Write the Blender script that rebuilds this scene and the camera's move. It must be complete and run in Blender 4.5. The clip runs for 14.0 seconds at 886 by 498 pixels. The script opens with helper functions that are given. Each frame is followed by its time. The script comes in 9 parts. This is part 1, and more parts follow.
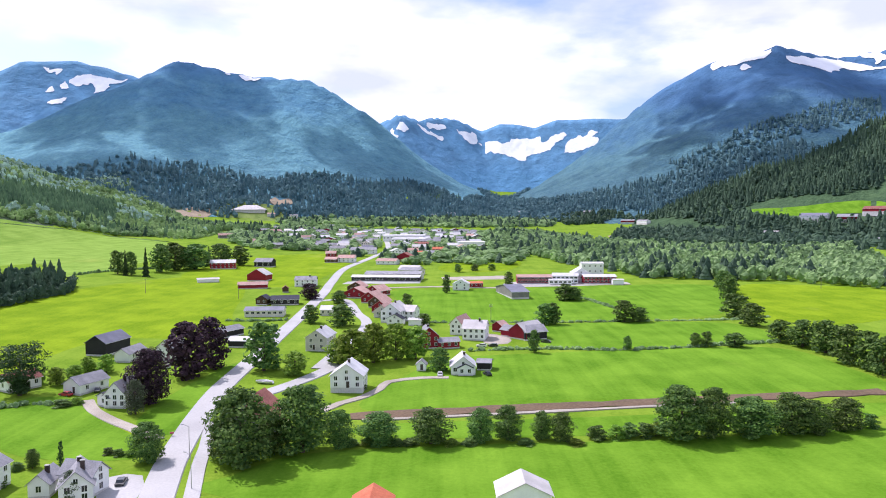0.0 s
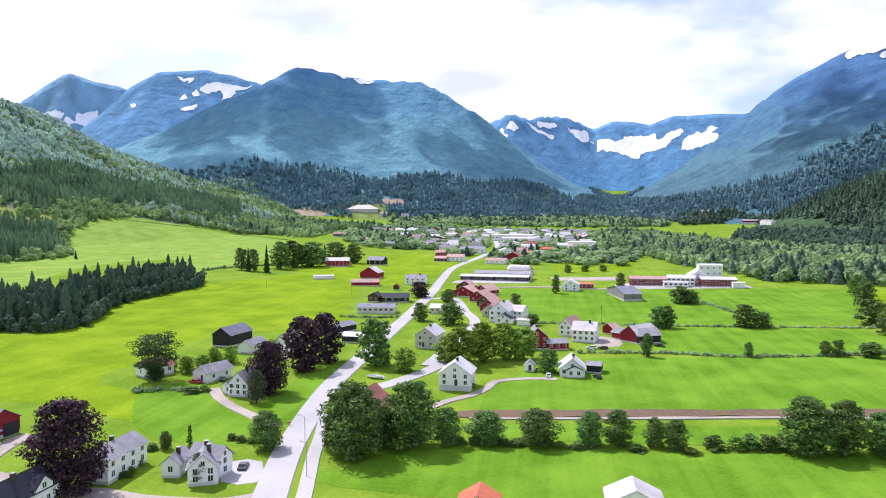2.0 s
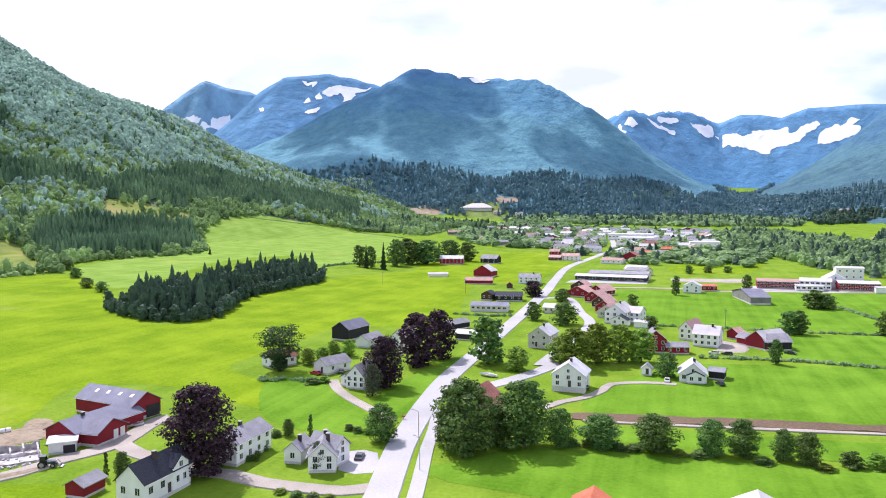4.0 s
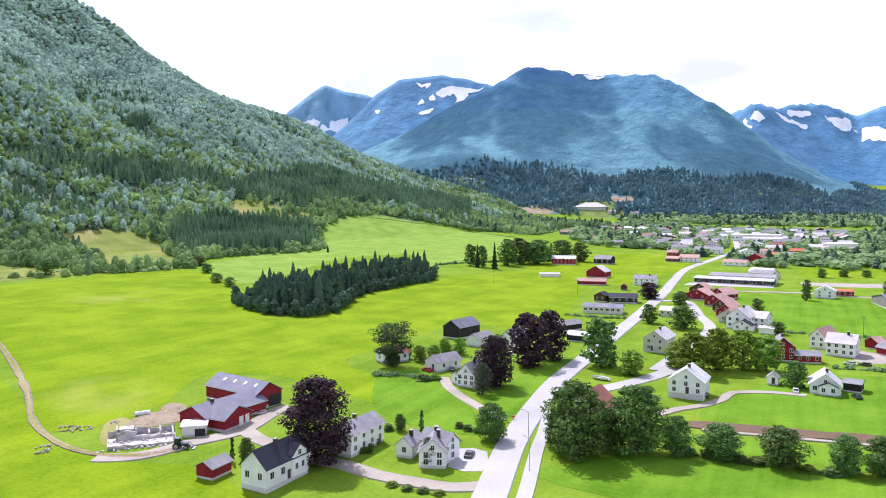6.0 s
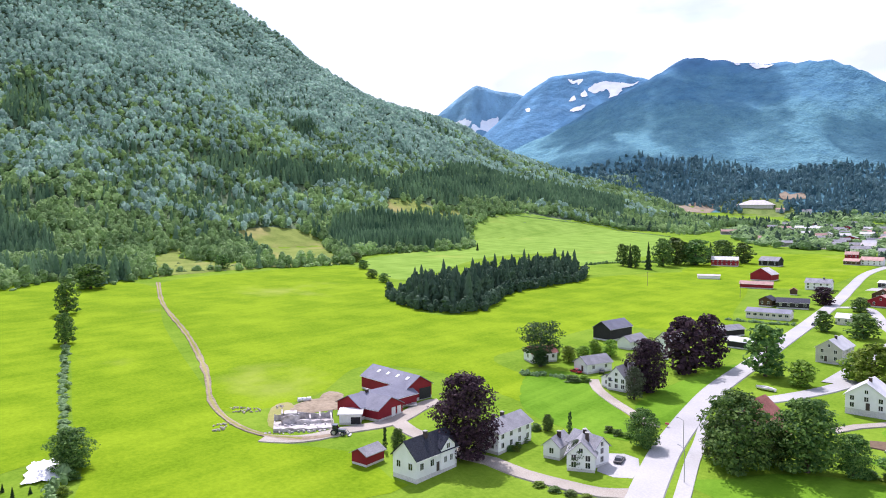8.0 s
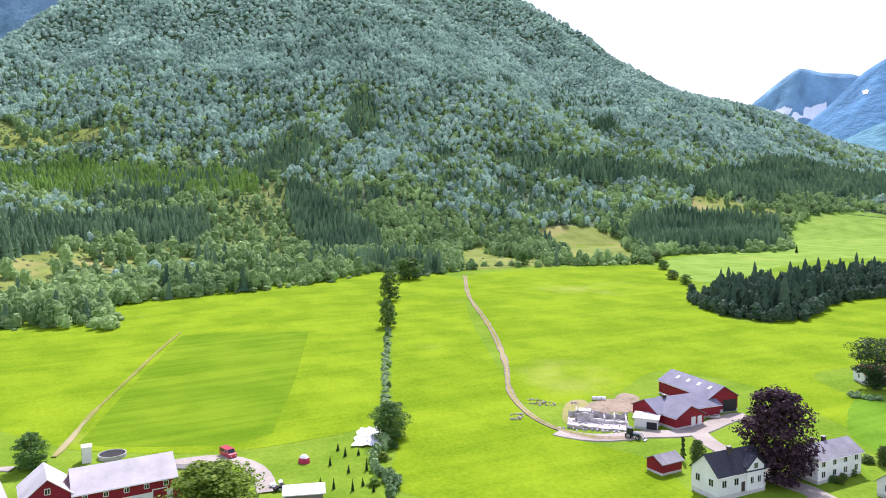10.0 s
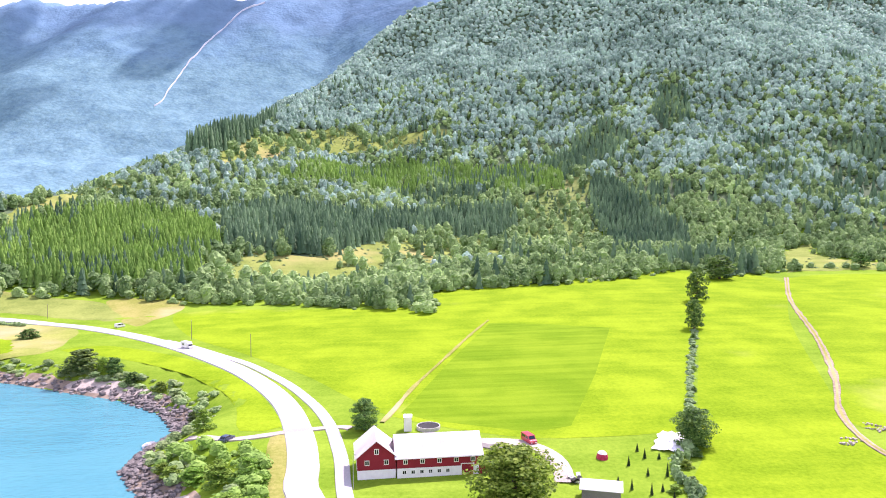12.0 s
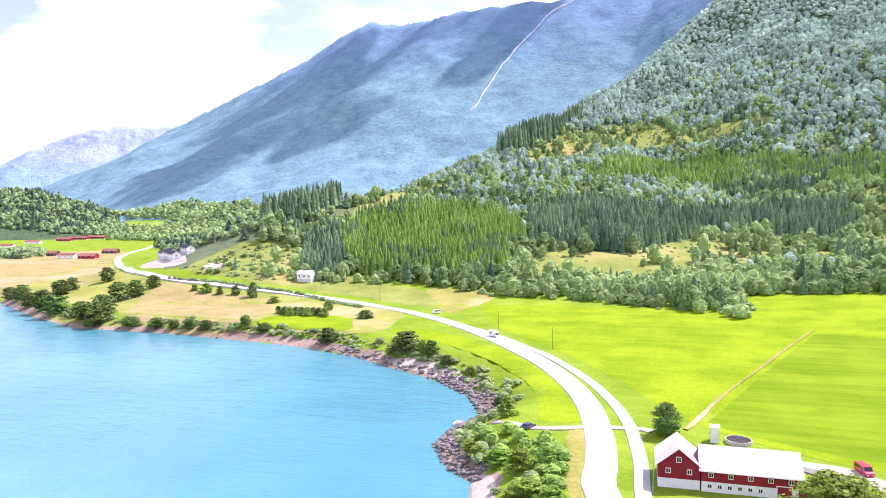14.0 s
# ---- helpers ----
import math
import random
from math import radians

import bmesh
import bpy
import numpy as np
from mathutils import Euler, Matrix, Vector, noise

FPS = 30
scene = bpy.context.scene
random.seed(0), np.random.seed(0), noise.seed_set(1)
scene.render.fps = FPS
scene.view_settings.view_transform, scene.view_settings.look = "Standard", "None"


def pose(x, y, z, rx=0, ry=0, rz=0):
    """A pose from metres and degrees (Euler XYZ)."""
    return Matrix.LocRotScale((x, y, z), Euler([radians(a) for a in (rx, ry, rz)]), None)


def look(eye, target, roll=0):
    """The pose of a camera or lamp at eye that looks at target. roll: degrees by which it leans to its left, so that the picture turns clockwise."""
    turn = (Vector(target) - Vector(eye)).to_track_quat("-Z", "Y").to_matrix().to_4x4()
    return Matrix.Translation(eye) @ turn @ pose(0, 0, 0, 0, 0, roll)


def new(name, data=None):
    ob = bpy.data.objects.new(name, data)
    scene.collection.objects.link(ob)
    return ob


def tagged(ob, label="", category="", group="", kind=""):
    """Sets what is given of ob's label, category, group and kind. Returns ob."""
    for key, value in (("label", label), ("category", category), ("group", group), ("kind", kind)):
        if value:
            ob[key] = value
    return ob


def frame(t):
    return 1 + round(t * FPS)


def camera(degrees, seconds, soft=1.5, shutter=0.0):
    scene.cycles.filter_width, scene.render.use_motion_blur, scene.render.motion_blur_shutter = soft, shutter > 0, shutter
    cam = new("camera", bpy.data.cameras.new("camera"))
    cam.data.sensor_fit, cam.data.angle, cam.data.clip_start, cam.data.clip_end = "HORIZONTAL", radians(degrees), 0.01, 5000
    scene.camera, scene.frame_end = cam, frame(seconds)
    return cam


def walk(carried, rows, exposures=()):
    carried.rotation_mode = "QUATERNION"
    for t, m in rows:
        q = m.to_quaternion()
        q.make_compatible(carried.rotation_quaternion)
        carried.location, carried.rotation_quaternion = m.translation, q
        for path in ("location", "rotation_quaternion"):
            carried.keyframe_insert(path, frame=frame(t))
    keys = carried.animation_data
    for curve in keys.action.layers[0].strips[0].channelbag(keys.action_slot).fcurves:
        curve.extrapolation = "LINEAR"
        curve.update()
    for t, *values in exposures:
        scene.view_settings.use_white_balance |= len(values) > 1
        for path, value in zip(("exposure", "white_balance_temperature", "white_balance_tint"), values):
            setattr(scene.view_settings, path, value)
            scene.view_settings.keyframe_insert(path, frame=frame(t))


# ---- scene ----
# The camera hangs in the air over the shore and turns to its left.
cam = camera(64.3, 14.0, 1.0)
EYE = (0.0, 0.0, 58.5)
TURNS = [
    (0.0, 0.0, -2.65, 0.29), (0.5, 1.25, -2.65, 0.30), (1.0, 3.78, -2.65, 0.26), (1.5, 6.42, -2.65, 0.25),
    (2.0, 8.85, -2.65, 0.22), (2.5, 11.17, -2.67, 0.19), (3.0, 13.50, -2.70, 0.19), (5.5, 24.85, -2.77, 0.08),
    (6.0, 27.12, -2.77, 0.10), (6.5, 29.40, -2.79, 0.08), (7.0, 31.79, -2.82, 0.06), (7.5, 34.89, -2.84, 0.09),
    (8.0, 39.21, -2.86, 0.13), (8.5, 44.76, -2.88, 0.16), (9.0, 50.87, -2.90, 0.18), (9.5, 56.97, -2.92, 0.18),
    (10.0, 63.08, -2.94, 0.15), (10.5, 69.13, -3.02, 0.14), (11.0, 75.21, -3.10, 0.16), (11.5, 81.28, -3.19, 0.18),
    (12.0, 87.34, -3.26, 0.23), (12.5, 93.43, -3.31, 0.30), (13.0, 99.52, -3.34, 0.34), (13.5, 105.60, -3.38, 0.35),
    (14.0, 111.62, -3.42, 0.42)]
EXPOSURES = [(0.0, 0.18, 6000, 27), (3.0, 0.28, 6000, 27), (7.0, 0.32, 6000, 27), (9.5, 0.32, 6000, 27), (10.2, 0.52, 6000, 31), (11.5, 0.92, 6250, 42), (14.0, 0.92, 6250, 42)]
walk(cam, [(t, pose(*EYE, 90 + pitch, roll, yaw)) for t, yaw, pitch, roll in TURNS], EXPOSURES)

# Light: a high sun over the hill, a blue sky with bright broken cloud.
SUN_YAW, SUN_UP = 52.0, 52.0
sun_way = Vector((-math.sin(radians(SUN_YAW)) * math.cos(radians(SUN_UP)),
                  math.cos(radians(SUN_YAW)) * math.cos(radians(SUN_UP)), math.sin(radians(SUN_UP))))
sun = new("sun", bpy.data.lights.new("sun", "SUN"))
sun.data.energy, sun.data.angle, sun.data.color = 4.5, radians(0.6), (1.0, 0.96, 0.88)
sun.matrix_world = look(sun_way * 100, (0, 0, 0))

world = bpy.data.worlds.new("sky")
scene.world = world
world.use_nodes = True
wn, wl = world.node_tree.nodes, world.node_tree.links
wn.clear()
sky = wn.new("ShaderNodeTexSky")
sky.sky_type, sky.sun_disc = "NISHITA", False
sky.sun_elevation, sky.sun_rotation = radians(SUN_UP), radians(-SUN_YAW)
sky.air_density, sky.dust_density, sky.ozone_density = 1.0, 1.5, 1.2
blue = wn.new("ShaderNodeBackground")
blue.inputs["Strength"].default_value = 0.15
wl.new(sky.outputs["Color"], blue.inputs["Color"])
coord = wn.new("ShaderNodeTexCoord")
mapping = wn.new("ShaderNodeMapping")
mapping.inputs["Scale"].default_value = (1.0, 1.0, 2.6)
wl.new(coord.outputs["Generated"], mapping.inputs["Vector"])
puffs = wn.new("ShaderNodeTexNoise")
puffs.inputs["Scale"].default_value, puffs.inputs["Detail"].default_value = 3.2, 7.0
puffs.inputs["Roughness"].default_value = 0.5
wl.new(mapping.outputs["Vector"], puffs.inputs["Vector"])
cover = wn.new("ShaderNodeValToRGB")
cover.color_ramp.elements[0].position, cover.color_ramp.elements[1].position = 0.38, 0.54
# Broken cloud closes up towards the horizon and opens to blue overhead.
apart = wn.new("ShaderNodeSeparateXYZ")
wl.new(coord.outputs["Generated"], apart.inputs["Vector"])
opening = wn.new("ShaderNodeMapRange")
opening.inputs["From Min"].default_value, opening.inputs["From Max"].default_value = 0.25, 0.75
opening.inputs["To Min"].default_value, opening.inputs["To Max"].default_value = 0.015, -0.11
wl.new(apart.outputs["Z"], opening.inputs["Value"])
closed = wn.new("ShaderNodeMath")
wl.new(puffs.outputs["Fac"], closed.inputs[0])
wl.new(opening.outputs["Result"], closed.inputs[1])
wl.new(closed.outputs["Value"], cover.inputs["Fac"])
shade = wn.new("ShaderNodeTexNoise")
shade.inputs["Scale"].default_value, shade.inputs["Detail"].default_value = 4.0, 5.0
wl.new(mapping.outputs["Vector"], shade.inputs["Vector"])
tone = wn.new("ShaderNodeValToRGB")
tone.color_ramp.elements[0].position, tone.color_ramp.elements[1].position = 0.35, 0.62
tone.color_ramp.elements[0].color, tone.color_ramp.elements[1].color = (0.50, 0.555, 0.62, 1), (0.92, 0.92, 0.92, 1)
wl.new(shade.outputs["Fac"], tone.inputs["Fac"])
cloud = wn.new("ShaderNodeBackground")
cloud.inputs["Strength"].default_value = 1.4
wl.new(tone.outputs["Color"], cloud.inputs["Color"])
both = wn.new("ShaderNodeMixShader")
wl.new(cover.outputs["Color"], both.inputs["Fac"])
wl.new(blue.outputs["Background"], both.inputs[1])
wl.new(cloud.outputs["Background"], both.inputs[2])
wl.new(both.outputs["Shader"], wn.new("ShaderNodeOutputWorld").inputs["Surface"])



# Materials.
def nodes_of(name):
    m = bpy.data.materials.new(name)
    m.use_nodes = True
    n, l = m.node_tree.nodes, m.node_tree.links
    return m, n, l, n["Principled BSDF"]


def ramp(n, l, source, stops):
    r = n.new("ShaderNodeValToRGB")
    while len(r.color_ramp.elements) < len(stops):
        r.color_ramp.elements.new(0.5)
    for e, (p, c) in zip(r.color_ramp.elements, stops):
        e.position, e.color = p, (*c, 1)
    l.new(source, r.inputs["Fac"])
    return r.outputs["Color"]


def speckle(n, l, scale, detail=4.0, stretch=(1, 1, 1), turn=0.0, own=False, rough_=0.55):
    """Noise at scale per metre over world places, or over the object's own."""
    if own:
        where = n.new("ShaderNodeTexCoord").outputs["Object"]
    else:
        where = n.new("ShaderNodeNewGeometry").outputs["Position"]
    mp = n.new("ShaderNodeMapping")
    mp.inputs["Scale"].default_value = stretch
    mp.inputs["Rotation"].default_value = (0, 0, radians(turn))
    l.new(where, mp.inputs["Vector"])
    t = n.new("ShaderNodeTexNoise")
    t.inputs["Scale"].default_value, t.inputs["Detail"].default_value = scale, detail
    t.inputs["Roughness"].default_value = rough_
    l.new(mp.outputs["Vector"], t.inputs["Vector"])
    return t.outputs["Fac"]


def mixed(n, l, fac, a, b, mode="MIX"):
    x = n.new("ShaderNodeMix")
    x.data_type, x.blend_type = "RGBA", mode
    for sock, v in ((x.inputs["Factor"], fac), (x.inputs["A"], a), (x.inputs["B"], b)):
        if isinstance(v, (int, float)):
            sock.default_value = v
        elif isinstance(v, tuple):
            sock.default_value = (*v, 1)
        else:
            l.new(v, sock)
    return x.outputs["Result"]


def relief(n, l, bsdf, height, strength, distance):
    b = n.new("ShaderNodeBump")
    b.inputs["Strength"].default_value, b.inputs["Distance"].default_value = strength, distance
    l.new(height, b.inputs["Height"])
    l.new(b.outputs["Normal"], bsdf.inputs["Normal"])


def stepped(n, l, value, lo, hi):
    m = n.new("ShaderNodeMapRange")
    m.interpolation_type = "SMOOTHSTEP"
    m.inputs["From Min"].default_value, m.inputs["From Max"].default_value = lo, hi
    l.new(value, m.inputs["Value"])
    return m.outputs["Result"]


def varied(n, l, colour, amount, island=False, hue=0.0):
    src = n.new("ShaderNodeNewGeometry").outputs["Random Per Island"] if island else n.new("ShaderNodeObjectInfo").outputs["Random"]
    h = n.new("ShaderNodeHueSaturation")
    r = n.new("ShaderNodeMapRange")
    r.inputs["To Min"].default_value, r.inputs["To Max"].default_value = 1 - amount, 1 + amount
    l.new(src, r.inputs["Value"])
    l.new(r.outputs["Result"], h.inputs["Value"])
    if hue:
        q = n.new("ShaderNodeMapRange")
        q.inputs["To Min"].default_value, q.inputs["To Max"].default_value = 0.5 - hue, 0.5 + hue
        l.new(src, q.inputs["Value"])
        l.new(q.outputs["Result"], h.inputs["Hue"])
    l.new(colour, h.inputs["Color"])
    return h.outputs["Color"]


def surface(name, dark, light, scale=1.0, rough_=0.8, bump=0.2, deep=0.03, coarse=0.06, amount=0.35, vary=0.0, island=False,
            stretch=(1, 1, 1), turn=0.0, own=False, metal=0.0, spec=0.3):
    m, n, l, b = nodes_of(name)
    fine = speckle(n, l, scale, 6, stretch, turn, own)
    c = ramp(n, l, fine, ((0.3, dark), (0.7, light)))
    big = speckle(n, l, coarse, 3, own=own)
    c = mixed(n, l, amount, c, ramp(n, l, big, ((0.3, tuple(v * 0.75 for v in dark)), (0.7, tuple(min(1, v * 1.15) for v in light)))))
    if vary:
        c = varied(n, l, c, vary, island)
    l.new(c, b.inputs["Base Color"])
    b.inputs["Roughness"].default_value, b.inputs["Metallic"].default_value = rough_, metal
    b.inputs["Specular IOR Level"].default_value = spec
    if bump:
        relief(n, l, b, fine, bump, deep)
    return m


def meadow(name, dark, light, turn=0.0, dry=(0.32, 0.36, 0.08), dry_at=(0.60, 0.80), lines=0.5):
    """Mown grass: tufts, swathes along one way, and paler worn spots."""
    m, n, l, b = nodes_of(name)
    tuft = speckle(n, l, 0.9, 8, rough_=0.7)
    swath = speckle(n, l, 0.22, 4, (1.0, 0.05, 1.0), turn)
    spots = speckle(n, l, 0.012, 5)
    mid = speckle(n, l, 0.05, 4)
    c = ramp(n, l, tuft, ((0.34, tuple(v * 0.85 for v in dark)), (0.66, tuple(v * 1.06 for v in light))))
    c = mixed(n, l, lines, c, ramp(n, l, swath, ((0.40, dark), (0.60, light))))
    c = mixed(n, l, 0.45, c, ramp(n, l, mid, ((0.38, dark), (0.62, light))))
    c = mixed(n, l, stepped(n, l, spots, *dry_at), c, dry)
    l.new(c, b.inputs["Base Color"])
    b.inputs["Roughness"].default_value, b.inputs["Specular IOR Level"].default_value = 0.95, 0.02
    relief(n, l, b, tuft, 0.45, 0.3)
    return m


def slope(name, wood_dark, wood_light, heath, rock, heath_z, rock_z, cell=0.15, blend=120.0, belt=None, relief_=1.0):
    """A mountainside: tree crowns below, heath, then bare rock; far ones in haze-blue colours."""
    m, n, l, b = nodes_of(name)
    pos = n.new("ShaderNodeNewGeometry").outputs["Position"]
    sep = n.new("ShaderNodeSeparateXYZ")
    l.new(pos, sep.inputs["Vector"])
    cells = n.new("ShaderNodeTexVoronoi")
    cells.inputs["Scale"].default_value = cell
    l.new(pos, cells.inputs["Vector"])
    # Crowns are painted cells: pale middles, with shade between them as darker colour.
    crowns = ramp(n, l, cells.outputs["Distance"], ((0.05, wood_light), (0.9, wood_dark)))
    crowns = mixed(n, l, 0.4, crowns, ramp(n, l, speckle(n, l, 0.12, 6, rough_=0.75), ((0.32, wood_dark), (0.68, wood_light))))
    stands = speckle(n, l, 0.006, 6)
    c = mixed(n, l, stepped(n, l, stands, 0.42, 0.62), crowns, ramp(n, l, speckle(n, l, 0.07, 6, rough_=0.7), ((0.3, wood_dark), (0.7, wood_light))))
    wander = n.new("ShaderNodeMath")
    wander.operation = "MULTIPLY_ADD"
    wander.inputs[1].default_value = blend * 2.2
    l.new(speckle(n, l, 0.005, 6), wander.inputs[0])
    l.new(sep.outputs["Z"], wander.inputs[2])
    up = wander.outputs["Value"]
    shift = blend * 1.1
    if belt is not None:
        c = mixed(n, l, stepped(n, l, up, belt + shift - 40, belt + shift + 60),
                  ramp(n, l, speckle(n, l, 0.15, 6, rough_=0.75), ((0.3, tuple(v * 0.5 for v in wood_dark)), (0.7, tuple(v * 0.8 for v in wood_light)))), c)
    c = mixed(n, l, stepped(n, l, up, heath_z + shift - blend * 0.5, heath_z + shift + blend * 0.5), c,
              ramp(n, l, speckle(n, l, 0.02, 7), ((0.3, tuple(v * 0.7 for v in heath)), (0.7, heath))))
    c = mixed(n, l, 0.35, c, ramp(n, l, speckle(n, l, 0.09, 7, rough_=0.8), ((0.35, tuple(v * 0.55 for v in heath)), (0.65, tuple(v * 1.25 for v in heath)))))
    c = mixed(n, l, 0.25, c, ramp(n, l, speckle(n, l, 0.022, 8, rough_=0.7), ((0.36, tuple(v * 0.6 for v in wood_dark)), (0.64, tuple(v * 1.2 for v in wood_light)))))
    c = mixed(n, l, stepped(n, l, up, rock_z + shift - blend * 0.4, rock_z + shift + blend * 0.4), c,
              ramp(n, l, speckle(n, l, 0.012, 8, (1, 1, 0.35)), ((0.3, tuple(v * 0.6 for v in rock)), (0.7, rock))))
    l.new(c, b.inputs["Base Color"])
    b.inputs["Roughness"].default_value, b.inputs["Specular IOR Level"].default_value = 0.95, 0.05
    bump2 = n.new("ShaderNodeBump")
    bump2.inputs["Strength"].default_value, bump2.inputs["Distance"].default_value = 0.7 * relief_, 22.0
    l.new(speckle(n, l, 0.02, 8), bump2.inputs["Height"])
    bump1 = n.new("ShaderNodeBump")
    bump1.invert = True
    bump1.inputs["Strength"].default_value, bump1.inputs["Distance"].default_value = 0.5 * relief_, 4.0
    l.new(cells.outputs["Distance"], bump1.inputs["Height"])
    l.new(bump2.outputs["Normal"], bump1.inputs["Normal"])
    l.new(bump1.outputs["Normal"], b.inputs["Normal"])
    return m


def leafage(name, dark, light, through_=0.35, vary=0.25, hue=0.02):
    m, n, l, b = nodes_of(name)
    c = ramp(n, l, n.new("ShaderNodeNewGeometry").outputs["Random Per Island"], ((0.0, dark), (1.0, light)))
    c = varied(n, l, c, vary, False, hue)
    l.new(c, b.inputs["Base Color"])
    b.inputs["Roughness"].default_value, b.inputs["Specular IOR Level"].default_value = 0.7, 0.2
    t = n.new("ShaderNodeBsdfTranslucent")
    l.new(c, t.inputs["Color"])
    mx = n.new("ShaderNodeMixShader")
    mx.inputs["Fac"].default_value = through_
    l.new(b.outputs["BSDF"], mx.inputs[1])
    l.new(t.outputs["BSDF"], mx.inputs[2])
    l.new(mx.outputs["Shader"], n["Material Output"].inputs["Surface"])
    return m


def stand_leafage(name, dark, light, through_=0.25, scale=0.02):
    """Leaves of a whole wood: shade and tint go by clump and by stretch of hillside."""
    m, n, l, b = nodes_of(name)
    c = ramp(n, l, n.new("ShaderNodeNewGeometry").outputs["Random Per Island"], ((0.0, dark), (1.0, light)))
    c = mixed(n, l, 0.55, c, ramp(n, l, speckle(n, l, scale, 5), ((0.35, dark), (0.65, light))))
    l.new(c, b.inputs["Base Color"])
    b.inputs["Roughness"].default_value, b.inputs["Specular IOR Level"].default_value = 0.75, 0.15
    t = n.new("ShaderNodeBsdfTranslucent")
    l.new(c, t.inputs["Color"])
    mx = n.new("ShaderNodeMixShader")
    mx.inputs["Fac"].default_value = through_
    l.new(b.outputs["BSDF"], mx.inputs[1])
    l.new(t.outputs["BSDF"], mx.inputs[2])
    l.new(mx.outputs["Shader"], n["Material Output"].inputs["Surface"])
    return m


M_GROUND = meadow("rough_grass", (0.098, 0.198, 0.010), (0.215, 0.330, 0.030), 20, (0.28, 0.31, 0.05), (0.60, 0.85), 0.3)
M_MEADOW = meadow("mown_meadow", (0.106, 0.205, 0.004), (0.240, 0.354, 0.012), 12, lines=0.3)
M_MEADOW_B = meadow("lush_meadow", (0.070, 0.178, 0.008), (0.168, 0.325, 0.024), -75, dry_at=(0.66, 0.9))
# Pale grass of the farther meadows, with some distance haze in its blue.
M_MEADOW_C = meadow("hazy_yellow_meadow", (0.135, 0.250, 0.030), (0.250, 0.385, 0.070), 40)
M_CROP = meadow("dark_crop", (0.092, 0.190, 0.005), (0.180, 0.290, 0.012), 62, dry_at=(0.8, 0.95), lines=0.7)
M_HEATH = meadow("dry_clearing", (0.120, 0.172, 0.035), (0.265, 0.315, 0.080), 30, (0.34, 0.30, 0.12), (0.5, 0.7), 0.2)
M_BRUSH = meadow("brushy_slope", (0.085, 0.140, 0.035), (0.230, 0.300, 0.090), 30, (0.30, 0.29, 0.11), (0.6, 0.8), 0.1)
M_HILL = surface("forest_floor", (0.045, 0.085, 0.040), (0.120, 0.175, 0.075), 0.15, 0.95, 0.6, 1.0, 0.02)
M_SNOW = surface("old_snow", (0.80, 0.83, 0.87), (0.92, 0.93, 0.95), 0.05, 0.8, 0.3, 1.0, 0.01)
M_SCREE = surface("pale_scree", (0.40, 0.44, 0.50), (0.68, 0.70, 0.74), 0.06, 0.95, 0.5, 2.0, 0.01)
# Blue distance haze is painted into these mountains' colours, save the spur's.
M_DOME = slope("hazy_dome_slope", (0.060, 0.190, 0.270), (0.200, 0.400, 0.390), (0.105, 0.275, 0.430), (0.105, 0.260, 0.430), 430, 600, belt=215)
M_SNOWY = slope("hazy_alpine_slope", (0.09, 0.22, 0.32), (0.15, 0.31, 0.40), (0.130, 0.300, 0.460), (0.145, 0.330, 0.520), 300, 420)
M_PEAK = slope("hazy_peak_slope", (0.17, 0.34, 0.45), (0.22, 0.41, 0.52), (0.215, 0.420, 0.580), (0.240, 0.455, 0.630), 300, 420)
M_RANGE = slope("hazy_range_slope", (0.09, 0.24, 0.40), (0.12, 0.29, 0.47), (0.125, 0.300, 0.490), (0.150, 0.340, 0.540), 300, 360)
M_RIGHT = slope("hazy_right_slope", (0.035, 0.105, 0.145), (0.125, 0.240, 0.215), (0.075, 0.180, 0.310), (0.085, 0.195, 0.350), 300, 430, belt=190)
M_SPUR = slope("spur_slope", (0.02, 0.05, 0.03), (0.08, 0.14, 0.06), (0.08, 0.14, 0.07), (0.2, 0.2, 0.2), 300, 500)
# Fjord mountain and far wall: pale blue haze is mixed into the colours.
M_FJORD = slope("hazy_fjord_slope", (0.065, 0.165, 0.215), (0.205, 0.355, 0.345), (0.135, 0.265, 0.355), (0.165, 0.295, 0.410), 480, 600, cell=0.105, relief_=0.45)
M_FARWALL = slope("hazy_far_wall_slope", (0.16, 0.30, 0.44), (0.22, 0.36, 0.50), (0.28, 0.40, 0.55), (0.36, 0.47, 0.62), 250, 330)
M_ASPHALT = surface("pale_asphalt", (0.34, 0.34, 0.335), (0.47, 0.465, 0.45), 2.0, 0.6, 0.15, 0.01, 0.05)
M_GRAVEL = surface("gravel", (0.24, 0.21, 0.17), (0.46, 0.42, 0.36), 3.0, 0.9, 0.4, 0.03, 0.1)
M_TRACK = surface("rutted_track", (0.17, 0.13, 0.08), (0.38, 0.31, 0.22), 0.8, 0.95, 0.5, 0.05, 0.05)
M_DIRT = surface("bare_soil", (0.09, 0.06, 0.035), (0.19, 0.13, 0.08), 1.2, 0.95, 0.6, 0.1, 0.05)
M_DRY = meadow("straw_grass", (0.19, 0.185, 0.06), (0.35, 0.305, 0.14), 15, (0.36, 0.30, 0.19), (0.5, 0.75), 0.3)
M_SAND = surface("pale_sand", (0.30, 0.26, 0.21), (0.46, 0.41, 0.35), 0.9, 0.95, 0.4, 0.05, 0.1)
M_SHOREGRASS = meadow("shore_grass", (0.150, 0.200, 0.035), (0.300, 0.330, 0.085), 35, (0.38, 0.32, 0.17), (0.48, 0.66), 0.2)
M_VERGE = meadow("dry_verge", (0.16, 0.20, 0.03), (0.32, 0.30, 0.10), 0, (0.4, 0.35, 0.2), (0.5, 0.7), 0.1)

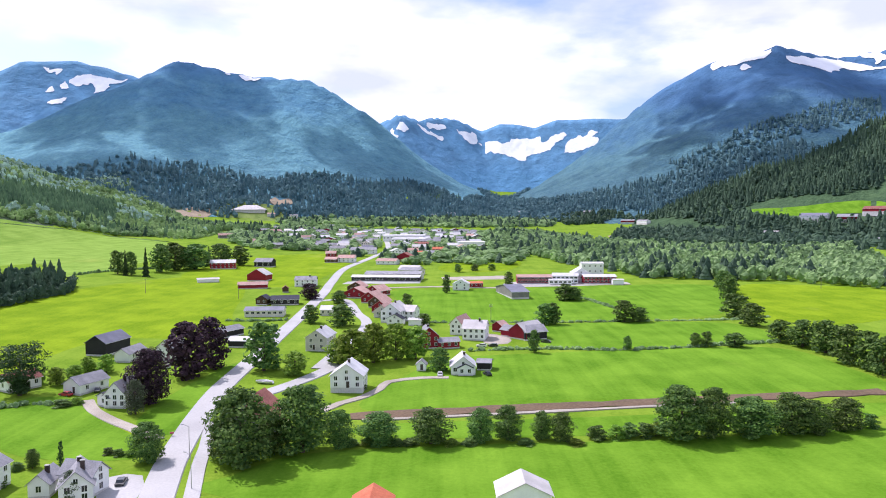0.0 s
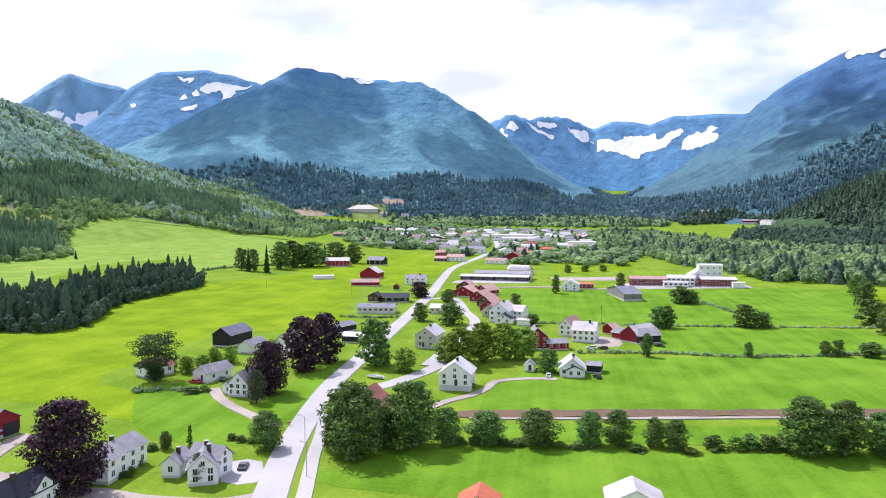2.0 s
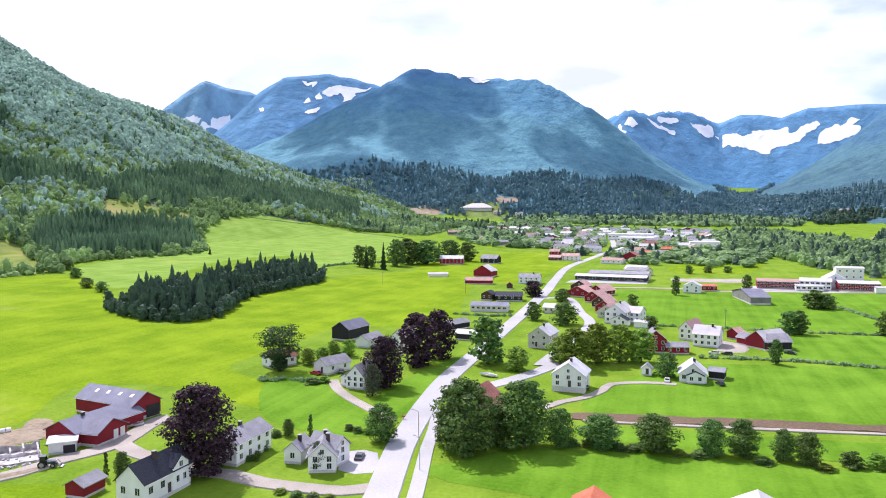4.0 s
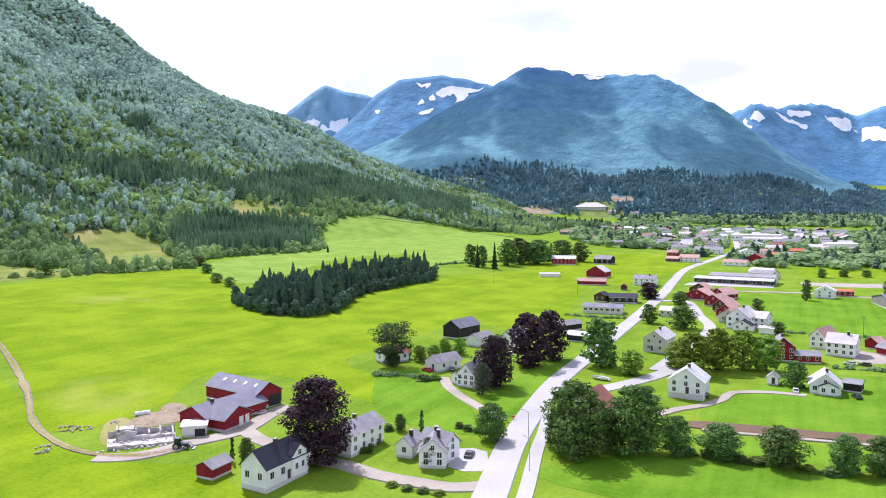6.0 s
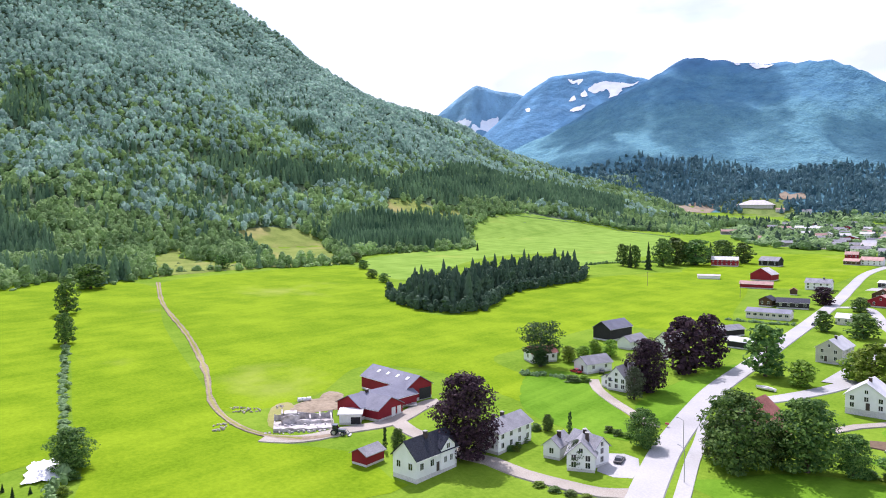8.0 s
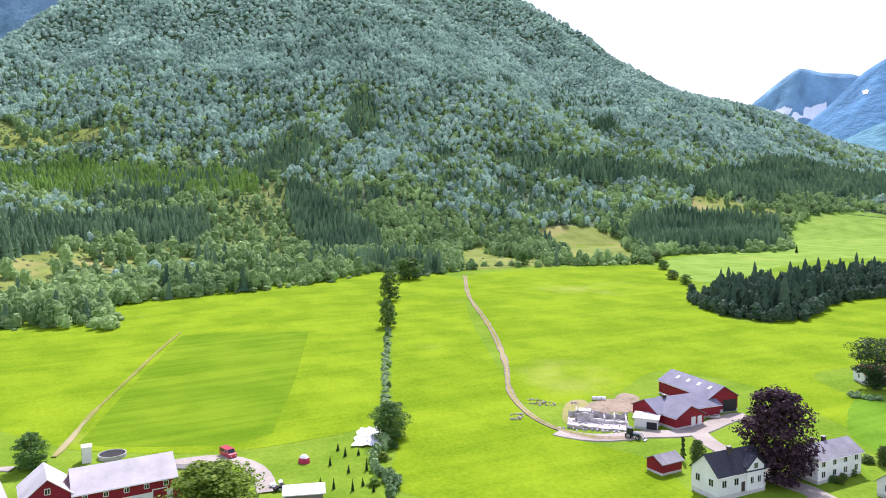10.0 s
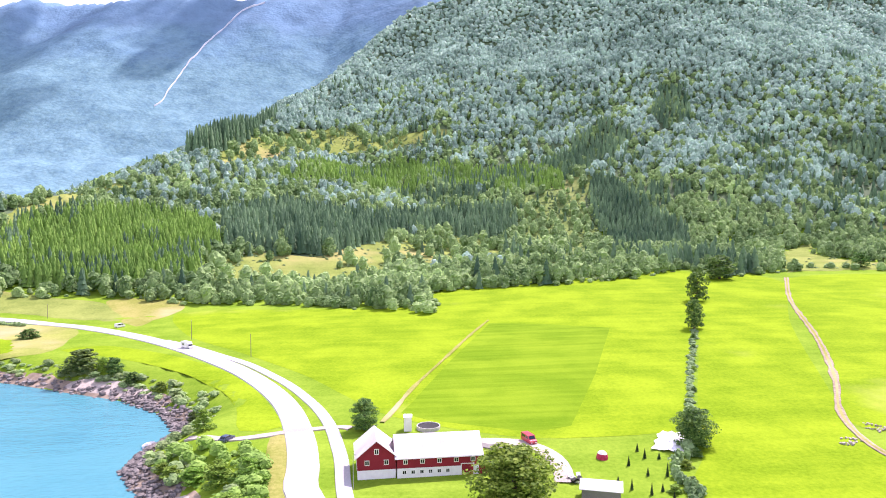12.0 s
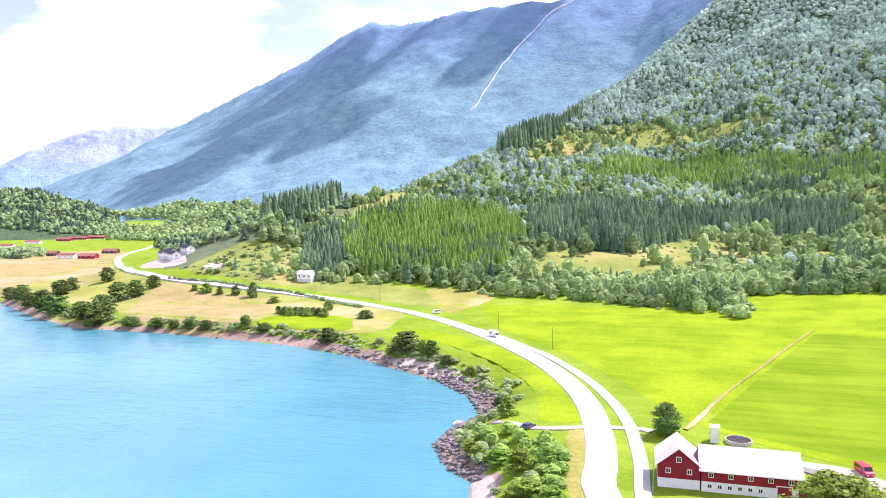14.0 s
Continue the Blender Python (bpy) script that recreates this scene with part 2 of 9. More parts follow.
m, n, l, b = nodes_of("fjord_water")
c = ramp(n, l, speckle(n, l, 0.012, 4), ((0.3, (0.035, 0.19, 0.225)), (0.7, (0.07, 0.265, 0.295))))
l.new(c, b.inputs["Base Color"])
b.inputs["Roughness"].default_value, b.inputs["IOR"].default_value = 0.2, 1.33
ripple = n.new("ShaderNodeMath")
ripple.operation = "MULTIPLY_ADD"
ripple.inputs[1].default_value = 2.2
l.new(speckle(n, l, 0.16, 5, (1.0, 0.35, 1.0), 25), ripple.inputs[0])
l.new(speckle(n, l, 0.9, 5, (1.0, 0.45, 1.0), 32), ripple.inputs[2])
relief(n, l, b, ripple.outputs["Value"], 0.8, 0.35)
M_WATER = m

# The lie of the land: crest lines as (x, y, height, breadth of the flank).
WATER = -6.5
CRESTS = {
    "near_hill": [(-755, 1726, 76, 390), (-820, 1768, 126, 585), (-997, 1674, 179, 780), (-1128, 1589, 221, 910),
                  (-1271, 1478, 289, 1040), (-1381, 1280, 405, 1105), (-1444, 1106, 505, 1105), (-1527, 989, 591, 1118),
                  (-1639, 626, 780, 1144), (-1651, 260, 624, 1066), (-1623, -26, 481, 936), (-1426, -102, 353, 806),
                  (-1223, -159, 253, 676), (-1017, -211, 183, 559), (-847, -247, 131, 481), (-761, -261, 106, 403),
                  (-673, -306, 83, 325), (-585, -336, 66, 247), (-508, -360, 54, 182)],
    "dome": [(-1761, 2671, 266, 1500), (-1431, 2749, 444, 1500), (-1218, 2796, 597, 1500), (-1042, 2813, 678, 1450),
             (-875, 2817, 650, 1400), (-661, 2823, 616, 1350), (-517, 2802, 589, 1150), (-423, 2767, 541, 1000),
             (-310, 2732, 465, 850), (-220, 2690, 367, 750), (-133, 2646, 278, 650), (-27, 2599, 201, 550),
             (112, 2497, 135, 450)],
    "snowy_shoulder": [(-2190, 3287, 494, 900), (-2110, 3338, 738, 1100), (-2011, 3399, 807, 1200),
                       (-1825, 3503, 840, 1300), (-1565, 3571, 787, 1300), (-1300, 3667, 641, 1300)],
    "left_peak": [(-2942, 3404, 593, 500), (-2861, 3472, 718, 700), (-2681, 3613, 880, 900), (-2581, 3685, 840, 900),
                  (-2464, 3765, 828, 900), (-2282, 3878, 744, 800)],
    "snowy_range": [(-509, 4471, 626, 900), (-385, 4483, 662, 900), (-257, 4442, 712, 900), (-153, 4497, 677, 900),
                    (-28, 4599, 700, 900), (100, 4648, 691, 900), (250, 4693, 618, 900), (380, 4684, 669, 900),
                    (601, 4661, 635, 900), (746, 4640, 687, 900), (942, 4604, 689, 900), (1116, 4565, 679, 900),
                    (1318, 4511, 693, 900)],
    "right_mountain": [(419, 2970, 190, 500), (516, 2853, 252, 700), (593, 2787, 325, 650), (685, 2714, 410, 700),
                       (770, 2639, 488, 780), (865, 2610, 548, 900), (974, 2571, 601, 1050), (1112, 2515, 622, 1300),
                       (1169, 2489, 649, 1300), (1279, 2490, 624, 1300), (1394, 2485, 610, 1300),
                       (1533, 2461, 633, 1300), (1704, 2345, 657, 1400)],
    "right_spur": [(622, 1570, 127, 325), (686, 1543, 157, 390), (794, 1563, 184, 455), (902, 1579, 234, 585),
                   (964, 1543, 267, 650), (1071, 1470, 325, 780)],
    "fjord_mountain": [(-2649, -2996, 56, 500), (-2454, -2633, 99, 600), (-2400, -2407, 159, 800),
                       (-2353, -2168, 307, 900), (-2340, -2033, 417, 1000), (-2348, -1866, 488, 1100),
                       (-2373, -1665, 568, 1200), (-2386, -1464, 652, 1250), (-2399, -1238, 746, 1300),
                       (-2413, -1093, 743, 1300), (-2371, -1000, 733, 1300), (-2331, -903, 737, 1300),
                       (-2391, -202, 773, 1200), (-2300, 100, 843, 1200)],
    "far_fjord_wall": [(-2418, -3912, 274, 600), (-2730, -3702, 314, 700), (-2861, -3601, 419, 700),
                       (-3124, -3375, 535, 700), (-3299, -3204, 571, 700), (-3450, -3041, 579, 700)],
    "knoll": [(-939, -1706, 110, 390), (-1101, -1608, 107, 390), (-1190, -1543, 104, 390), (-1255, -1456, 84, 325),
              (-1306, -1357, 48, 195)],
}
CURVE = {"near_hill": 1.5, "dome": 1.5, "right_mountain": 1.5, "fjord_mountain": 1.45, "knoll": 1.2, "right_spur": 1.4, "snowy_shoulder": 1.6,
         "left_peak": 1.7, "snowy_range": 1.6, "far_fjord_wall": 1.5}
SEA = [(-370, -585), (-345, -474), (-305, -391), (-283, -332), (-286, -274), (-284, -230), (-280, -187), (-269, -150),
       (-254, -122), (-243, -100), (-226, -80), (-205, -68), (-188, -72), (-174, -71), (-161, -63), (-154, -54),
       (-137, -49), (-104, -39), (-52, -31), (39, -39), (260, -104), (910, -325), (1170, -1950), (260, -1690),
       (-195, -1040), (-351, -780)]


def lattice(ix, iy):
    v = np.sin(ix * 127.1 + iy * 311.7) * 43758.5453
    return v - np.floor(v)


def rough(x, y, size, octaves=4):
    """Uneven heights between -1 and 1, with humps about size metres across."""
    total, amp, norm = 0.0, 1.0, 0.0
    for k in range(octaves):
        u, v = x / size + 17.3 * k, y / size - 9.1 * k
        iu, iv = np.floor(u), np.floor(v)
        fu, fv = u - iu, v - iv
        fu, fv = fu * fu * (3 - 2 * fu), fv * fv * (3 - 2 * fv)
        a, b = lattice(iu, iv), lattice(iu + 1, iv)
        c, d = lattice(iu, iv + 1), lattice(iu + 1, iv + 1)
        total = total + amp * ((a + (b - a) * fu) * (1 - fv) + (c + (d - c) * fu) * fv - 0.5) * 2
        norm, amp, size = norm + amp, amp * 0.5, size * 0.5
    return total / norm


def flank(x, y, crest, curve):
    best = np.full(np.shape(x), -1e3)
    for (ax, ay, az, aw), (bx, by, bz, bw) in zip(crest, crest[1:]):
        dx, dy = bx - ax, by - ay
        k = np.clip(((x - ax) * dx + (y - ay) * dy) / (dx * dx + dy * dy), 0, 1)
        d = np.hypot(x - ax - k * dx, y - ay - k * dy)
        z, w = az + k * (bz - az), aw + k * (bw - aw)
        best = np.maximum(best, np.where(d < w, z * np.abs(1 - np.minimum(d / w, 1)) ** curve, -1e3))
    return best


def shore_distance(x, y):
    """Metres from the shore: above zero on land, below zero on the water."""
    near, inside = np.full(np.shape(x), 1e9), np.zeros(np.shape(x), bool)
    for (ax, ay), (bx, by) in zip(SEA, SEA[1:] + SEA[:1]):
        dx, dy = bx - ax, by - ay
        k = np.clip(((x - ax) * dx + (y - ay) * dy) / (dx * dx + dy * dy), 0, 1)
        near = np.minimum(near, np.hypot(x - ax - k * dx, y - ay - k * dy))
        inside ^= ((ay > y) != (by > y)) & (x < ax + dx * (y - ay) / (dy if dy else 1e-9))
    return np.where(inside, -near, near)


def soft(v, k):
    return k * np.logaddexp(0, v / k)


def floor_height(x, y):
    up = soft(np.minimum(y, 6000), 40.0) - 0.7 * 40
    up = np.maximum(up, 0)
    z = 0.008 * up + 0.92e-5 * up ** 2
    side = np.clip((y + 195) / 325, 0, 1)
    z = z + 0.035 * np.minimum(soft(-x - 156, 32.0), 1170) * side * side * (3 - 2 * side)
    return z + 0.35 * rough(x, y, 90.0, 2)


def region(x, y):
    """The height, and which crest (0 for the valley floor) it belongs to."""
    x, y = np.asarray(x, float), np.asarray(y, float)
    z, owner = floor_height(x, y), np.zeros(np.shape(x), int)
    base = z
    for k, (name, crest) in enumerate(CRESTS.items(), 1):
        m = flank(x, y, crest, CURVE.get(name, 1.2))
        rise = np.clip((m - base) / 120, 0, 1)
        top = max(c[2] for c in crest)
        uneven = rough(x, y, 260.0, 5) * 0.055 * top * rise * np.clip((1.12 - m / top) * 2.5, 0.12, 1)
        m = m + uneven
        owner, z = np.where(m > z, k, owner), np.maximum(z, m)
    sd = shore_distance(x, y)
    bank = WATER + 0.1 + sd * 0.42
    z = np.where(sd < 40, np.minimum(z, np.maximum(bank, WATER - 6)), z)
    return z, owner


def land(x, y):
    return region(x, y)[0]


# ---- end of land function


def mesh_object(name, verts, faces, material, parent=None, label="", smooth=False):
    me = bpy.data.meshes.new(name)
    me.from_pydata([tuple(v) for v in verts], [], [tuple(f) for f in faces])
    me.materials.append(material)
    if smooth:
        me.polygons.foreach_set("use_smooth", [True] * len(me.polygons))
    me.update()
    ob = new(name, me)
    if parent is not None:
        ob.parent = parent
    if label:
        tagged(ob, label)
    return ob


def big_mesh(name, verts, faces, material, smooth=False):
    """Many faces of one size at once, from arrays."""
    verts, faces = np.asarray(verts, np.float32), np.asarray(faces, np.int32)
    me = bpy.data.meshes.new(name)
    me.vertices.add(len(verts))
    me.vertices.foreach_set("co", verts.ravel())
    me.loops.add(faces.size)
    me.loops.foreach_set("vertex_index", faces.ravel())
    me.polygons.add(len(faces))
    me.polygons.foreach_set("loop_start", np.arange(len(faces), dtype=np.int32) * faces.shape[1])
    me.polygons.foreach_set("use_smooth", np.full(len(faces), smooth))
    me.materials.append(material)
    me.update(calc_edges=True)
    me.validate()
    return new(name, me)


# The ground: one sheet of rings round the viewpoint's foot, cut where valley and mountains meet.
angles = np.radians(np.concatenate([np.arange(-42, 152, 0.36), np.arange(152, 318, 4.0)]))
radii = np.concatenate([[0.0], np.geomspace(12, 300, 80), np.arange(307, 1800, 10), np.arange(1810, 4985, 26)])
gx, gy = -np.sin(angles)[None, :] * radii[:, None], np.cos(angles)[None, :] * radii[:, None]
gz, owner = region(gx, gy)
rings, turns = gx.shape
grid = np.arange(rings * turns).reshape(rings, turns)
wrap = np.roll(grid, -1, axis=1)
quads = np.stack([grid[:-1], wrap[:-1], wrap[1:], grid[1:]], -1)[:, :, ::-1].reshape(-1, 4)
# Meadow grass runs a little way up the foot of the wooded hill.
owner = np.where((owner == 1) & (gz - floor_height(gx, gy) < 14), 0, owner)
own = owner[:-1].ravel()
points = np.stack([gx, gy, gz], -1).reshape(-1, 3)
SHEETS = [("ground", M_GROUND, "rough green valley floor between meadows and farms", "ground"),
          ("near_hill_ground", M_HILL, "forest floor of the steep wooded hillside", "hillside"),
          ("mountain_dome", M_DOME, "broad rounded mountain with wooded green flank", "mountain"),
          ("mountain_shoulder", M_SNOWY, "mountain with snow patches behind the dome, coloured haze blue", "mountain"),
          ("mountain_peak", M_PEAK, "pointed mountain with a snow field, haze blue in its colour", "mountain"),
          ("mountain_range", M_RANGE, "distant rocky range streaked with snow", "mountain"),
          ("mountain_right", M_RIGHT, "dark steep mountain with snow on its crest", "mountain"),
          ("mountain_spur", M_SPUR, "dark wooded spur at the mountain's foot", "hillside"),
          ("mountain_fjord", M_FJORD, "mountainside above the fjord, haze in its pale blue-green colour", "mountain"),
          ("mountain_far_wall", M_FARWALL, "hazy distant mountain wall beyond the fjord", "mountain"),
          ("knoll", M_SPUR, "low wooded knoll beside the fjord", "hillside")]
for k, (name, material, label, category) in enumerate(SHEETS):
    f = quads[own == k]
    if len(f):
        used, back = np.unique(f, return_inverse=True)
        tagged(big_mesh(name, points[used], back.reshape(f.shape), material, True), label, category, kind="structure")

tagged(mesh_object("water", [(-1200, -2100, WATER), (1300, -2100, WATER), (1300, 20, WATER), (-1200, 20, WATER)], [(0, 1, 2, 3)], M_WATER),
       "turquoise fjord water with fine ripples", "water", kind="structure")


def spline(points_, step=4.0, closed=False):
    """A smooth line through the points, in steps of about that many metres."""
    p = [np.array(q, float) for q in points_]
    p = [p[-1], *p, p[0], p[1]] if closed else [2 * p[0] - p[1], *p, 2 * p[-1] - p[-2]]
    out = []
    for a, b_, c_, d in zip(p, p[1:], p[2:], p[3:]):
        count = max(2, int(np.linalg.norm(c_ - b_) / step))
        for i in range(count):
            t = i / count
            out.append(0.5 * (2 * b_ + (c_ - a) * t + (2 * a - 5 * b_ + 4 * c_ - d) * t * t + (3 * b_ - a - 3 * c_ + d) * t ** 3))
    if not closed:
        out.append(p[-2])
    return np.array(out)


def ribbon(name, points_, width, material, label, lift=0.06, category="road", ragged=0.0, level=True):
    """A road or path of that width, draped on the land; width may be a pair, from start to end."""
    line = spline(points_)
    way = np.gradient(line, axis=0)
    way /= np.linalg.norm(way, axis=1)[:, None]
    side = np.stack([-way[:, 1], way[:, 0]], 1)
    w = np.linspace(*width, len(line)) if isinstance(width, tuple) else np.full(len(line), float(width))
    across = np.array([-0.53, -0.49, -0.25, 0.0, 0.25, 0.49, 0.53])
    wob = 1 + ragged * rough(line[:, 0], line[:, 1], 7.0, 2)
    pts = line[:, None, :] + side[:, None, :] * (across[None, :] * (w * wob)[:, None])[..., None]
    middle = land(line[:, 0], line[:, 1])
    z = land(pts[..., 0], pts[..., 1])
    z = (np.maximum(z, middle[:, None] - 0.05) if level else z) + lift
    z[:, (0, -1)] = land(pts[:, (0, -1), 0], pts[:, (0, -1), 1]) - 0.1
    rows, cols = z.shape
    g = np.arange(rows * cols).reshape(rows, cols)
    f = np.stack([g[:-1, :-1], g[:-1, 1:], g[1:, 1:], g[1:, :-1]], -1)[..., ::-1].reshape(-1, 4)
    return tagged(big_mesh(name, np.concatenate([pts, z[..., None]], -1).reshape(-1, 3), f, material), label, category, kind="structure")


def inside(x, y, poly):
    hit = np.zeros(np.shape(x), bool)
    for (ax, ay), (bx, by) in zip(poly, list(poly[1:]) + [poly[0]]):
        hit ^= ((ay > y) != (by > y)) & (x < ax + (bx - ax) * (y - ay) / ((by - ay) or 1e-9))
    return hit


def patch(name, outline, material, label, lift=0.1, category="field", step=5.0, round_=True, ragged=0.0):
    """A field or yard with that outline, draped on the land."""
    edge = spline(outline, 6.0, True) if round_ else np.array(outline, float)
    if ragged:
        edge = edge + ragged * np.stack([rough(edge[:, 0], edge[:, 1], 28.0, 3), rough(edge[:, 1], edge[:, 0], 28.0, 3)], 1)
    bm = bmesh.new()
    ring = [bm.verts.new((*p, 0)) for p in edge]
    bm.faces.new(ring)
    lo, hi = edge.min(0), edge.max(0)
    size = max(step, max(hi - lo) / 60)
    for axis in (0, 1):
        for v in np.arange(lo[axis] + size * 0.37, hi[axis], size):
            co, no = [0, 0, 0], [0, 0, 0]
            co[axis], no[axis] = v, 1
            bmesh.ops.bisect_plane(bm, geom=bm.verts[:] + bm.edges[:] + bm.faces[:], plane_co=co, plane_no=no)
    xy = np.array([v.co[:2] for v in bm.verts])
    z = land(xy[:, 0], xy[:, 1])
    for v, h in zip(bm.verts, z):
        v.co.z = h + 0.05 if v.is_boundary and lift < 1 else h + lift
    bmesh.ops.recalc_face_normals(bm, faces=bm.faces)
    if sum(f.normal.z for f in bm.faces) < 0:
        bmesh.ops.reverse_faces(bm, faces=bm.faces)
    me = bpy.data.meshes.new(name)
    bm.to_mesh(me)
    bm.free()
    me.materials.append(material)
    return tagged(new(name, me), label, category, kind="structure")


SNOW = [
    [(-253, 4404), (-217, 4380), (-210, 4358), (-248, 4338), (-278, 4362), (-269, 4391)],
    [(-313, 4379), (-289, 4362), (-292, 4324), (-268, 4303), (-285, 4290), (-305, 4320)],
    [(-153, 4458), (-96, 4459), (-28, 4466), (11, 4473), (-17, 4450), (-84, 4440), (-129, 4444)],
    [(-86, 4511), (-6, 4556), (22, 4549), (-40, 4507), (-96, 4482)],
    [(97, 4582), (131, 4579), (213, 4635), (229, 4601), (198, 4543), (164, 4528), (119, 4552)],
    [(234, 4586), (301, 4589), (386, 4542), (410, 4566), (510, 4585), (585, 4578), (627, 4576), (643, 4529), (699, 4552), (773, 4556),
     (790, 4531), (723, 4499), (655, 4460), (571, 4461), (494, 4427), (423, 4463), (360, 4486), (296, 4511), (255, 4569)],
    [(756, 4447), (793, 4484), (872, 4529), (896, 4492), (934, 4529), (983, 4520), (947, 4492), (990, 4470), (960, 4440), (900, 4430), (853, 4420), (792, 4419)],
    [(-2749, 3454), (-2693, 3444), (-2597, 3462), (-2616, 3438), (-2656, 3427), (-2680, 3405), (-2715, 3415)],
    [(-2760, 3330), (-2690, 3370), (-2620, 3390), (-2554, 3467), (-2553, 3509), (-2527, 3531), (-2488, 3589), (-2470, 3540), (-2533, 3454), (-2546, 3422), (-2600, 3370), (-2680, 3310), (-2740, 3290)],
    [(-1775, 3403), (-1730, 3455), (-1669, 3485), (-1620, 3496), (-1551, 3533), (-1610, 3472), (-1626, 3415), (-1656, 3378), (-1653, 3405), (-1689, 3414), (-1730, 3389), (-1760, 3386)],
    [(-1907, 3408), (-1831, 3440), (-1833, 3421), (-1844, 3391), (-1864, 3409), (-1891, 3398)],
    [(-1846, 3295), (-1834, 3333), (-1809, 3315), (-1834, 3293)],
    [(-1806, 3361), (-1783, 3377), (-1764, 3341), (-1784, 3338)],
    [(-1792, 3234), (-1744, 3291), (-1734, 3282), (-1758, 3239)],
    [(-2052, 3220), (-2019, 3211), (-2003, 3176), (-2025, 3176)],
    [(963, 2548), (1021, 2546), (1092, 2517), (1147, 2476), (1100, 2443), (1075, 2478), (1046, 2485), (1005, 2507), (962, 2523)],
    [(1162, 2403), (1215, 2431), (1306, 2450), (1385, 2447), (1423, 2401), (1475, 2364), (1468, 2353), (1352, 2387), (1300, 2363), (1240, 2369), (1184, 2368)],
    [(1443, 2463), (1499, 2462), (1511, 2424), (1494, 2397), (1463, 2390), (1466, 2420)],
    [(1019, 2460), (1044, 2460), (1058, 2428), (1041, 2435), (1021, 2445)],
    [(-798, 2806), (-767, 2796), (-717, 2800), (-720, 2776), (-761, 2771), (-786, 2780)],
    [(-863, 2805), (-840, 2808), (-842, 2796), (-858, 2794)]]
for outline in SNOW:
    patch("snow_patch", outline, M_SNOW, "old white snow lying in a mountain hollow", 2.5, "snow", 14.0, True, 17.0)
ribbon("stream_bed", [(-1790, -630), (-1827, -621), (-1900, -622), (-1979, -612), (-2060, -598), (-2159, -576), (-2230, -545), (-2303, -520), (-2341, -464)], (1.2, 3.0), M_SCREE, "pale stream bed down the mountainside", 4.0, "stream bed", 0.6)
patch("quarry", [(-470, 1880), (-455, 1915), (-440, 1898), (-415, 1922), (-398, 1885), (-420, 1872), (-445, 1862)], M_TRACK, "pale quarry scar at the mountain foot", 2.0, "quarry", 6.0, False)
patch("field", [(-570, 1770), (-560, 1850), (-480, 1870), (-420, 1850), (-400, 1790), (-430, 1730), (-520, 1730)], M_BRUSH, "grassy ground round the sports hall", 0.6, ragged=10.0)
patch("soil_field", [(-638, 1640), (-649, 1787), (-580, 1793), (-577, 1761), (-605, 1620)], M_TRACK, "reddish bare soil at the mountain foot", 1.0, "soil", 10.0)


# Cumulus high above the mountains, never in view, added to shade their slopes.
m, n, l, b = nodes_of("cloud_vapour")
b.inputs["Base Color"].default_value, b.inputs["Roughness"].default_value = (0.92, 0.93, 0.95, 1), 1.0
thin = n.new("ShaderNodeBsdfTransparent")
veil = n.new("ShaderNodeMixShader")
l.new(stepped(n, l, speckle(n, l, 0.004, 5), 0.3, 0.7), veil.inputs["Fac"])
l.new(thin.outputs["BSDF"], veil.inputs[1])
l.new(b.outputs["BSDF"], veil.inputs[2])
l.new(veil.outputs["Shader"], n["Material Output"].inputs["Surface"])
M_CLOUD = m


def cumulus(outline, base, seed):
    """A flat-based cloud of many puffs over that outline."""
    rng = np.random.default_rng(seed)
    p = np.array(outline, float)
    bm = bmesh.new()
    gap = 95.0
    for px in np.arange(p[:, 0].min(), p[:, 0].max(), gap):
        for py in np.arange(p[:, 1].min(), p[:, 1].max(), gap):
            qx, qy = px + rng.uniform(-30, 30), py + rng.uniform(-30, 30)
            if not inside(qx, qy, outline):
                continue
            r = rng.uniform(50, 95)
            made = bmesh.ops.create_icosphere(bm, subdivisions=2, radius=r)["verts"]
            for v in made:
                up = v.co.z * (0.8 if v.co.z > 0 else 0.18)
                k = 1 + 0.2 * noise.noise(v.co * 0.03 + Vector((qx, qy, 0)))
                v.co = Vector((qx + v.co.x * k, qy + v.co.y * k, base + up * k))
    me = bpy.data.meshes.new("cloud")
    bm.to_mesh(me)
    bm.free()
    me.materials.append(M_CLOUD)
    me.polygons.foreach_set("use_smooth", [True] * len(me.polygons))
    tagged(new("cloud", me), "white flat-based cumulus cloud out of view, added to shade the mountains", "cloud", kind="structure")


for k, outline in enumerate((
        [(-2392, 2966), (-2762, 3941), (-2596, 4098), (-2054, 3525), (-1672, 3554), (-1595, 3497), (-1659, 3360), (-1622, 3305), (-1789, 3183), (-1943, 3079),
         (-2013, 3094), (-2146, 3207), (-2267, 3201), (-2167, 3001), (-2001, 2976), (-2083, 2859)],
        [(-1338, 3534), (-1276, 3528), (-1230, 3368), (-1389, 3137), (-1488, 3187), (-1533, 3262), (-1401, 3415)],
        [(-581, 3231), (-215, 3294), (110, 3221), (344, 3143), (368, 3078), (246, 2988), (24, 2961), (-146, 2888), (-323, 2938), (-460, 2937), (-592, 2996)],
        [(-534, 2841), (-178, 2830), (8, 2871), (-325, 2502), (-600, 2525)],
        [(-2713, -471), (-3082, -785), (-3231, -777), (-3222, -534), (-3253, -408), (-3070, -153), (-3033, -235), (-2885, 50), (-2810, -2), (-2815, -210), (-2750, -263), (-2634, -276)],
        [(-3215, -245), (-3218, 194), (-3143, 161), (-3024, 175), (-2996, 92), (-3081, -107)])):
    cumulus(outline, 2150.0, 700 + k)

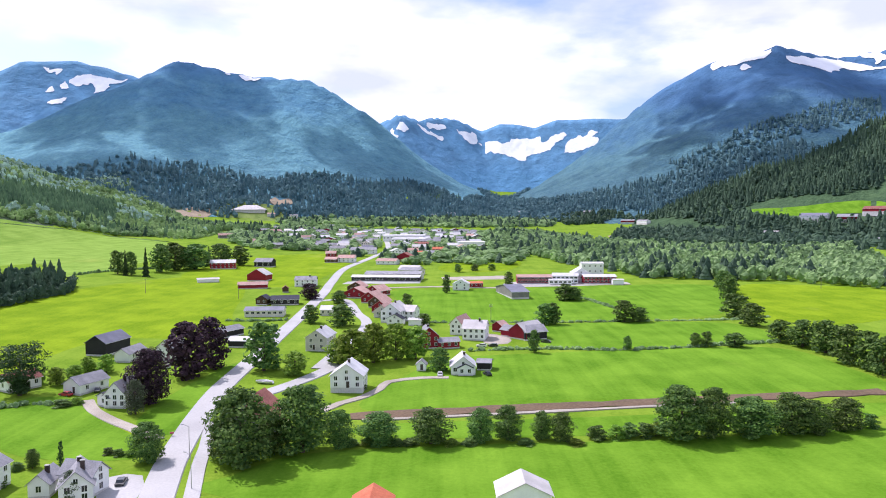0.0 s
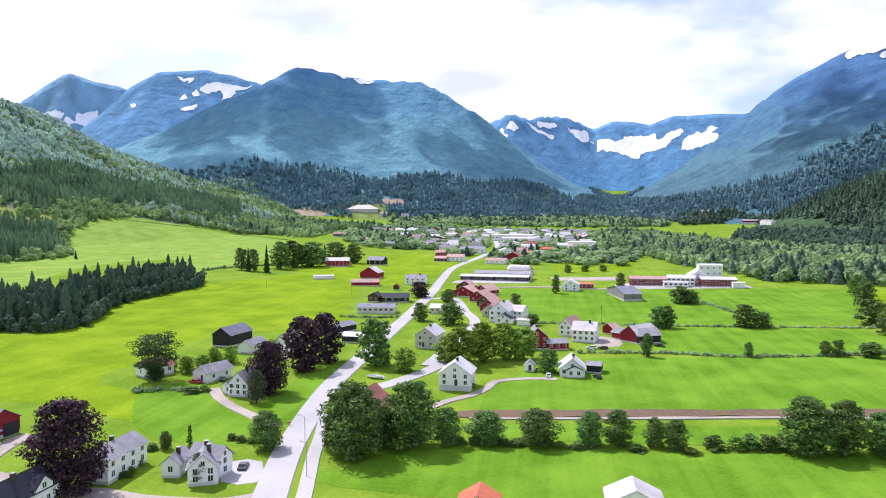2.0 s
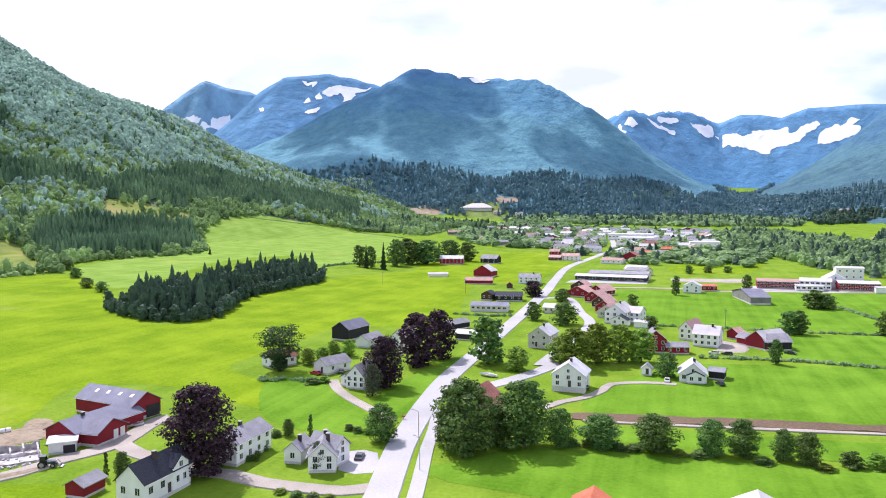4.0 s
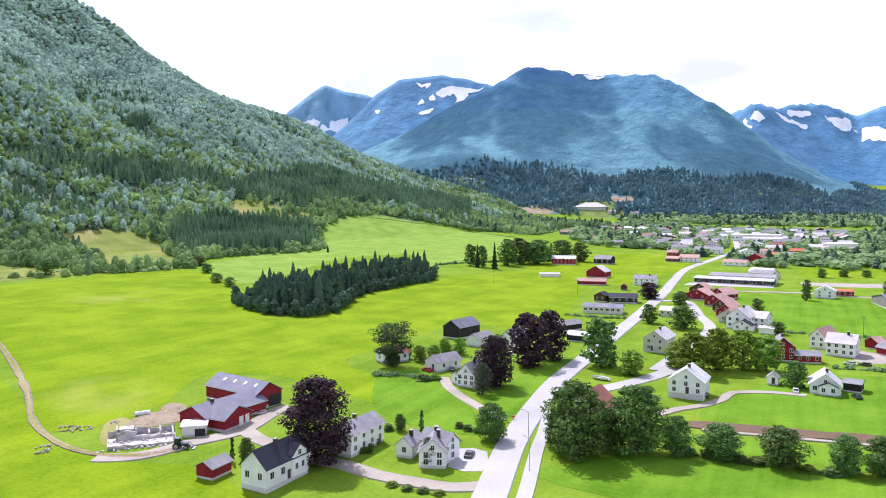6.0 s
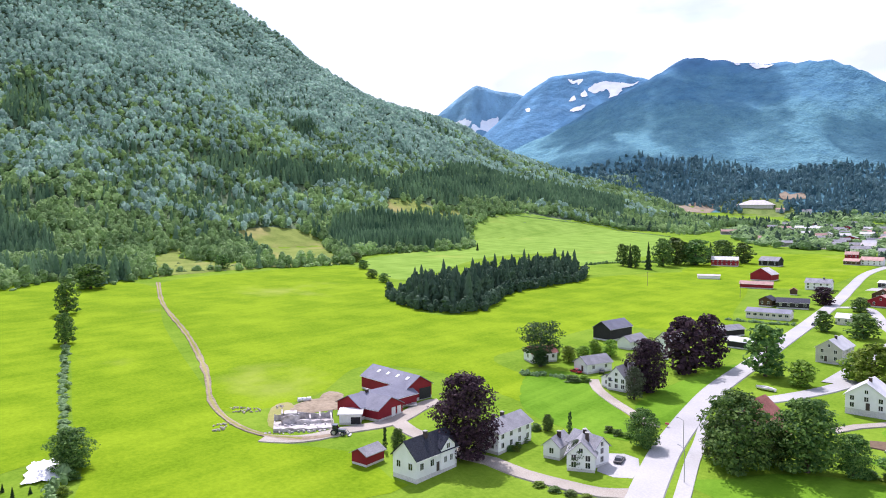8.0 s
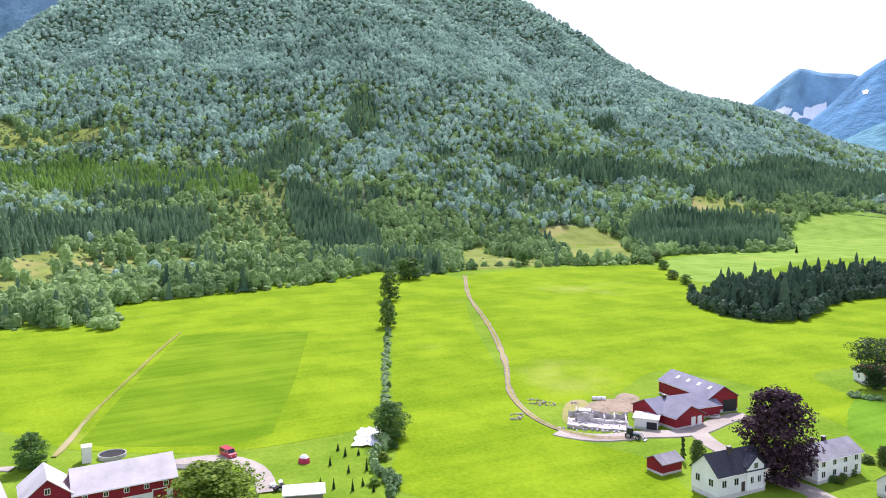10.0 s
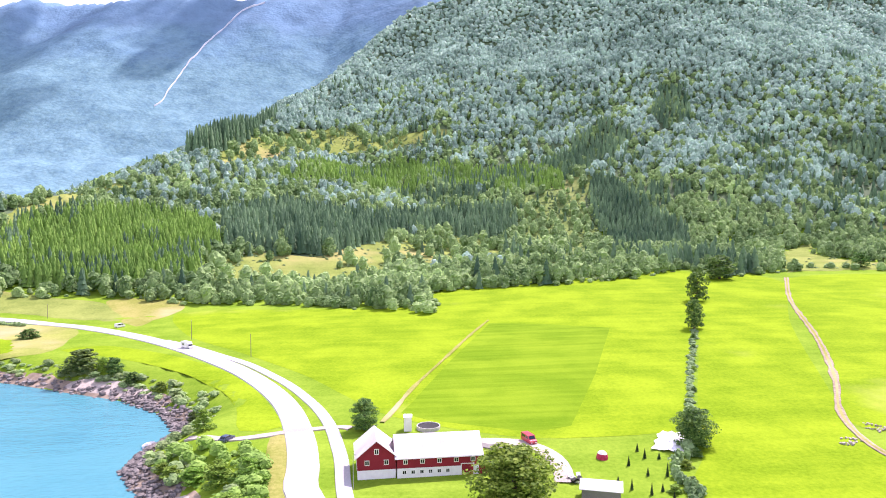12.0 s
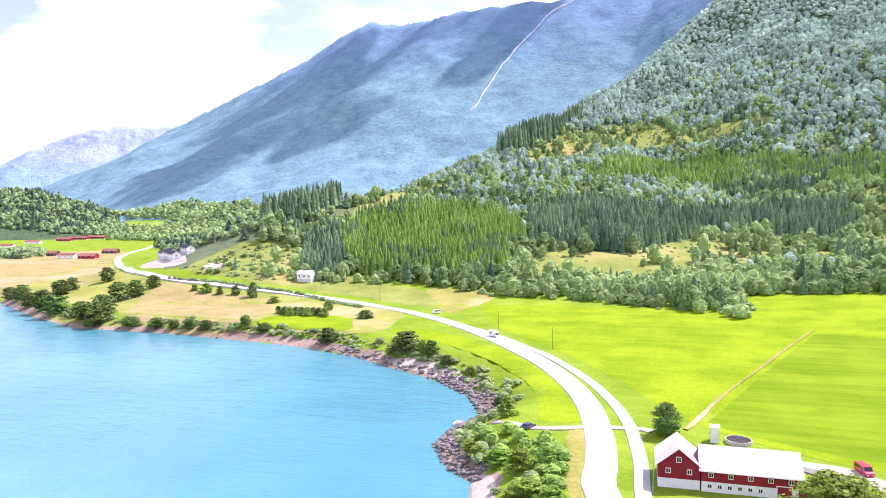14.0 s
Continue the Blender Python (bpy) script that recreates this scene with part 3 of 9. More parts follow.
ROAD = [(-98, 1690), (-104, 1308), (-75, 957), (-81, 816), (-94, 672), (-88, 554), (-83, 485), (-79, 394), (-77, 333),
        (-75, 271), (-73.5, 230), (-70.5, 203), (-67.5, 183), (-64, 163), (-61, 150), (-58, 138), (-56, 130), (-54, 118),
        (-62, 92), (-72, 62), (-88, 30), (-110, -4), (-140, -21.4), (-157.5, -24.6), (-170, -26.7), (-184.2, -30), (-197.9, -33.9), (-211.9, -39.2),
        (-229.7, -47.9), (-249, -59.6), (-269.5, -75), (-295.1, -96.1), (-316.7, -116.3), (-338.8, -140.6), (-359.1, -168.7), (-373.3, -198.9),
        (-380.5, -228), (-384.5, -262), (-383, -291), (-382.2, -321.2), (-385.1, -353.7), (-397.1, -389.5), (-417.4, -428.1), (-480, -500),
        (-548.7, -577), (-631.7, -664), (-719.8, -737.3), (-798.9, -787.1), (-932.2, -888.6), (-1093.9, -1021.5), (-1201.6, -1091.4)]
ribbon("road", ROAD, 7.2, M_ASPHALT, "pale grey two-lane asphalt road", 0.30)


# Kinds of things.
def cuboid(x0, y0, z0, x1, y1, z1):
    v = [(x0, y0, z0), (x1, y0, z0), (x1, y1, z0), (x0, y1, z0), (x0, y0, z1), (x1, y0, z1), (x1, y1, z1), (x0, y1, z1)]
    return v, [(0, 3, 2, 1), (4, 5, 6, 7), (0, 1, 5, 4), (1, 2, 6, 5), (2, 3, 7, 6), (3, 0, 4, 7)]


def joined(*pieces):
    verts, faces = [], []
    for v, f in pieces:
        faces += [tuple(i + len(verts) for i in q) for q in f]
        verts += v
    return verts, faces


def turned(piece, m):
    return [tuple(m @ Vector(v)) for v in piece[0]], piece[1]


def part(name, piece, material, parent, label="", smooth=False):
    return mesh_object(name, piece[0], piece[1], material, parent, label, smooth)


def root(name, x, y, turn=0.0, z=None, label="", category="", group=""):
    ob = new(name)
    ob.matrix_basis = pose(x, y, float(land(x, y)) if z is None else z, 0, 0, turn)
    ob.empty_display_size = 0.3
    return tagged(ob, label, category, group)


SHARED = {}


def shared_part(key, name, piece, material, parent, m):
    """A piece on a mesh that alike pieces share."""
    if key not in SHARED:
        me = bpy.data.meshes.new(name)
        me.from_pydata(piece[0], [], piece[1])
        me.materials.append(material)
        SHARED[key] = me
    ob = new(name, SHARED[key])
    ob.parent = parent
    ob.matrix_basis = m
    return ob


M_WHITE = surface("white_boards", (0.78, 0.79, 0.79), (0.90, 0.90, 0.89), 3.0, 0.6, 0.25, 0.02, 0.3, 0.3, 0.08, stretch=(1, 1, 6), own=True)
M_CREAM = surface("cream_boards", (0.52, 0.50, 0.44), (0.70, 0.67, 0.60), 3.0, 0.6, 0.25, 0.02, 0.3, 0.3, 0.08, stretch=(1, 1, 6), own=True)
M_RED = surface("red_boards", (0.19, 0.008, 0.018), (0.31, 0.022, 0.035), 3.0, 0.75, 0.3, 0.02, 0.2, 0.35, 0.12, stretch=(6, 6, 1), own=True)
M_BLACK = surface("black_boards", (0.012, 0.012, 0.016), (0.045, 0.042, 0.045), 3.0, 0.8, 0.3, 0.02, 0.2, 0.35, 0.2, stretch=(6, 6, 1), own=True)
M_BROWN = surface("brown_boards", (0.05, 0.028, 0.018), (0.13, 0.075, 0.045), 3.0, 0.8, 0.3, 0.02, 0.2, 0.35, 0.2, stretch=(6, 6, 1), own=True)
M_GREYWOOD = surface("weathered_boards", (0.11, 0.105, 0.10), (0.26, 0.25, 0.23), 3.0, 0.85, 0.3, 0.02, 0.2, 0.35, 0.2, stretch=(6, 6, 1), own=True)
M_STONE = surface("concrete", (0.30, 0.29, 0.27), (0.50, 0.49, 0.46), 2.5, 0.9, 0.4, 0.03, 0.3, 0.35, 0.1, own=True)
M_PALE = surface("pale_concrete", (0.46, 0.45, 0.44), (0.70, 0.69, 0.67), 2.5, 0.9, 0.4, 0.03, 0.3, 0.35, 0.1, own=True)
M_BRICK = surface("sooty_brick", (0.03, 0.025, 0.025), (0.10, 0.07, 0.06), 5.0, 0.9, 0.5, 0.02, 0.5, 0.3, 0.3, own=True)
M_SLATE = surface("grey_slate", (0.16, 0.16, 0.18), (0.36, 0.36, 0.38), 2.2, 0.85, 0.6, 0.04, 0.3, 0.4, 0.12, stretch=(2, 2, 3), own=True)
M_LIGHTROOF = surface("pale_sheet_roof", (0.48, 0.48, 0.50), (0.66, 0.65, 0.66), 1.5, 0.5, 0.3, 0.03, 0.2, 0.4, 0.1, stretch=(6, 1, 1), own=True)
M_WHITEROOF = surface("bright_sheet_roof", (0.44, 0.42, 0.41), (0.60, 0.57, 0.56), 1.5, 0.5, 0.3, 0.03, 0.2, 0.5, 0.05, stretch=(6, 1, 1), own=True)
M_BLUEROOF = surface("steel_sheet_roof", (0.13, 0.135, 0.18), (0.22, 0.225, 0.28), 1.5, 0.7, 0.3, 0.03, 0.2, 0.4, 0.1, stretch=(6, 1, 1), own=True)
M_REDROOF = surface("rusty_tile_roof", (0.16, 0.05, 0.04), (0.34, 0.14, 0.11), 2.5, 0.8, 0.6, 0.04, 0.3, 0.45, 0.15, own=True)
M_PINKROOF = surface("faded_red_roof", (0.36, 0.20, 0.17), (0.55, 0.36, 0.32), 2.0, 0.8, 0.5, 0.04, 0.3, 0.4, 0.15, own=True)
M_ORANGEROOF = surface("orange_tile_roof", (0.42, 0.10, 0.05), (0.62, 0.19, 0.10), 2.0, 0.8, 0.5, 0.04, 0.3, 0.4, 0.1, own=True)


def tile_roof(name, dark, light, course=2.6):
    m, n, l, b = nodes_of(name)
    where = n.new("ShaderNodeTexCoord").outputs["Object"]
    w = n.new("ShaderNodeTexWave")
    w.bands_direction, w.wave_profile = "Z", "SAW"
    w.inputs["Scale"].default_value, w.inputs["Distortion"].default_value = course, 0.3
    l.new(where, w.inputs["Vector"])
    c = ramp(n, l, speckle(n, l, 3.0, 5, own=True), ((0.3, dark), (0.7, light)))
    c = mixed(n, l, 0.55, c, ramp(n, l, w.outputs["Fac"], ((0.1, tuple(v * 0.5 for v in dark)), (0.9, light))))
    l.new(c, b.inputs["Base Color"])
    b.inputs["Roughness"].default_value, b.inputs["Specular IOR Level"].default_value = 0.75, 0.2
    relief(n, l, b, w.outputs["Fac"], 0.6, 0.08)
    return m


M_DARKTILE = tile_roof("dark_tile_roof", (0.018, 0.02, 0.03), (0.075, 0.08, 0.11))
M_GREYTILE = tile_roof("grey_tile_roof", (0.05, 0.055, 0.07), (0.16, 0.17, 0.20))
M_TRIM = surface("white_trim", (0.70, 0.70, 0.70), (0.85, 0.85, 0.84), 4.0, 0.5, 0.1, 0.01, own=True)
M_DOOR = surface("dark_door", (0.04, 0.03, 0.03), (0.10, 0.07, 0.06), 4.0, 0.5, 0.2, 0.01, own=True)
M_METAL = surface("dull_metal", (0.30, 0.31, 0.32), (0.45, 0.46, 0.47), 4.0, 0.4, 0.1, 0.01, own=True, metal=0.7)
M_RUBBER = surface("black_rubber", (0.015, 0.015, 0.015), (0.035, 0.035, 0.035), 6.0, 0.85, 0.3, 0.01, own=True)
M_PLASTIC = surface("white_plastic", (0.70, 0.70, 0.69), (0.86, 0.86, 0.86), 1.0, 0.45, 0.4, 0.1, own=True)
m, n, l, b = nodes_of("window_glass")
b.inputs["Base Color"].default_value = (0.02, 0.025, 0.03, 1)
b.inputs["Roughness"].default_value, b.inputs["Specular IOR Level"].default_value = 0.08, 0.7
M_GLASS = m


def gabled(length, depth, y0, z0, wall, rise, along):
    """Walls with two gables; the ridge runs along x or along y."""
    x0, x1, y1, e, t = -length / 2, length / 2, y0 + depth, z0 + wall, z0 + wall + rise
    v, f = cuboid(x0, y0, z0, x1, y1, e)
    if along:
        v += [(x0, y0 + depth / 2, t), (x1, y0 + depth / 2, t)]
        return v, [q for q in f if q != (4, 5, 6, 7)] + [(3, 7, 8), (7, 4, 8), (5, 6, 9), (4, 5, 9, 8), (6, 7, 8, 9)][1:]
    v += [(0, y0, t), (0, y1, t)]
    return v, [q for q in f if q != (4, 5, 6, 7)] + [(4, 5, 8), (6, 7, 9), (5, 6, 9, 8), (7, 4, 8, 9)]


def roof_slabs(length, depth, y0, eave, rise, along, over=0.5, thick=0.18):
    """Two sloping slabs that meet at the ridge, with overhang."""
    half = (depth if along else length) / 2
    run = half + over
    drop = rise * over / half
    out = []
    for s in (-1, 1):
        a0, a1 = (-length / 2 - over, length / 2 + over) if along else (y0 - over, y0 + depth + over)
        prof = [(0, eave + rise + 0.02), (s * run, eave - drop + 0.02), (s * run, eave - drop + thick), (0, eave + rise + thick)]
        v = []
        for a in (a0, a1):
            v += [(a, y0 + depth / 2 + p, z) if along else (p, a, z) for p, z in prof]
        out.append((v, [(0, 1, 2, 3), (7, 6, 5, 4), (0, 4, 5, 1), (1, 5, 6, 2), (2, 6, 7, 3), (3, 7, 4, 0)]))
    return out


def window(parent, x, y, z, turn, w=1.0, h=1.25, name="window"):
    """Frame with a cross bar and a dark pane behind it."""
    k = ("frame", w, h)
    t = 0.10
    bars = joined(cuboid(-w / 2 - t, -0.06, -h / 2 - t, -w / 2, 0.02, h / 2 + t), cuboid(w / 2, -0.06, -h / 2 - t, w / 2 + t, 0.02, h / 2 + t),
                  cuboid(-w / 2, -0.06, h / 2, w / 2, 0.02, h / 2 + t), cuboid(-w / 2, -0.06, -h / 2 - t, w / 2, 0.02, -h / 2),
                  cuboid(-0.035, -0.05, -h / 2, 0.035, 0.01, h / 2))
    ob = shared_part(k, name, bars, M_TRIM, parent, pose(x, y, z, 0, 0, turn))
    shared_part(("pane", w, h), "pane", cuboid(-w / 2, -0.02, -h / 2, w / 2, 0.03, h / 2), M_GLASS, ob, Matrix())
    return ob


HOMES = []  # middle and reach of each building, to keep trees clear


def building(name, x, y, turn, length, depth, wall=3.0, rise=2.2, walls=None, roof=None, along=True, label="", category="house",
             front=0, side=0, floors=1, chimneys=(), plinth=0.5, door=None, over=0.45, win=(1.0, 1.25), group="", doors=(), skylights=0,
             base=None, framed=(), low=0, dormer=None):
    """A gabled building; its front wall's middle is the origin and the house stands behind it."""
    walls, roof = walls or M_WHITE, roof or M_SLATE
    ca, sa = math.cos(radians(turn)), math.sin(radians(turn))
    cx, cy = np.array([-length / 2, length / 2, length / 2, -length / 2]), np.array([0, 0, depth, depth])
    zs = land(x + cx * ca - cy * sa, y + cx * sa + cy * ca)
    z = float(min(zs))
    plinth = plinth + float(max(zs)) - z
    ob = root(name, x, y, turn, z, label, category, group)
    HOMES.append((x - sa * depth / 2, y + ca * depth / 2, 0.5 * max(length, depth)))
    part("foundation", cuboid(-length / 2 + 0.04, 0.04, -0.4, length / 2 - 0.04, depth - 0.04, plinth), base or M_PALE, ob)
    part("wall", gabled(length, depth, 0, plinth, wall, rise, along), walls, ob)
    for slab in roof_slabs(length, depth, 0, plinth + wall, rise, along, over):
        part("roof", slab, roof, ob)
    eave = plinth + wall
    storey = wall / floors
    for fl in range(floors):
        zc = plinth + storey * (fl + 0.55)
        for i in range(front):
            wx = -length / 2 + length * (i + 0.5) / front
            if fl == 0 and door is not None and abs(wx - door) < 1.2:
                continue
            window(ob, wx, -0.01, zc, 0, *win)
        for i in range(side):
            wy = depth * (i + 0.5) / side
            window(ob, length / 2 + 0.01, wy, zc, 90, *win)
            window(ob, -length / 2 - 0.01, wy, zc, -90, *win)
    if not along and front and rise > 2.0:
        window(ob, 0, -0.01, eave + rise * 0.32, 0, 0.8, 1.0)
    if door is not None:
        d = part("door", joined(cuboid(door - 0.5, -0.06, plinth, door + 0.5, 0.03, plinth + 2.05)), M_DOOR, ob)
        part("frame", joined(cuboid(door - 0.62, -0.07, plinth, door - 0.5, 0.02, plinth + 2.17), cuboid(door + 0.5, -0.07, plinth, door + 0.62, 0.02, plinth + 2.17),
                             cuboid(door - 0.5, -0.07, plinth + 2.05, door + 0.5, 0.02, plinth + 2.17)), M_TRIM, d)
    for dx, dw, dh, dm in doors:
        part("barn_door", cuboid(dx - dw / 2, -0.08, plinth * 0.3, dx + dw / 2, 0.02, plinth * 0.3 + dh), dm, ob)
    if dormer is not None:
        dx, dw = dormer
        up = [(a + dx, b_, c_) for a, b_, c_ in gabled(dw, depth / 2 + 0.3, -0.3, plinth, wall + 0.7, dw * 0.42, False)[0]]
        part("gable_wall", (up, gabled(dw, depth / 2, 0, 0, 1, 1, False)[1]), walls, ob)
        for v_, f_ in roof_slabs(dw, depth / 2 + 0.3, -0.3, plinth + wall + 0.7, dw * 0.42, False, 0.35):
            part("gable_roof", ([(a + dx, b_, c_) for a, b_, c_ in v_], f_), roof, ob)
        window(ob, dx, -0.32, plinth + wall + 0.75, 0, 1.0, 1.1)
        window(ob, dx - dw * 0.22, -0.32, plinth + wall * 0.5, 0, 0.8, 1.3)
        window(ob, dx + dw * 0.22, -0.32, plinth + wall * 0.5, 0, 0.8, 1.3)
    for dx, dw in framed:
        d = part("barn_door", cuboid(dx - dw / 2, -0.06, 0.1, dx + dw / 2, 0.02, 2.5), walls, ob)
        part("frame", joined(cuboid(dx - dw / 2 - 0.18, -0.09, 0.1, dx - dw / 2, 0.02, 2.68), cuboid(dx + dw / 2, -0.09, 0.1, dx + dw / 2 + 0.18, 0.02, 2.68),
                             cuboid(dx - dw / 2, -0.09, 2.5, dx + dw / 2, 0.02, 2.68)), M_TRIM, d)
    for i in range(low):
        window(ob, -length / 2 + 1.6 + 1.9 * i, 0.03, plinth * 0.58, 0, 0.7, 0.7)
    for cxp, cyp in chimneys:
        off = abs(cyp - depth / 2) / (depth / 2) if along else abs(cxp) / (length / 2)
        zc = eave + rise * (1 - off)
        c = part("chimney", cuboid(cxp - 0.4, cyp - 0.35, zc - 0.6, cxp + 0.4, cyp + 0.35, eave + rise + 0.95), M_BRICK, ob)
        part("cap", cuboid(cxp - 0.48, cyp - 0.43, eave + rise + 0.95, cxp + 0.48, cyp + 0.43, eave + rise + 1.07), M_STONE, c)
    if wall > 2.2 and length > 5:
        lo = plinth + wall - rise * over / ((depth if along else length) / 2)
        if along:
            gutter = [cuboid(-length / 2 - over, -over - 0.10, lo - 0.02, length / 2 + over, -over + 0.02, lo + 0.10)]
        else:
            gutter = [cuboid(s * (length / 2 + over) - 0.06, -over, lo - 0.02, s * (length / 2 + over) + 0.06, depth + over, lo + 0.10) for s in (-1, 1)]
        for g in gutter:
            part("gutter", g, M_TRIM, ob)
    for i in range(skylights):
        sx = length * (-0.36 + 0.72 * i / max(1, skylights - 1))
        half = depth / 2
        pts = []
        if not along:
            sy = depth * (0.12 + 0.62 * i / max(1, skylights - 1))
            v = []
            for lift in (0.30, 0.20):
                for q, e in ((0.3, 0), (0.3, 1.1), (0.52, 1.1), (0.52, 0)):
                    v.append((-length / 2 * q, sy + e, eave + rise * (1 - q) + lift))
            part("skylight", (v, [(0, 1, 2, 3), (7, 6, 5, 4), (0, 4, 5, 1), (1, 5, 6, 2), (2, 6, 7, 3), (3, 7, 4, 0)]), M_PLASTIC, ob)
            continue
        for q in (0.28, 0.5):
            zq = eave + rise * (1 - q) + 0.22
            yq = half - half * q
            pts.append((yq, zq))
        (ya, za), (yb, zb) = pts
        v = [(sx - 0.5, yb, zb), (sx + 0.5, yb, zb), (sx + 0.5, ya, za), (sx - 0.5, ya, za)]
        v += [(a, b_, c_ - 0.12) for a, b_, c_ in v]
        part("skylight", (v, [(0, 1, 2, 3), (7, 6, 5, 4), (0, 4, 5, 1), (1, 5, 6, 2), (2, 6, 7, 3), (3, 7, 4, 0)]), M_PLASTIC, ob)
    return ob


# Trees.
M_BARK = surface("bark", (0.05, 0.04, 0.03), (0.14, 0.11, 0.08), 4.0, 0.95, 0.6, 0.05, 0.5, own=True)
M_LEAF = leafage("green_leaves", (0.032, 0.088, 0.022), (0.185, 0.295, 0.065), 0.30)
M_BRIGHTLEAF = leafage("bright_leaves", (0.075, 0.170, 0.018), (0.33, 0.48, 0.07), 0.45)
M_GREYLEAF = leafage("greyish_leaves", (0.06, 0.09, 0.05), (0.17, 0.22, 0.13))
M_PURPLE = leafage("copper_leaves", (0.022, 0.012, 0.020), (0.095, 0.052, 0.068), 0.22)
M_NEEDLE = leafage("dark_needles", (0.020, 0.048, 0.016), (0.065, 0.115, 0.038), 0.15)


def limb(a, b_, r0, r1, sides=7):
    a, b_ = Vector(a), Vector(b_)
    q = (b_ - a).to_track_quat("Z", "Y").to_matrix()
    v = []
    for p, r in ((a, r0), (b_, r1)):
        v += [tuple(p + q @ Vector((r * math.cos(2 * math.pi * i / sides), r * math.sin(2 * math.pi * i / sides), 0))) for i in range(sides)]
    return v, [(i, (i + 1) % sides, sides + (i + 1) % sides, sides + i) for i in range(sides)] + [tuple(range(sides, 2 * sides))]


def leaf_quads(rng, centres, outward, size, jitter=0.7):
    """One small four-cornered spray of leaves at each centre, facing more or less outward."""
    count = len(centres)
    nrm = outward + rng.normal(0, jitter, (count, 3))
    nrm /= np.linalg.norm(nrm, axis=1)[:, None] + 1e-9
    ref = rng.normal(0, 1, (count, 3))
    u = np.cross(nrm, ref)
    u /= np.linalg.norm(u, axis=1)[:, None] + 1e-9
    w = np.cross(nrm, u)
    s = size * rng.uniform(0.6, 1.4, (count, 1))
    k = s * rng.uniform(0.55, 1.0, (count, 1))
    c = [centres - u * s, centres - w * k, centres + u * s * 0.9, centres + w * k]
    c[1] = c[1] + nrm * s * 0.25
    c[3] = c[3] + nrm * s * 0.25
    v = np.stack(c, 1).reshape(-1, 3)
    return v, np.arange(count * 4).reshape(-1, 4)


def clumped(rng, count, clumps, shape):
    """Leaf centres and outward ways, gathered in clumps over the crown's shape(height 0..1) -> radius."""
    cs, outs = [], []
    per = count // clumps
    for i in range(clumps):
        h = (i + rng.uniform(0.1, 0.9)) / clumps
        a = i * 2.399 + rng.uniform(-0.5, 0.5)
        R = shape(h)
        d = R * rng.uniform(0.45, 0.85)
        mid = np.array([d * math.cos(a), d * math.sin(a), h])
        rad = max(0.12, 0.42 * R + 0.05) * rng.uniform(0.7, 1.2)
        q = rng.normal(0, 1, (per, 3))
        q /= np.linalg.norm(q, axis=1)[:, None]
        r = rad * rng.uniform(0.55, 1.05, (per, 1))
        cs.append(mid + q * r * np.array([1, 1, 0.55]))
        outs.append(q + np.array([math.cos(a) * 0.4, math.sin(a) * 0.4, 0.65]))
    return np.concatenate(cs), np.concatenate(outs)


def broadleaf_meshes(seed, leaves, clumps, shape, size, squat=1.0):
    """Unit-high trunk with limbs, and crown; the crown starts at a fifth of the height."""
    rng = np.random.default_rng(seed)
    c, o = clumped(rng, leaves, clumps, shape)
    c = c * np.array([1, 1, 0.92]) + np.array([0, 0, 0.07])
    v, f = leaf_quads(rng, c, o, size)
    return limb((0, 0, -0.02), (0.015, 0.01, 0.78), 0.034, 0.005, 8), (v, f)


def conifer_meshes(seed, leaves, broad=0.2):
    rng = np.random.default_rng(seed)
    h = 1 - np.sqrt(rng.uniform(0.0, 1, leaves)) * 0.95
    tier = 0.75 + 0.25 * np.sin(h * 42)
    a = rng.uniform(0, 2 * math.pi, leaves)
    r = broad * (1.02 - h) * tier * rng.uniform(0.6, 1.05, leaves)
    c = np.stack([r * np.cos(a), r * np.sin(a), h - r * 0.25], 1)
    out = np.stack([np.cos(a), np.sin(a), np.full(leaves, 0.25)], 1)
    v, f = leaf_quads(rng, c, out, 0.03, 0.5)
    return joined(limb((0, 0, -0.02), (0, 0, 0.97), 0.02, 0.003)), (v, f)


def tree_kind(name, trunk, crown, material):
    """The meshes of one kind of tree; copies share them."""
    t = bpy.data.meshes.new("trunk")
    t.from_pydata(trunk[0], [], trunk[1])
    t.materials.append(M_BARK)
    c = bpy.data.meshes.new("crown")
    c.from_pydata([tuple(p) for p in crown[0].tolist()], [], [tuple(q) for q in crown[1].tolist()])
    c.materials.append(material)
    return name, t, c


FAR_KINDS = {}


def lighter(kind):
    """The same kind of tree with fewer, larger sprays, for planting far away."""
    name, t, c = kind
    if name not in ("tree", "copper_beech", "shrub"):
        return kind
    if c.name not in FAR_KINDS:
        rng = np.random.default_rng(len(FAR_KINDS) + 60)
        at, out = clumped(rng, 1500, 24, bush_crown if name == "shrub" else round_crown)
        at = at * np.array([1, 1, 0.92]) + np.array([0, 0, 0.0 if name == "shrub" else 0.07])
        v, f = leaf_quads(rng, at, out, 0.036)
        FAR_KINDS[c.name] = tree_kind(name, limb((0, 0, -0.02), (0.015, 0.01, 0.7), 0.034, 0.005, 6), (v, f), c.materials[0])
    return FAR_KINDS[c.name]


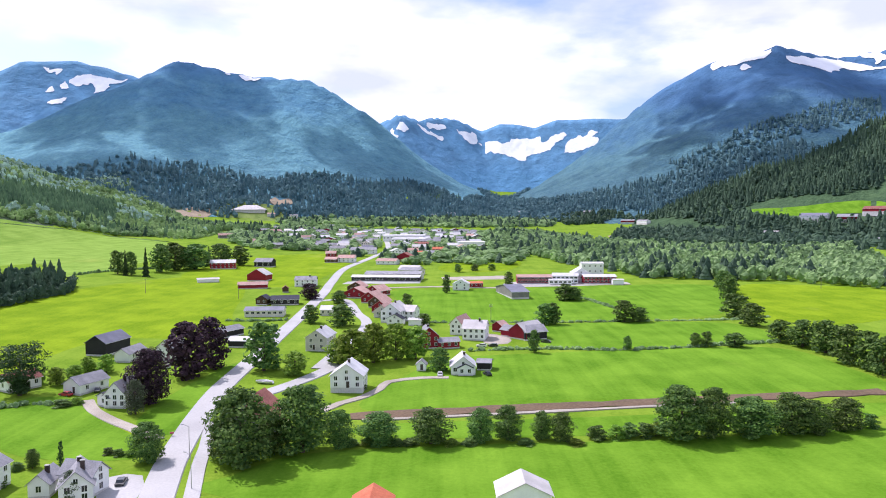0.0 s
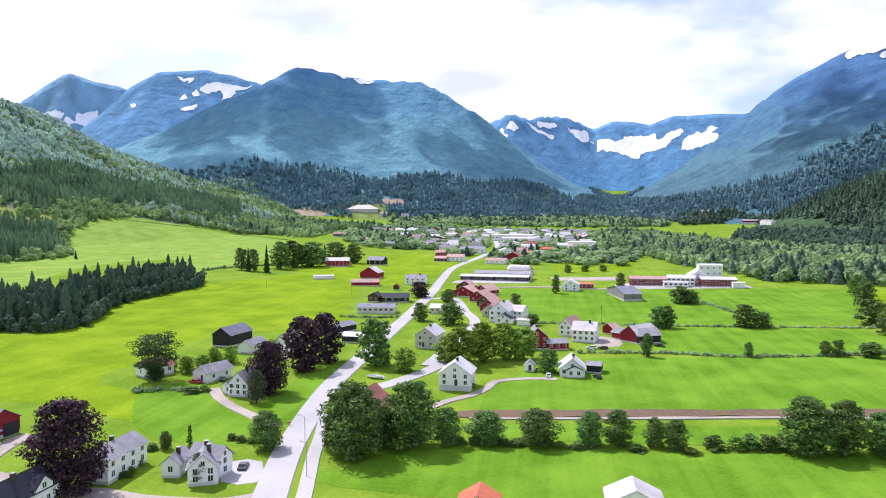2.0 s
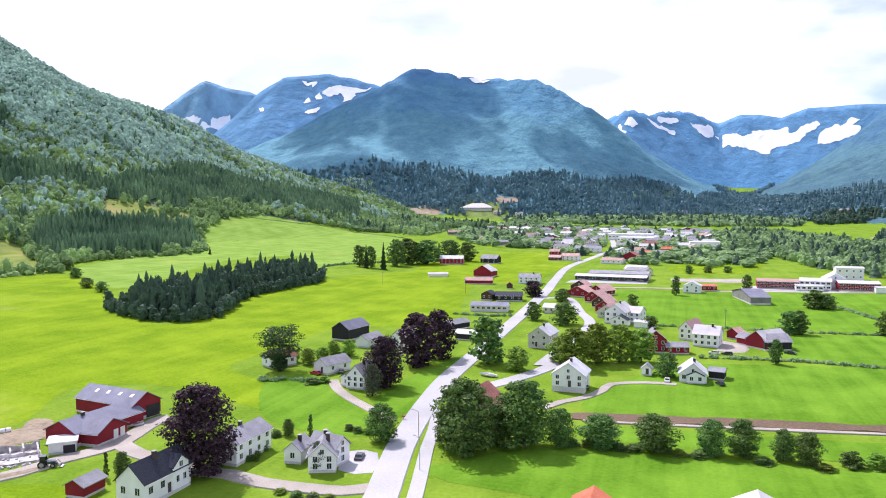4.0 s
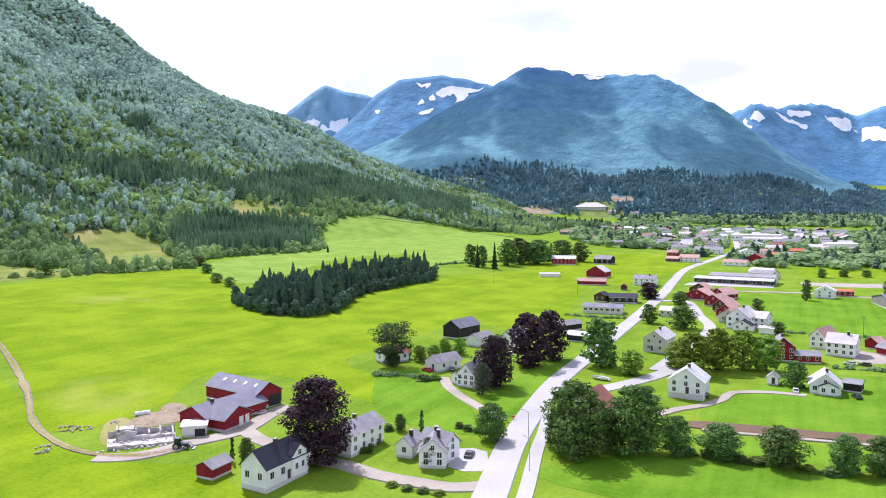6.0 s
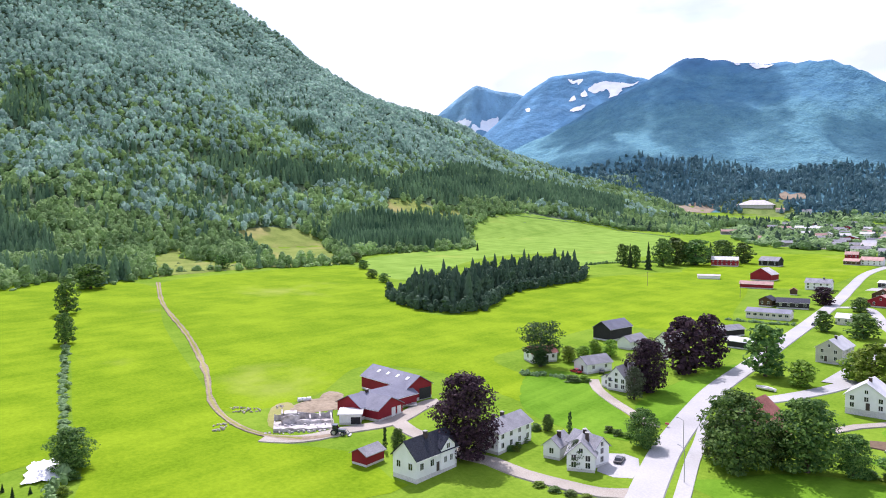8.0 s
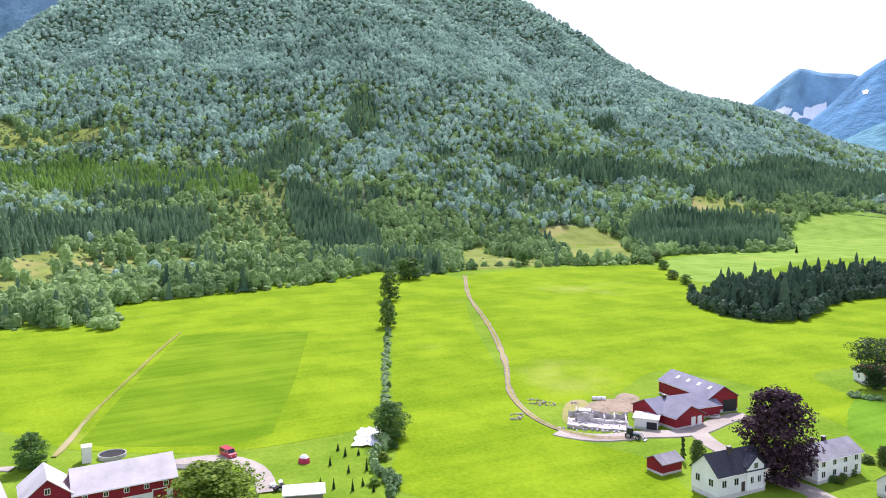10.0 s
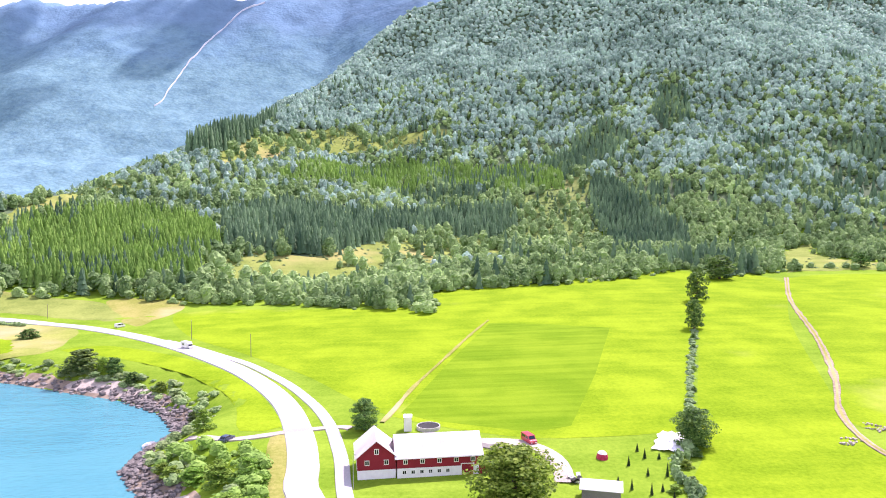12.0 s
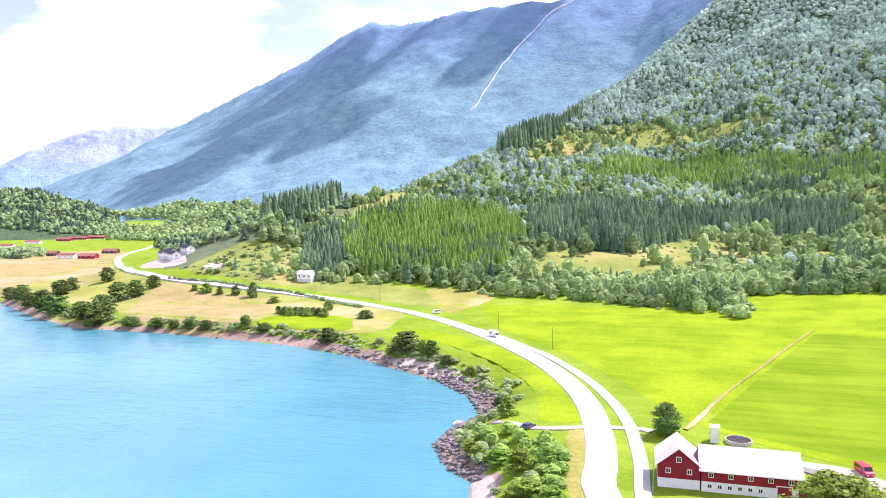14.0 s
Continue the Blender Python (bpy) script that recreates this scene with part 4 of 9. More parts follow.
def plant(kind, x, y, height, width, label, category="tree", group="", turn=None, z=None):
    """width: across the crown, against the kind's own of 0.62 of its height."""
    name, t, c = lighter(kind) if math.hypot(x, y) > 240 else kind
    turn = (x * 37.0 + y * 91.0) % 360 if turn is None else turn
    ob = root(name, x, y, turn, z, label, category, group)
    ob.scale = (width / 0.62, width / 0.62, height)
    for nm, me in (("trunk", t), ("crown", c)):
        o = new(nm, me)
        o.parent = ob
    if name not in ("shrub", "spruce_tree", "cypress_tree"):
        for i in range(5):
            a, zz = i * 2.4, 0.22 + 0.09 * i
            shared_part(("limb", i), "limb", limb((0, 0, zz), (0.22 * math.cos(a), 0.22 * math.sin(a), zz + 0.16), 0.014, 0.004, 5), M_BARK, ob, Matrix())
    return ob


def round_crown(h):
    return 0.31 * math.sqrt(max(0.02, 1 - (2 * h - 0.85) ** 2 / 1.35))


def tall_crown(h):
    return 0.30 * math.sqrt(max(0.03, 1 - (1.9 * h - 0.75) ** 2 / 1.4))


def bush_crown(h):
    return 0.31 * math.sqrt(max(0.02, 1 - h * h * 0.9))


K_LEAFY = [tree_kind("tree", *broadleaf_meshes(i, 6400, 34, round_crown, 0.019), M_LEAF) for i in (1, 2, 3)]
K_BRIGHT = [tree_kind("tree", *broadleaf_meshes(i, 6400, 32, round_crown, 0.019), M_BRIGHTLEAF) for i in (4, 5)]
K_GREY = [tree_kind("tree", *broadleaf_meshes(6, 4200, 30, tall_crown, 0.018), M_GREYLEAF)]
K_PURPLE = [tree_kind("copper_beech", *broadleaf_meshes(i, 9500, 46, tall_crown, 0.016), M_PURPLE) for i in (7, 8)]
K_PINE = [tree_kind("pine_tree", *broadleaf_meshes(9, 6000, 30, lambda h: 0.10 + 0.26 * math.sqrt(max(0.0, 1 - (2.2 * h - 1.45) ** 2)) if h > 0.3 else 0.05, 0.017), M_NEEDLE)]
K_SPRUCE = [tree_kind("spruce_tree", *conifer_meshes(i, 1500, 0.22), M_NEEDLE) for i in (10, 11)]
K_CYPRESS = [tree_kind("cypress_tree", *broadleaf_meshes(12, 1500, 20, lambda h: 0.30 * (1 - 0.5 * h), 0.030), M_NEEDLE)]


def shrub_meshes(seed, leaves=2600):
    rng = np.random.default_rng(seed)
    c, o = clumped(rng, leaves, 14, bush_crown)
    c[:, 2] *= 0.9
    v, f = leaf_quads(rng, c, o, 0.028)
    return limb((0, 0, -0.02), (0.02, 0.01, 0.5), 0.02, 0.008, 6), (v, f)


K_SHRUB = [tree_kind("shrub", *shrub_meshes(20), M_LEAF), tree_kind("shrub", *shrub_meshes(21), M_BRIGHTLEAF)]


# Fields, roads and yards.
patch("field", [(-439, 7), (-449, 86), (-491, 197), (-283, 115), (-197, 81), (-176, 69), (-172, 44), (-175, 24), (-192, -4), (-213, -19), (-241, -36), (-277, -64), (-330, -105), (-402, -127), (-388, -44), (-382, -7)], M_MEADOW, "bright green mown hay meadow", 0.050)
patch("field", [(-467, 201), (-438, 235), (-308, 171), (-206, 127), (-168, 110), (-139, 110), (-123, 116), (-105, 110), (-99, 104), (-130, 58), (-163, 70), (-234, 98)], M_MEADOW, "bright green mown hay meadow", 0.062)
patch("field", [(-450, 250), (-460, 327), (-443, 413), (-342, 360), (-265, 291), (-227, 292), (-250, 368), (-256, 477), (-207, 585), (-151, 528), (-119, 397), (-103, 325), (-152, 314), (-156, 247), (-153, 218), (-107, 197), (-76, 181), (-76, 167), (-111, 176), (-157, 190), (-184, 178), (-168, 143), (-172, 116), (-194, 123), (-250, 154), (-353, 197)], M_MEADOW, "wide sloping yellow-green meadow", 0.074)
patch("field", [(-463, 455), (-495, 545), (-597, 782), (-621, 870), (-611, 965), (-472, 1056), (-329, 883), (-293, 630), (-307, 562), (-378, 653), (-400, 550), (-344, 378)], M_MEADOW_C, "pale green meadow behind the spruce stand", 0.086)
patch("field", [(-665, 450), (-677, 499), (-666, 537), (-628, 543), (-548, 486), (-464, 430), (-479, 359), (-555, 417), (-638, 453)], M_HEATH, "dry brownish pasture under the wood", 0.098)
patch("field", [(-327, 37), (-320, 60), (-306, 88), (-232, 62), (-181, 42), (-177, 31), (-189, 5), (-196, -3), (-259, 15)], M_CROP, "darker green crop plot in the meadow", 0.110, round_=False)
patch("field", [(-24, 206), (-16, 241), (-1, 269), (21, 281), (132, 295), (148, 256), (142, 224), (90, 217), (19, 209)], M_MEADOW_B, "lush green meadow beyond the hedge", 0.122)
patch("field", [(-45, 142), (-47, 154), (-31, 169), (16, 175), (67, 178), (118, 186), (89, 140)], M_MEADOW_B, "lush green meadow in front of the hedge", 0.134)
patch("field", [(-22, 191), (60, 199), (133, 210), (125, 197), (61, 183), (-12, 180)], M_MEADOW_B, "green strip between soil and hedge", 0.146)
patch("field", [(-35, 498), (26, 505), (89, 516), (196, 523), (162, 399), (108, 368), (57, 366), (-1, 361), (-22, 427)], M_MEADOW_B, "green meadow below the school", 0.158)
patch("field", [(219, 519), (277, 517), (304, 482), (232, 367), (170, 367)], M_MEADOW, "green riverside meadow", 0.170)
patch("field", [(54, 353), (145, 356), (145, 307), (109, 298), (45, 297)], M_MEADOW_B, "green meadow between hedgerows", 0.182)
patch("field", [(-225, 618), (-213, 796), (-133, 856), (-100, 761), (-101, 588), (-104, 533), (-149, 523), (-195, 553)], M_MEADOW, "green meadow beside the village road", 0.194)
patch("field", [(-2, 703), (51, 849), (81, 749), (60, 651), (8, 635)], M_MEADOW, "green meadow in the village", 0.206)
patch("field", [(301, 1116), (404, 1105), (339, 948), (270, 972)], M_MEADOW, "distant green meadow", 0.050)
patch("field", [(-640, 1180), (-620, 1330), (-440, 1290), (-340, 1280), (-320, 1190), (-400, 1170), (-520, 1160)], M_MEADOW_C, "green meadow between tree belts", 0.110)
patch("field", [(-600, 1420), (-620, 1640), (-480, 1640), (-340, 1560), (-330, 1380), (-440, 1410)], M_MEADOW_C, "green meadow below the sports hall", 0.122)
patch("field", [(285, 1230), (330, 1200), (420, 1080), (470, 1010), (380, 985), (325, 1060), (290, 1150)], M_TRACK, "bare brown bank above the river wood", 0.9, ragged=8.0)
patch("field", [(-108, 2139), (11, 2309), (58, 2308), (-73, 2112)], M_MEADOW_C, "distant pale green meadow", 0.062)
patch("field", [(595, 1373), (659, 1294), (743, 1245), (757, 1208), (745, 1188), (626, 1268)], M_MEADOW_B, "green pasture on the far slope", 0.074)
patch("lawn", [(-133, 210), (-120, 220), (-98, 197), (-79, 179), (-74, 164), (-107, 169)], M_MEADOW_B, "green lawn between white houses", 0.186)
patch("lawn", [(-87, 221), (-82, 263), (-75, 269), (-73, 218), (-71, 182), (-85, 192)], M_MEADOW_B, "shaded lawn beside the road", 0.198)
patch("field", [(-306, -132), (-287, -102), (-257, -71), (-227, -51), (-200, -39), (-187, -34), (-184, -45), (-205, -51), (-226, -61), (-246, -77), (-268, -101), (-286, -126), (-298, -146)], M_MEADOW, "green shore meadow inside the road bend", 0.110)
patch("field", [(-352, -165), (-369, -200), (-376, -230), (-380, -262), (-378, -300), (-377, -330), (-381, -355), (-393, -390), (-413, -430), (-475, -503), (-545, -580), (-628, -668), (-716, -741), (-620, -760), (-480, -680), (-385, -560), (-352, -480), (-308, -391), (-289, -335), (-288, -290), (-290, -250), (-290, -200), (-286, -170), (-300, -150)], M_SHOREGRASS, "yellowing rough grass between road and shore", 0.085, ragged=5.0)
patch("field", [(-760, -800), (-600, -640), (-509.6, -549.7), (-395.3, -434.8), (-355, -440), (-352, -470), (-374.6, -540), (-430, -651.9), (-532.8, -760), (-650, -850)], M_DRY, "straw-coloured field by the fjord", 0.122, ragged=9.0)
patch("field", [(-378.8, -359.8), (-373.9, -332.2), (-372.2, -297.8), (-371.9, -266.4), (-343.4, -244.3), (-300.8, -222.4), (-290, -234), (-290, -255.6), (-290, -281.3), (-297.3, -306.1), (-346.3, -347)], M_DRY, "dry yellow grass by the shore", 0.134, ragged=12.0)
patch("field", [(-317.7, -227.8), (-329.2, -209.7), (-328.1, -184.1), (-294.7, -165.5), (-292.9, -194.4), (-298.1, -220.4)], M_MEADOW, "small green field above the beach", 0.140)
patch("yard", [(-455, -440), (-470, -410), (-443, -395.4), (-422.9, -377.6), (-412.4, -391.2), (-425, -425)], M_GRAVEL, "pale gravel yard at the road bend", 0.150, "yard")
patch("field", [(-1229, -1273), (-1215, -1206), (-1193, -1106), (-1117, -1051), (-1035, -1008), (-1098, -1114)], M_MEADOW_C, "green field far along the road", 0.146)
ribbon("lane", [(-41.0, 92.2), (-45.7, 113.6), (-49.6, 133.1), (-56.6, 160.2), (-59.6, 174.0), (-64.6, 193.2)], 3.3, M_ASPHALT, "pale asphalt lane beside the main road", 0.26)
ribbon("lane", [(-120, -9.5), (-142.8, -13.9), (-160.4, -16.2), (-172.8, -18.6), (-184.4, -21.2), (-197.5, -25.3), (-210.9, -30.8), (-228, -39.1), (-243.5, -48.5), (-261.2, -60.6), (-277.9, -75.3), (-297.5, -92.4), (-312.9, -108.4)], 3.3, M_ASPHALT, "pale asphalt cycle lane along the road", 0.26)
ribbon("driveway", [(-73.2, 177.9), (-83.1, 186.6), (-93.6, 195.2), (-103.0, 204.7), (-110.0, 215.2)], 3.6, M_GRAVEL, "narrow gravel driveway to the white house", 0.26)
ribbon("street", [(-61.1, 218.2), (-54.7, 228.5), (-46.7, 245.5), (-39.8, 265.9)], 6.0, M_ASPHALT, "pale side street into the village", 0.30)
ribbon("street", [(-79.8, 446.2), (-65.4, 452.0), (-58.2, 436.3), (-49.1, 397.3), (-39.1, 352.8), (-46.5, 258.5)], 5.4, M_ASPHALT, "pale village street between houses", 0.26)
ribbon("driveway", [(-35.9, 203.5), (-31.4, 212.3), (-25.4, 219.2), (-21.0, 229.0), (-18.9, 238.1), (-8.1, 243.3), (1.7, 243.6)], 3.1, M_GRAVEL, "gravel driveway to white houses", 0.30)
ribbon("farm_road", [(-147.7, 108.2), (-141.7, 111.7), (-138.0, 117.2), (-135.6, 127.0), (-132.3, 134.0), (-131.3, 141.5), (-133.7, 150.9), (-135.1, 158.9), (-133.8, 162.1)], 5.4, M_GRAVEL, "pale gravel farmyard road", 0.29)
ribbon("farm_road", [(-130.5, 139.9), (-123.0, 136.3), (-117.4, 134.8), (-109.9, 132.9), (-98.9, 130.9), (-93.0, 131.4), (-83.1, 129.4), (-72.9, 129.6), (-64.9, 130.6), (-59.2, 134.4)], 4.8, M_GRAVEL, "pale gravel farm drive", 0.28)
ribbon("gravel_track", [(-451.1, 246.9), (-364.9, 202.3), (-278.9, 165.8), (-219.9, 137.2), (-187.1, 118.4), (-165.9, 110.7), (-150.7, 109.6), (-139.5, 114.1), (-135.2, 121.9)], 2.3, M_TRACK, "rutted gravel track through the meadow", 0.30, "path", 0.51)
ribbon("track_verge", [(-451.1, 246.9), (-364.9, 202.3), (-278.9, 165.8), (-219.9, 137.2), (-187.1, 118.4), (-165.9, 110.7), (-150.7, 109.6), (-139.5, 114.1)], 0.8, M_VERGE, "grass strip between the ruts", 0.33, "grass", 0.53)
ribbon("driveway", [(-171.0, 15.5), (-170.7, 21.0), (-169.3, 26.3), (-165.5, 30.2), (-159.2, 32.9), (-151.6, 33.3), (-144.4, 32.2)], 4.3, M_GRAVEL, "white gravel drive round the barn", 0.30)
ribbon("path", [(-183.6, -15.9), (-184.8, -18.4), (-184.1, -24), (-183, -28.8), (-181.7, -32.7), (-179.6, -37.4), (-177.7, -42.9), (-177.6, -48.1), (-182, -58)], 2.6, M_GRAVEL, "worn gravel path to the point", 0.30, "path", 0.36)
ribbon("path", [(-334, 37), (-303, 26), (-259, 12), (-224, 1), (-199, -5), (-188, -8)], 1.3, M_VERGE, "worn wheel track beside the crop plot", 0.30, "path", 0.6)
ribbon("path", [(-41.3, 515), (0.2, 521), (35.2, 512), (57, 523), (95.5, 526.7), (141.6, 532.9)], 5.0, M_GRAVEL, "pale gravel way in front of the school", 0.30, "path", 0.2)
patch("yard", [(-2, 590), (54, 600), (55, 572), (0, 566)], M_GRAVEL, "pale gravel sports ground behind the school way", 0.276, "yard", round_=False)
patch("bank", [(-405, -290), (-416, -277), (-433, -244), (-427, -217), (-418, -180), (-376, -152), (-379, -180), (-390, -207), (-394, -240), (-398, -266), (-398, -286)], M_HEATH, "rough grassy bank above the shore road", 0.12, "grass", ragged=5.0)
patch("bank", [(-422, -176), (-425, -139), (-415, -131), (-375, -133), (-354, -134), (-376, -150)], M_VERGE, "yellowed grass at the meadow's corner", 0.10, "grass", ragged=8.0)
patch("bank", [(-406, -362), (-434, -365), (-451, -362), (-472, -340), (-476, -306), (-415, -272), (-397, -287), (-398, -321)], M_HEATH, "rough grassy slope above the road bend", 0.15, "grass", ragged=5.0)
ribbon("soil_strip", [(-26.7, 198.6), (19.1, 205.8), (64.3, 211.7), (105.0, 217.7), (140.8, 222.1)], 6.6, M_DIRT, "freshly ploughed strip of brown soil", 0.31, "soil", 0.41)
ribbon("path", [(-23.0, 194.9), (18.7, 200.7), (62.9, 206.9), (87.7, 210.0)], 1.9, M_GRAVEL, "sandy path along the ploughed strip", 0.34, "path", 0.46)
patch("yard", [(-74, 153), (-67, 154), (-63, 142), (-71, 141)], M_ASPHALT, "pale asphalt yard beside the house", 0.258, "yard")
patch("yard", [(19, 330), (30, 320), (28, 305), (18, 306)], M_GRAVEL, "gravel yard between farm buildings", 0.270, "yard")
patch("yard", [(-152, 116), (-160, 119), (-168, 126), (-170, 133), (-163, 131), (-156, 126)], M_SHOREGRASS, "rough yellow grass round the foundations", 0.19, "grass", 2.5, True, 3.0)
patch("yard", [(-154, 137), (-158, 143), (-163, 150), (-169, 149), (-166, 142), (-160, 137)], M_TRACK, "bare brown soil behind the barn", 0.205, "yard", 2.5, True, 3.0)
patch("yard", [(-162, 125), (-167, 139), (-161, 146), (-155, 143), (-152, 137), (-156, 126), (-150, 117)], M_TRACK, "trampled bare soil behind the foundations", 0.20, "yard", 2.5, True, 4.0)
patch("yard", [(-78, 540), (-18, 545), (-18, 558), (-76, 558)], M_ASPHALT, "pale asphalt car park before the long building", 0.288, "yard", round_=False)
patch("yard", [(-70, 1000), (20, 1005), (30, 1080), (-30, 1100), (-72, 1095)], M_GRAVEL, "pale paved yards at the end of the village", 0.282, "yard")
patch("yard", [(-190, 930), (-110, 920), (-100, 985), (-180, 990)], M_GRAVEL, "pale paved yards between village houses", 0.284, "yard", ragged=8.0)
patch("yard", [(52, 518), (134, 530), (141, 547), (133, 555), (58, 552)], M_ASPHALT, "asphalt school yard", 0.294, "yard")
patch("verge", [(-179, -36), (-180, -32), (-158, -27), (-136, -24), (-136, -27), (-157, -33)], M_VERGE, "dry grass verge beside the road", 0.206, "grass")


# Buildings.
building("house", -97.6, 117.4, 88.2, 13.3, 7.1, 4.2, 3.3, M_WHITE, M_DARKTILE, True, "white wooden house with dark tiled roof", front=4, side=2, floors=1, chimneys=((-0.6, 3.0),), plinth=0.8, door=0.2, dormer=(3.4, 4.6), win=(1.1, 1.4))
building("shed", -113.1, 113.8, 92.1, 6.0, 4.6, 2.1, 1.2, M_RED, M_SLATE, True, "small red shed with grey roof", "shed")
building("barn", -139.5, 159.5, 81.8, 9.8, 23.0, 3.6, 2.9, M_RED, M_BLUEROOF, False, "large dark red barn with steel roof", "barn", over=0.4, doors=((2.2, 4.6, 3.4, M_BLACK),), skylights=4)
building("barn", -134.4, 141.4, 92.5, 10.4, 10.9, 2.6, 2.5, M_RED, M_BLUEROOF, False, "red farm barn with grey steel roof", "barn", doors=((1.2, 1.6, 2.6, M_TRIM), (3.6, 1.6, 2.6, M_TRIM)), chimneys=((0.0, 9.0),))
building("barn", -144.3, 134.9, -3.5, 10.3, 21.8, 2.6, 2.5, M_RED, M_BLUEROOF, False, "red barn wing with grey steel roof", "barn")
building("shed", -138.7, 130.0, 41.3, 5.9, 5.8, 2.3, 0.2, M_PLASTIC, M_PALE, True, "low white flat-roofed shed", "shed", doors=((1.5, 2.6, 1.9, M_BLACK),))
building("house", -93.7, 142.6, 88.4, 14.0, 7.1, 4.5, 2.1, M_WHITE, M_SLATE, True, "long white two-storey house with slate roof", front=4, side=2, floors=2, chimneys=((-3.6, 4.0), (0.0, 4.0)))
building("house", -73.7, 138.5, 22.4, 6.2, 10.3, 3.2, 2.9, M_WHITE, M_SLATE, False, "white house with steep slate roof", front=2, side=3, floors=2, chimneys=((1.0, 4.0), (0.2, 6.5)))
building("house", -71.6, 144.5, 76.4, 4.9, 8.0, 3.8, 2.2, M_WHITE, M_SLATE, False, "white wing of a slate-roofed house", front=1, side=2, floors=2)
building("annex", -82.8, 141.3, 7.2, 4.1, 6.9, 2.6, 1.8, M_WHITE, M_SLATE, False, "small white annex with slate roof", "shed", front=1, chimneys=((0.6, 3.0),))
building("house", -136.6, 227.9, 60.3, 10.6, 6.9, 3.0, 2.2, M_WHITE, M_REDROOF, True, "white cottage with rusty roof behind a pine", front=3, side=1, door=1.0)
building("shed", -118.6, 222.2, -21.3, 7.0, 11.5, 2.8, 2.2, M_WHITE, M_SLATE, False, "long white outbuilding with grey roof", "shed", side=2, door=1.0)
building("house", -97.6, 206.6, -4.0, 6.7, 10.3, 3.6, 3.6, M_WHITE, M_SLATE, False, "white house with slate roof and porch", front=3, side=3, floors=2, chimneys=((0.5, 5.0), (-0.5, 8.0)))
building("porch", -101.8, 208.1, -32.2, 5.7, 3.0, 2.6, 1.3, M_WHITE, M_GREYTILE, False, "small white porch with grey roof", "porch", front=1)
building("barn", -139.6, 280.5, -10.0, 9.0, 16.1, 4.6, 2.9, M_BLACK, M_BLUEROOF, False, "black wooden barn with steel-blue roof", "barn")
building("shed", -124.1, 269.4, -7.0, 6.0, 12.6, 2.6, 2.0, M_WHITE, M_SLATE, False, "white garden shed with grey roof", "shed", side=2)
building("shed", -97.8, 324.5, 63.6, 15.0, 6.9, 2.6, 1.5, M_BLACK, M_SLATE, True, "low dark shed under copper beeches", "shed")
building("shed", -87.2, 299.0, -6.4, 10.1, 6.9, 2.4, 1.3, M_BLACK, M_LIGHTROOF, True, "dark carport with pale roof", "carport")
building("house", -108.6, 272.1, -23.5, 8.4, 9.2, 4.5, 3.1, M_WHITE, M_SLATE, False, "white house half hidden by copper beeches", front=2, side=2, floors=2, chimneys=((0.3, 3.0),))
building("barn", -52.4, 180.2, -10.2, 11.0, 13.8, 4.5, 4.4, M_GREYWOOD, M_REDROOF, False, "old grey barn with rusty red roof among trees", "barn")
building("house", -44.5, 182.6, 50.3, 7.8, 9.2, 2.6, 2.9, M_WHITE, M_REDROOF, True, "white house with rusty roof behind trees", front=4, side=1)
building("house", -31.3, 224.3, -2.3, 10.5, 10.3, 3.9, 3.7, M_WHITE, M_LIGHTROOF, False, "tall white house with pale grey roof", front=3, side=3, floors=2, plinth=1.6, chimneys=((0.3, 3.5),), door=0.4)
building("shed", -8.2, 253.5, -2.9, 3.4, 3.7, 2.0, 1.5, M_WHITE, M_SLATE, False, "tiny white hut on a lawn", "shed", door=0.2)
building("house", 6.9, 247.1, 0.4, 8.6, 10.3, 2.6, 3.4, M_WHITE, M_LIGHTROOF, False, "white gabled house with grey roof", front=3, side=3, floors=1, chimneys=((0.5, 4.5),), win=(1.2, 1.3))
building("porch", 7.7, 246.2, 2.2, 5.3, 2.1, 2.3, 1.3, M_WHITE, M_DARKTILE, False, "white gabled porch with dark roof edge", "porch", front=2, over=0.3)
building("carport", 14.5, 254.2, -11.6, 4.9, 5.8, 2.3, 0.9, M_BLACK, M_SLATE, True, "dark open carport with grey roof", "carport")
building("house", -6.1, 294.3, 9.9, 8.5, 9.2, 4.8, 3.6, M_RED, M_SLATE, False, "dark red house with white trim", front=3, side=2, floors=2, chimneys=((0.0, 3.0),))
building("annex", 2.4, 294.3, 16.4, 9.0, 5.8, 2.5, 1.3, M_RED, M_SLATE, True, "low red annex beside the red house", "shed", front=3)
building("house", 13.4, 312.5, -13.0, 10.2, 10.3, 4.8, 3.1, M_WHITE, M_WHITEROOF, True, "large white house with bright roof", front=4, side=2, floors=2, chimneys=((2.0, 4.5),))
building("house", 5.8, 326.6, -20.9, 6.1, 13.8, 4.4, 3.3, M_WHITE, M_PINKROOF, False, "white house with faded red roof", front=2, side=2, floors=2)
building("barn", 33.2, 315.0, -46.3, 10.5, 13.8, 3.0, 3.7, M_RED, M_WHITEROOF, False, "red barn with bright sheet roof", "barn")
building("barn", 41.3, 312.8, 18.5, 10.9, 9.2, 3.2, 2.4, M_BLACK, M_SLATE, True, "dark lean barn beside the red barn", "barn")
building("shed", 25.4, 334.3, -35.6, 5.3, 5.8, 2.6, 1.8, M_RED, M_PINKROOF, False, "small red shed with faded roof", "shed")
building("shed", 28.9, 321.6, -45.3, 7.0, 5.8, 2.6, 1.8, M_RED, M_SLATE, True, "red shed beside the barn", "shed")
building("house", -53.0, 290.7, -7.0, 9.1, 13.8, 5.0, 3.1, M_CREAM, M_LIGHTROOF, False, "cream house with pale grey roof", front=2, side=4, floors=2, chimneys=((0.5, 6.0),), door=-1.0)
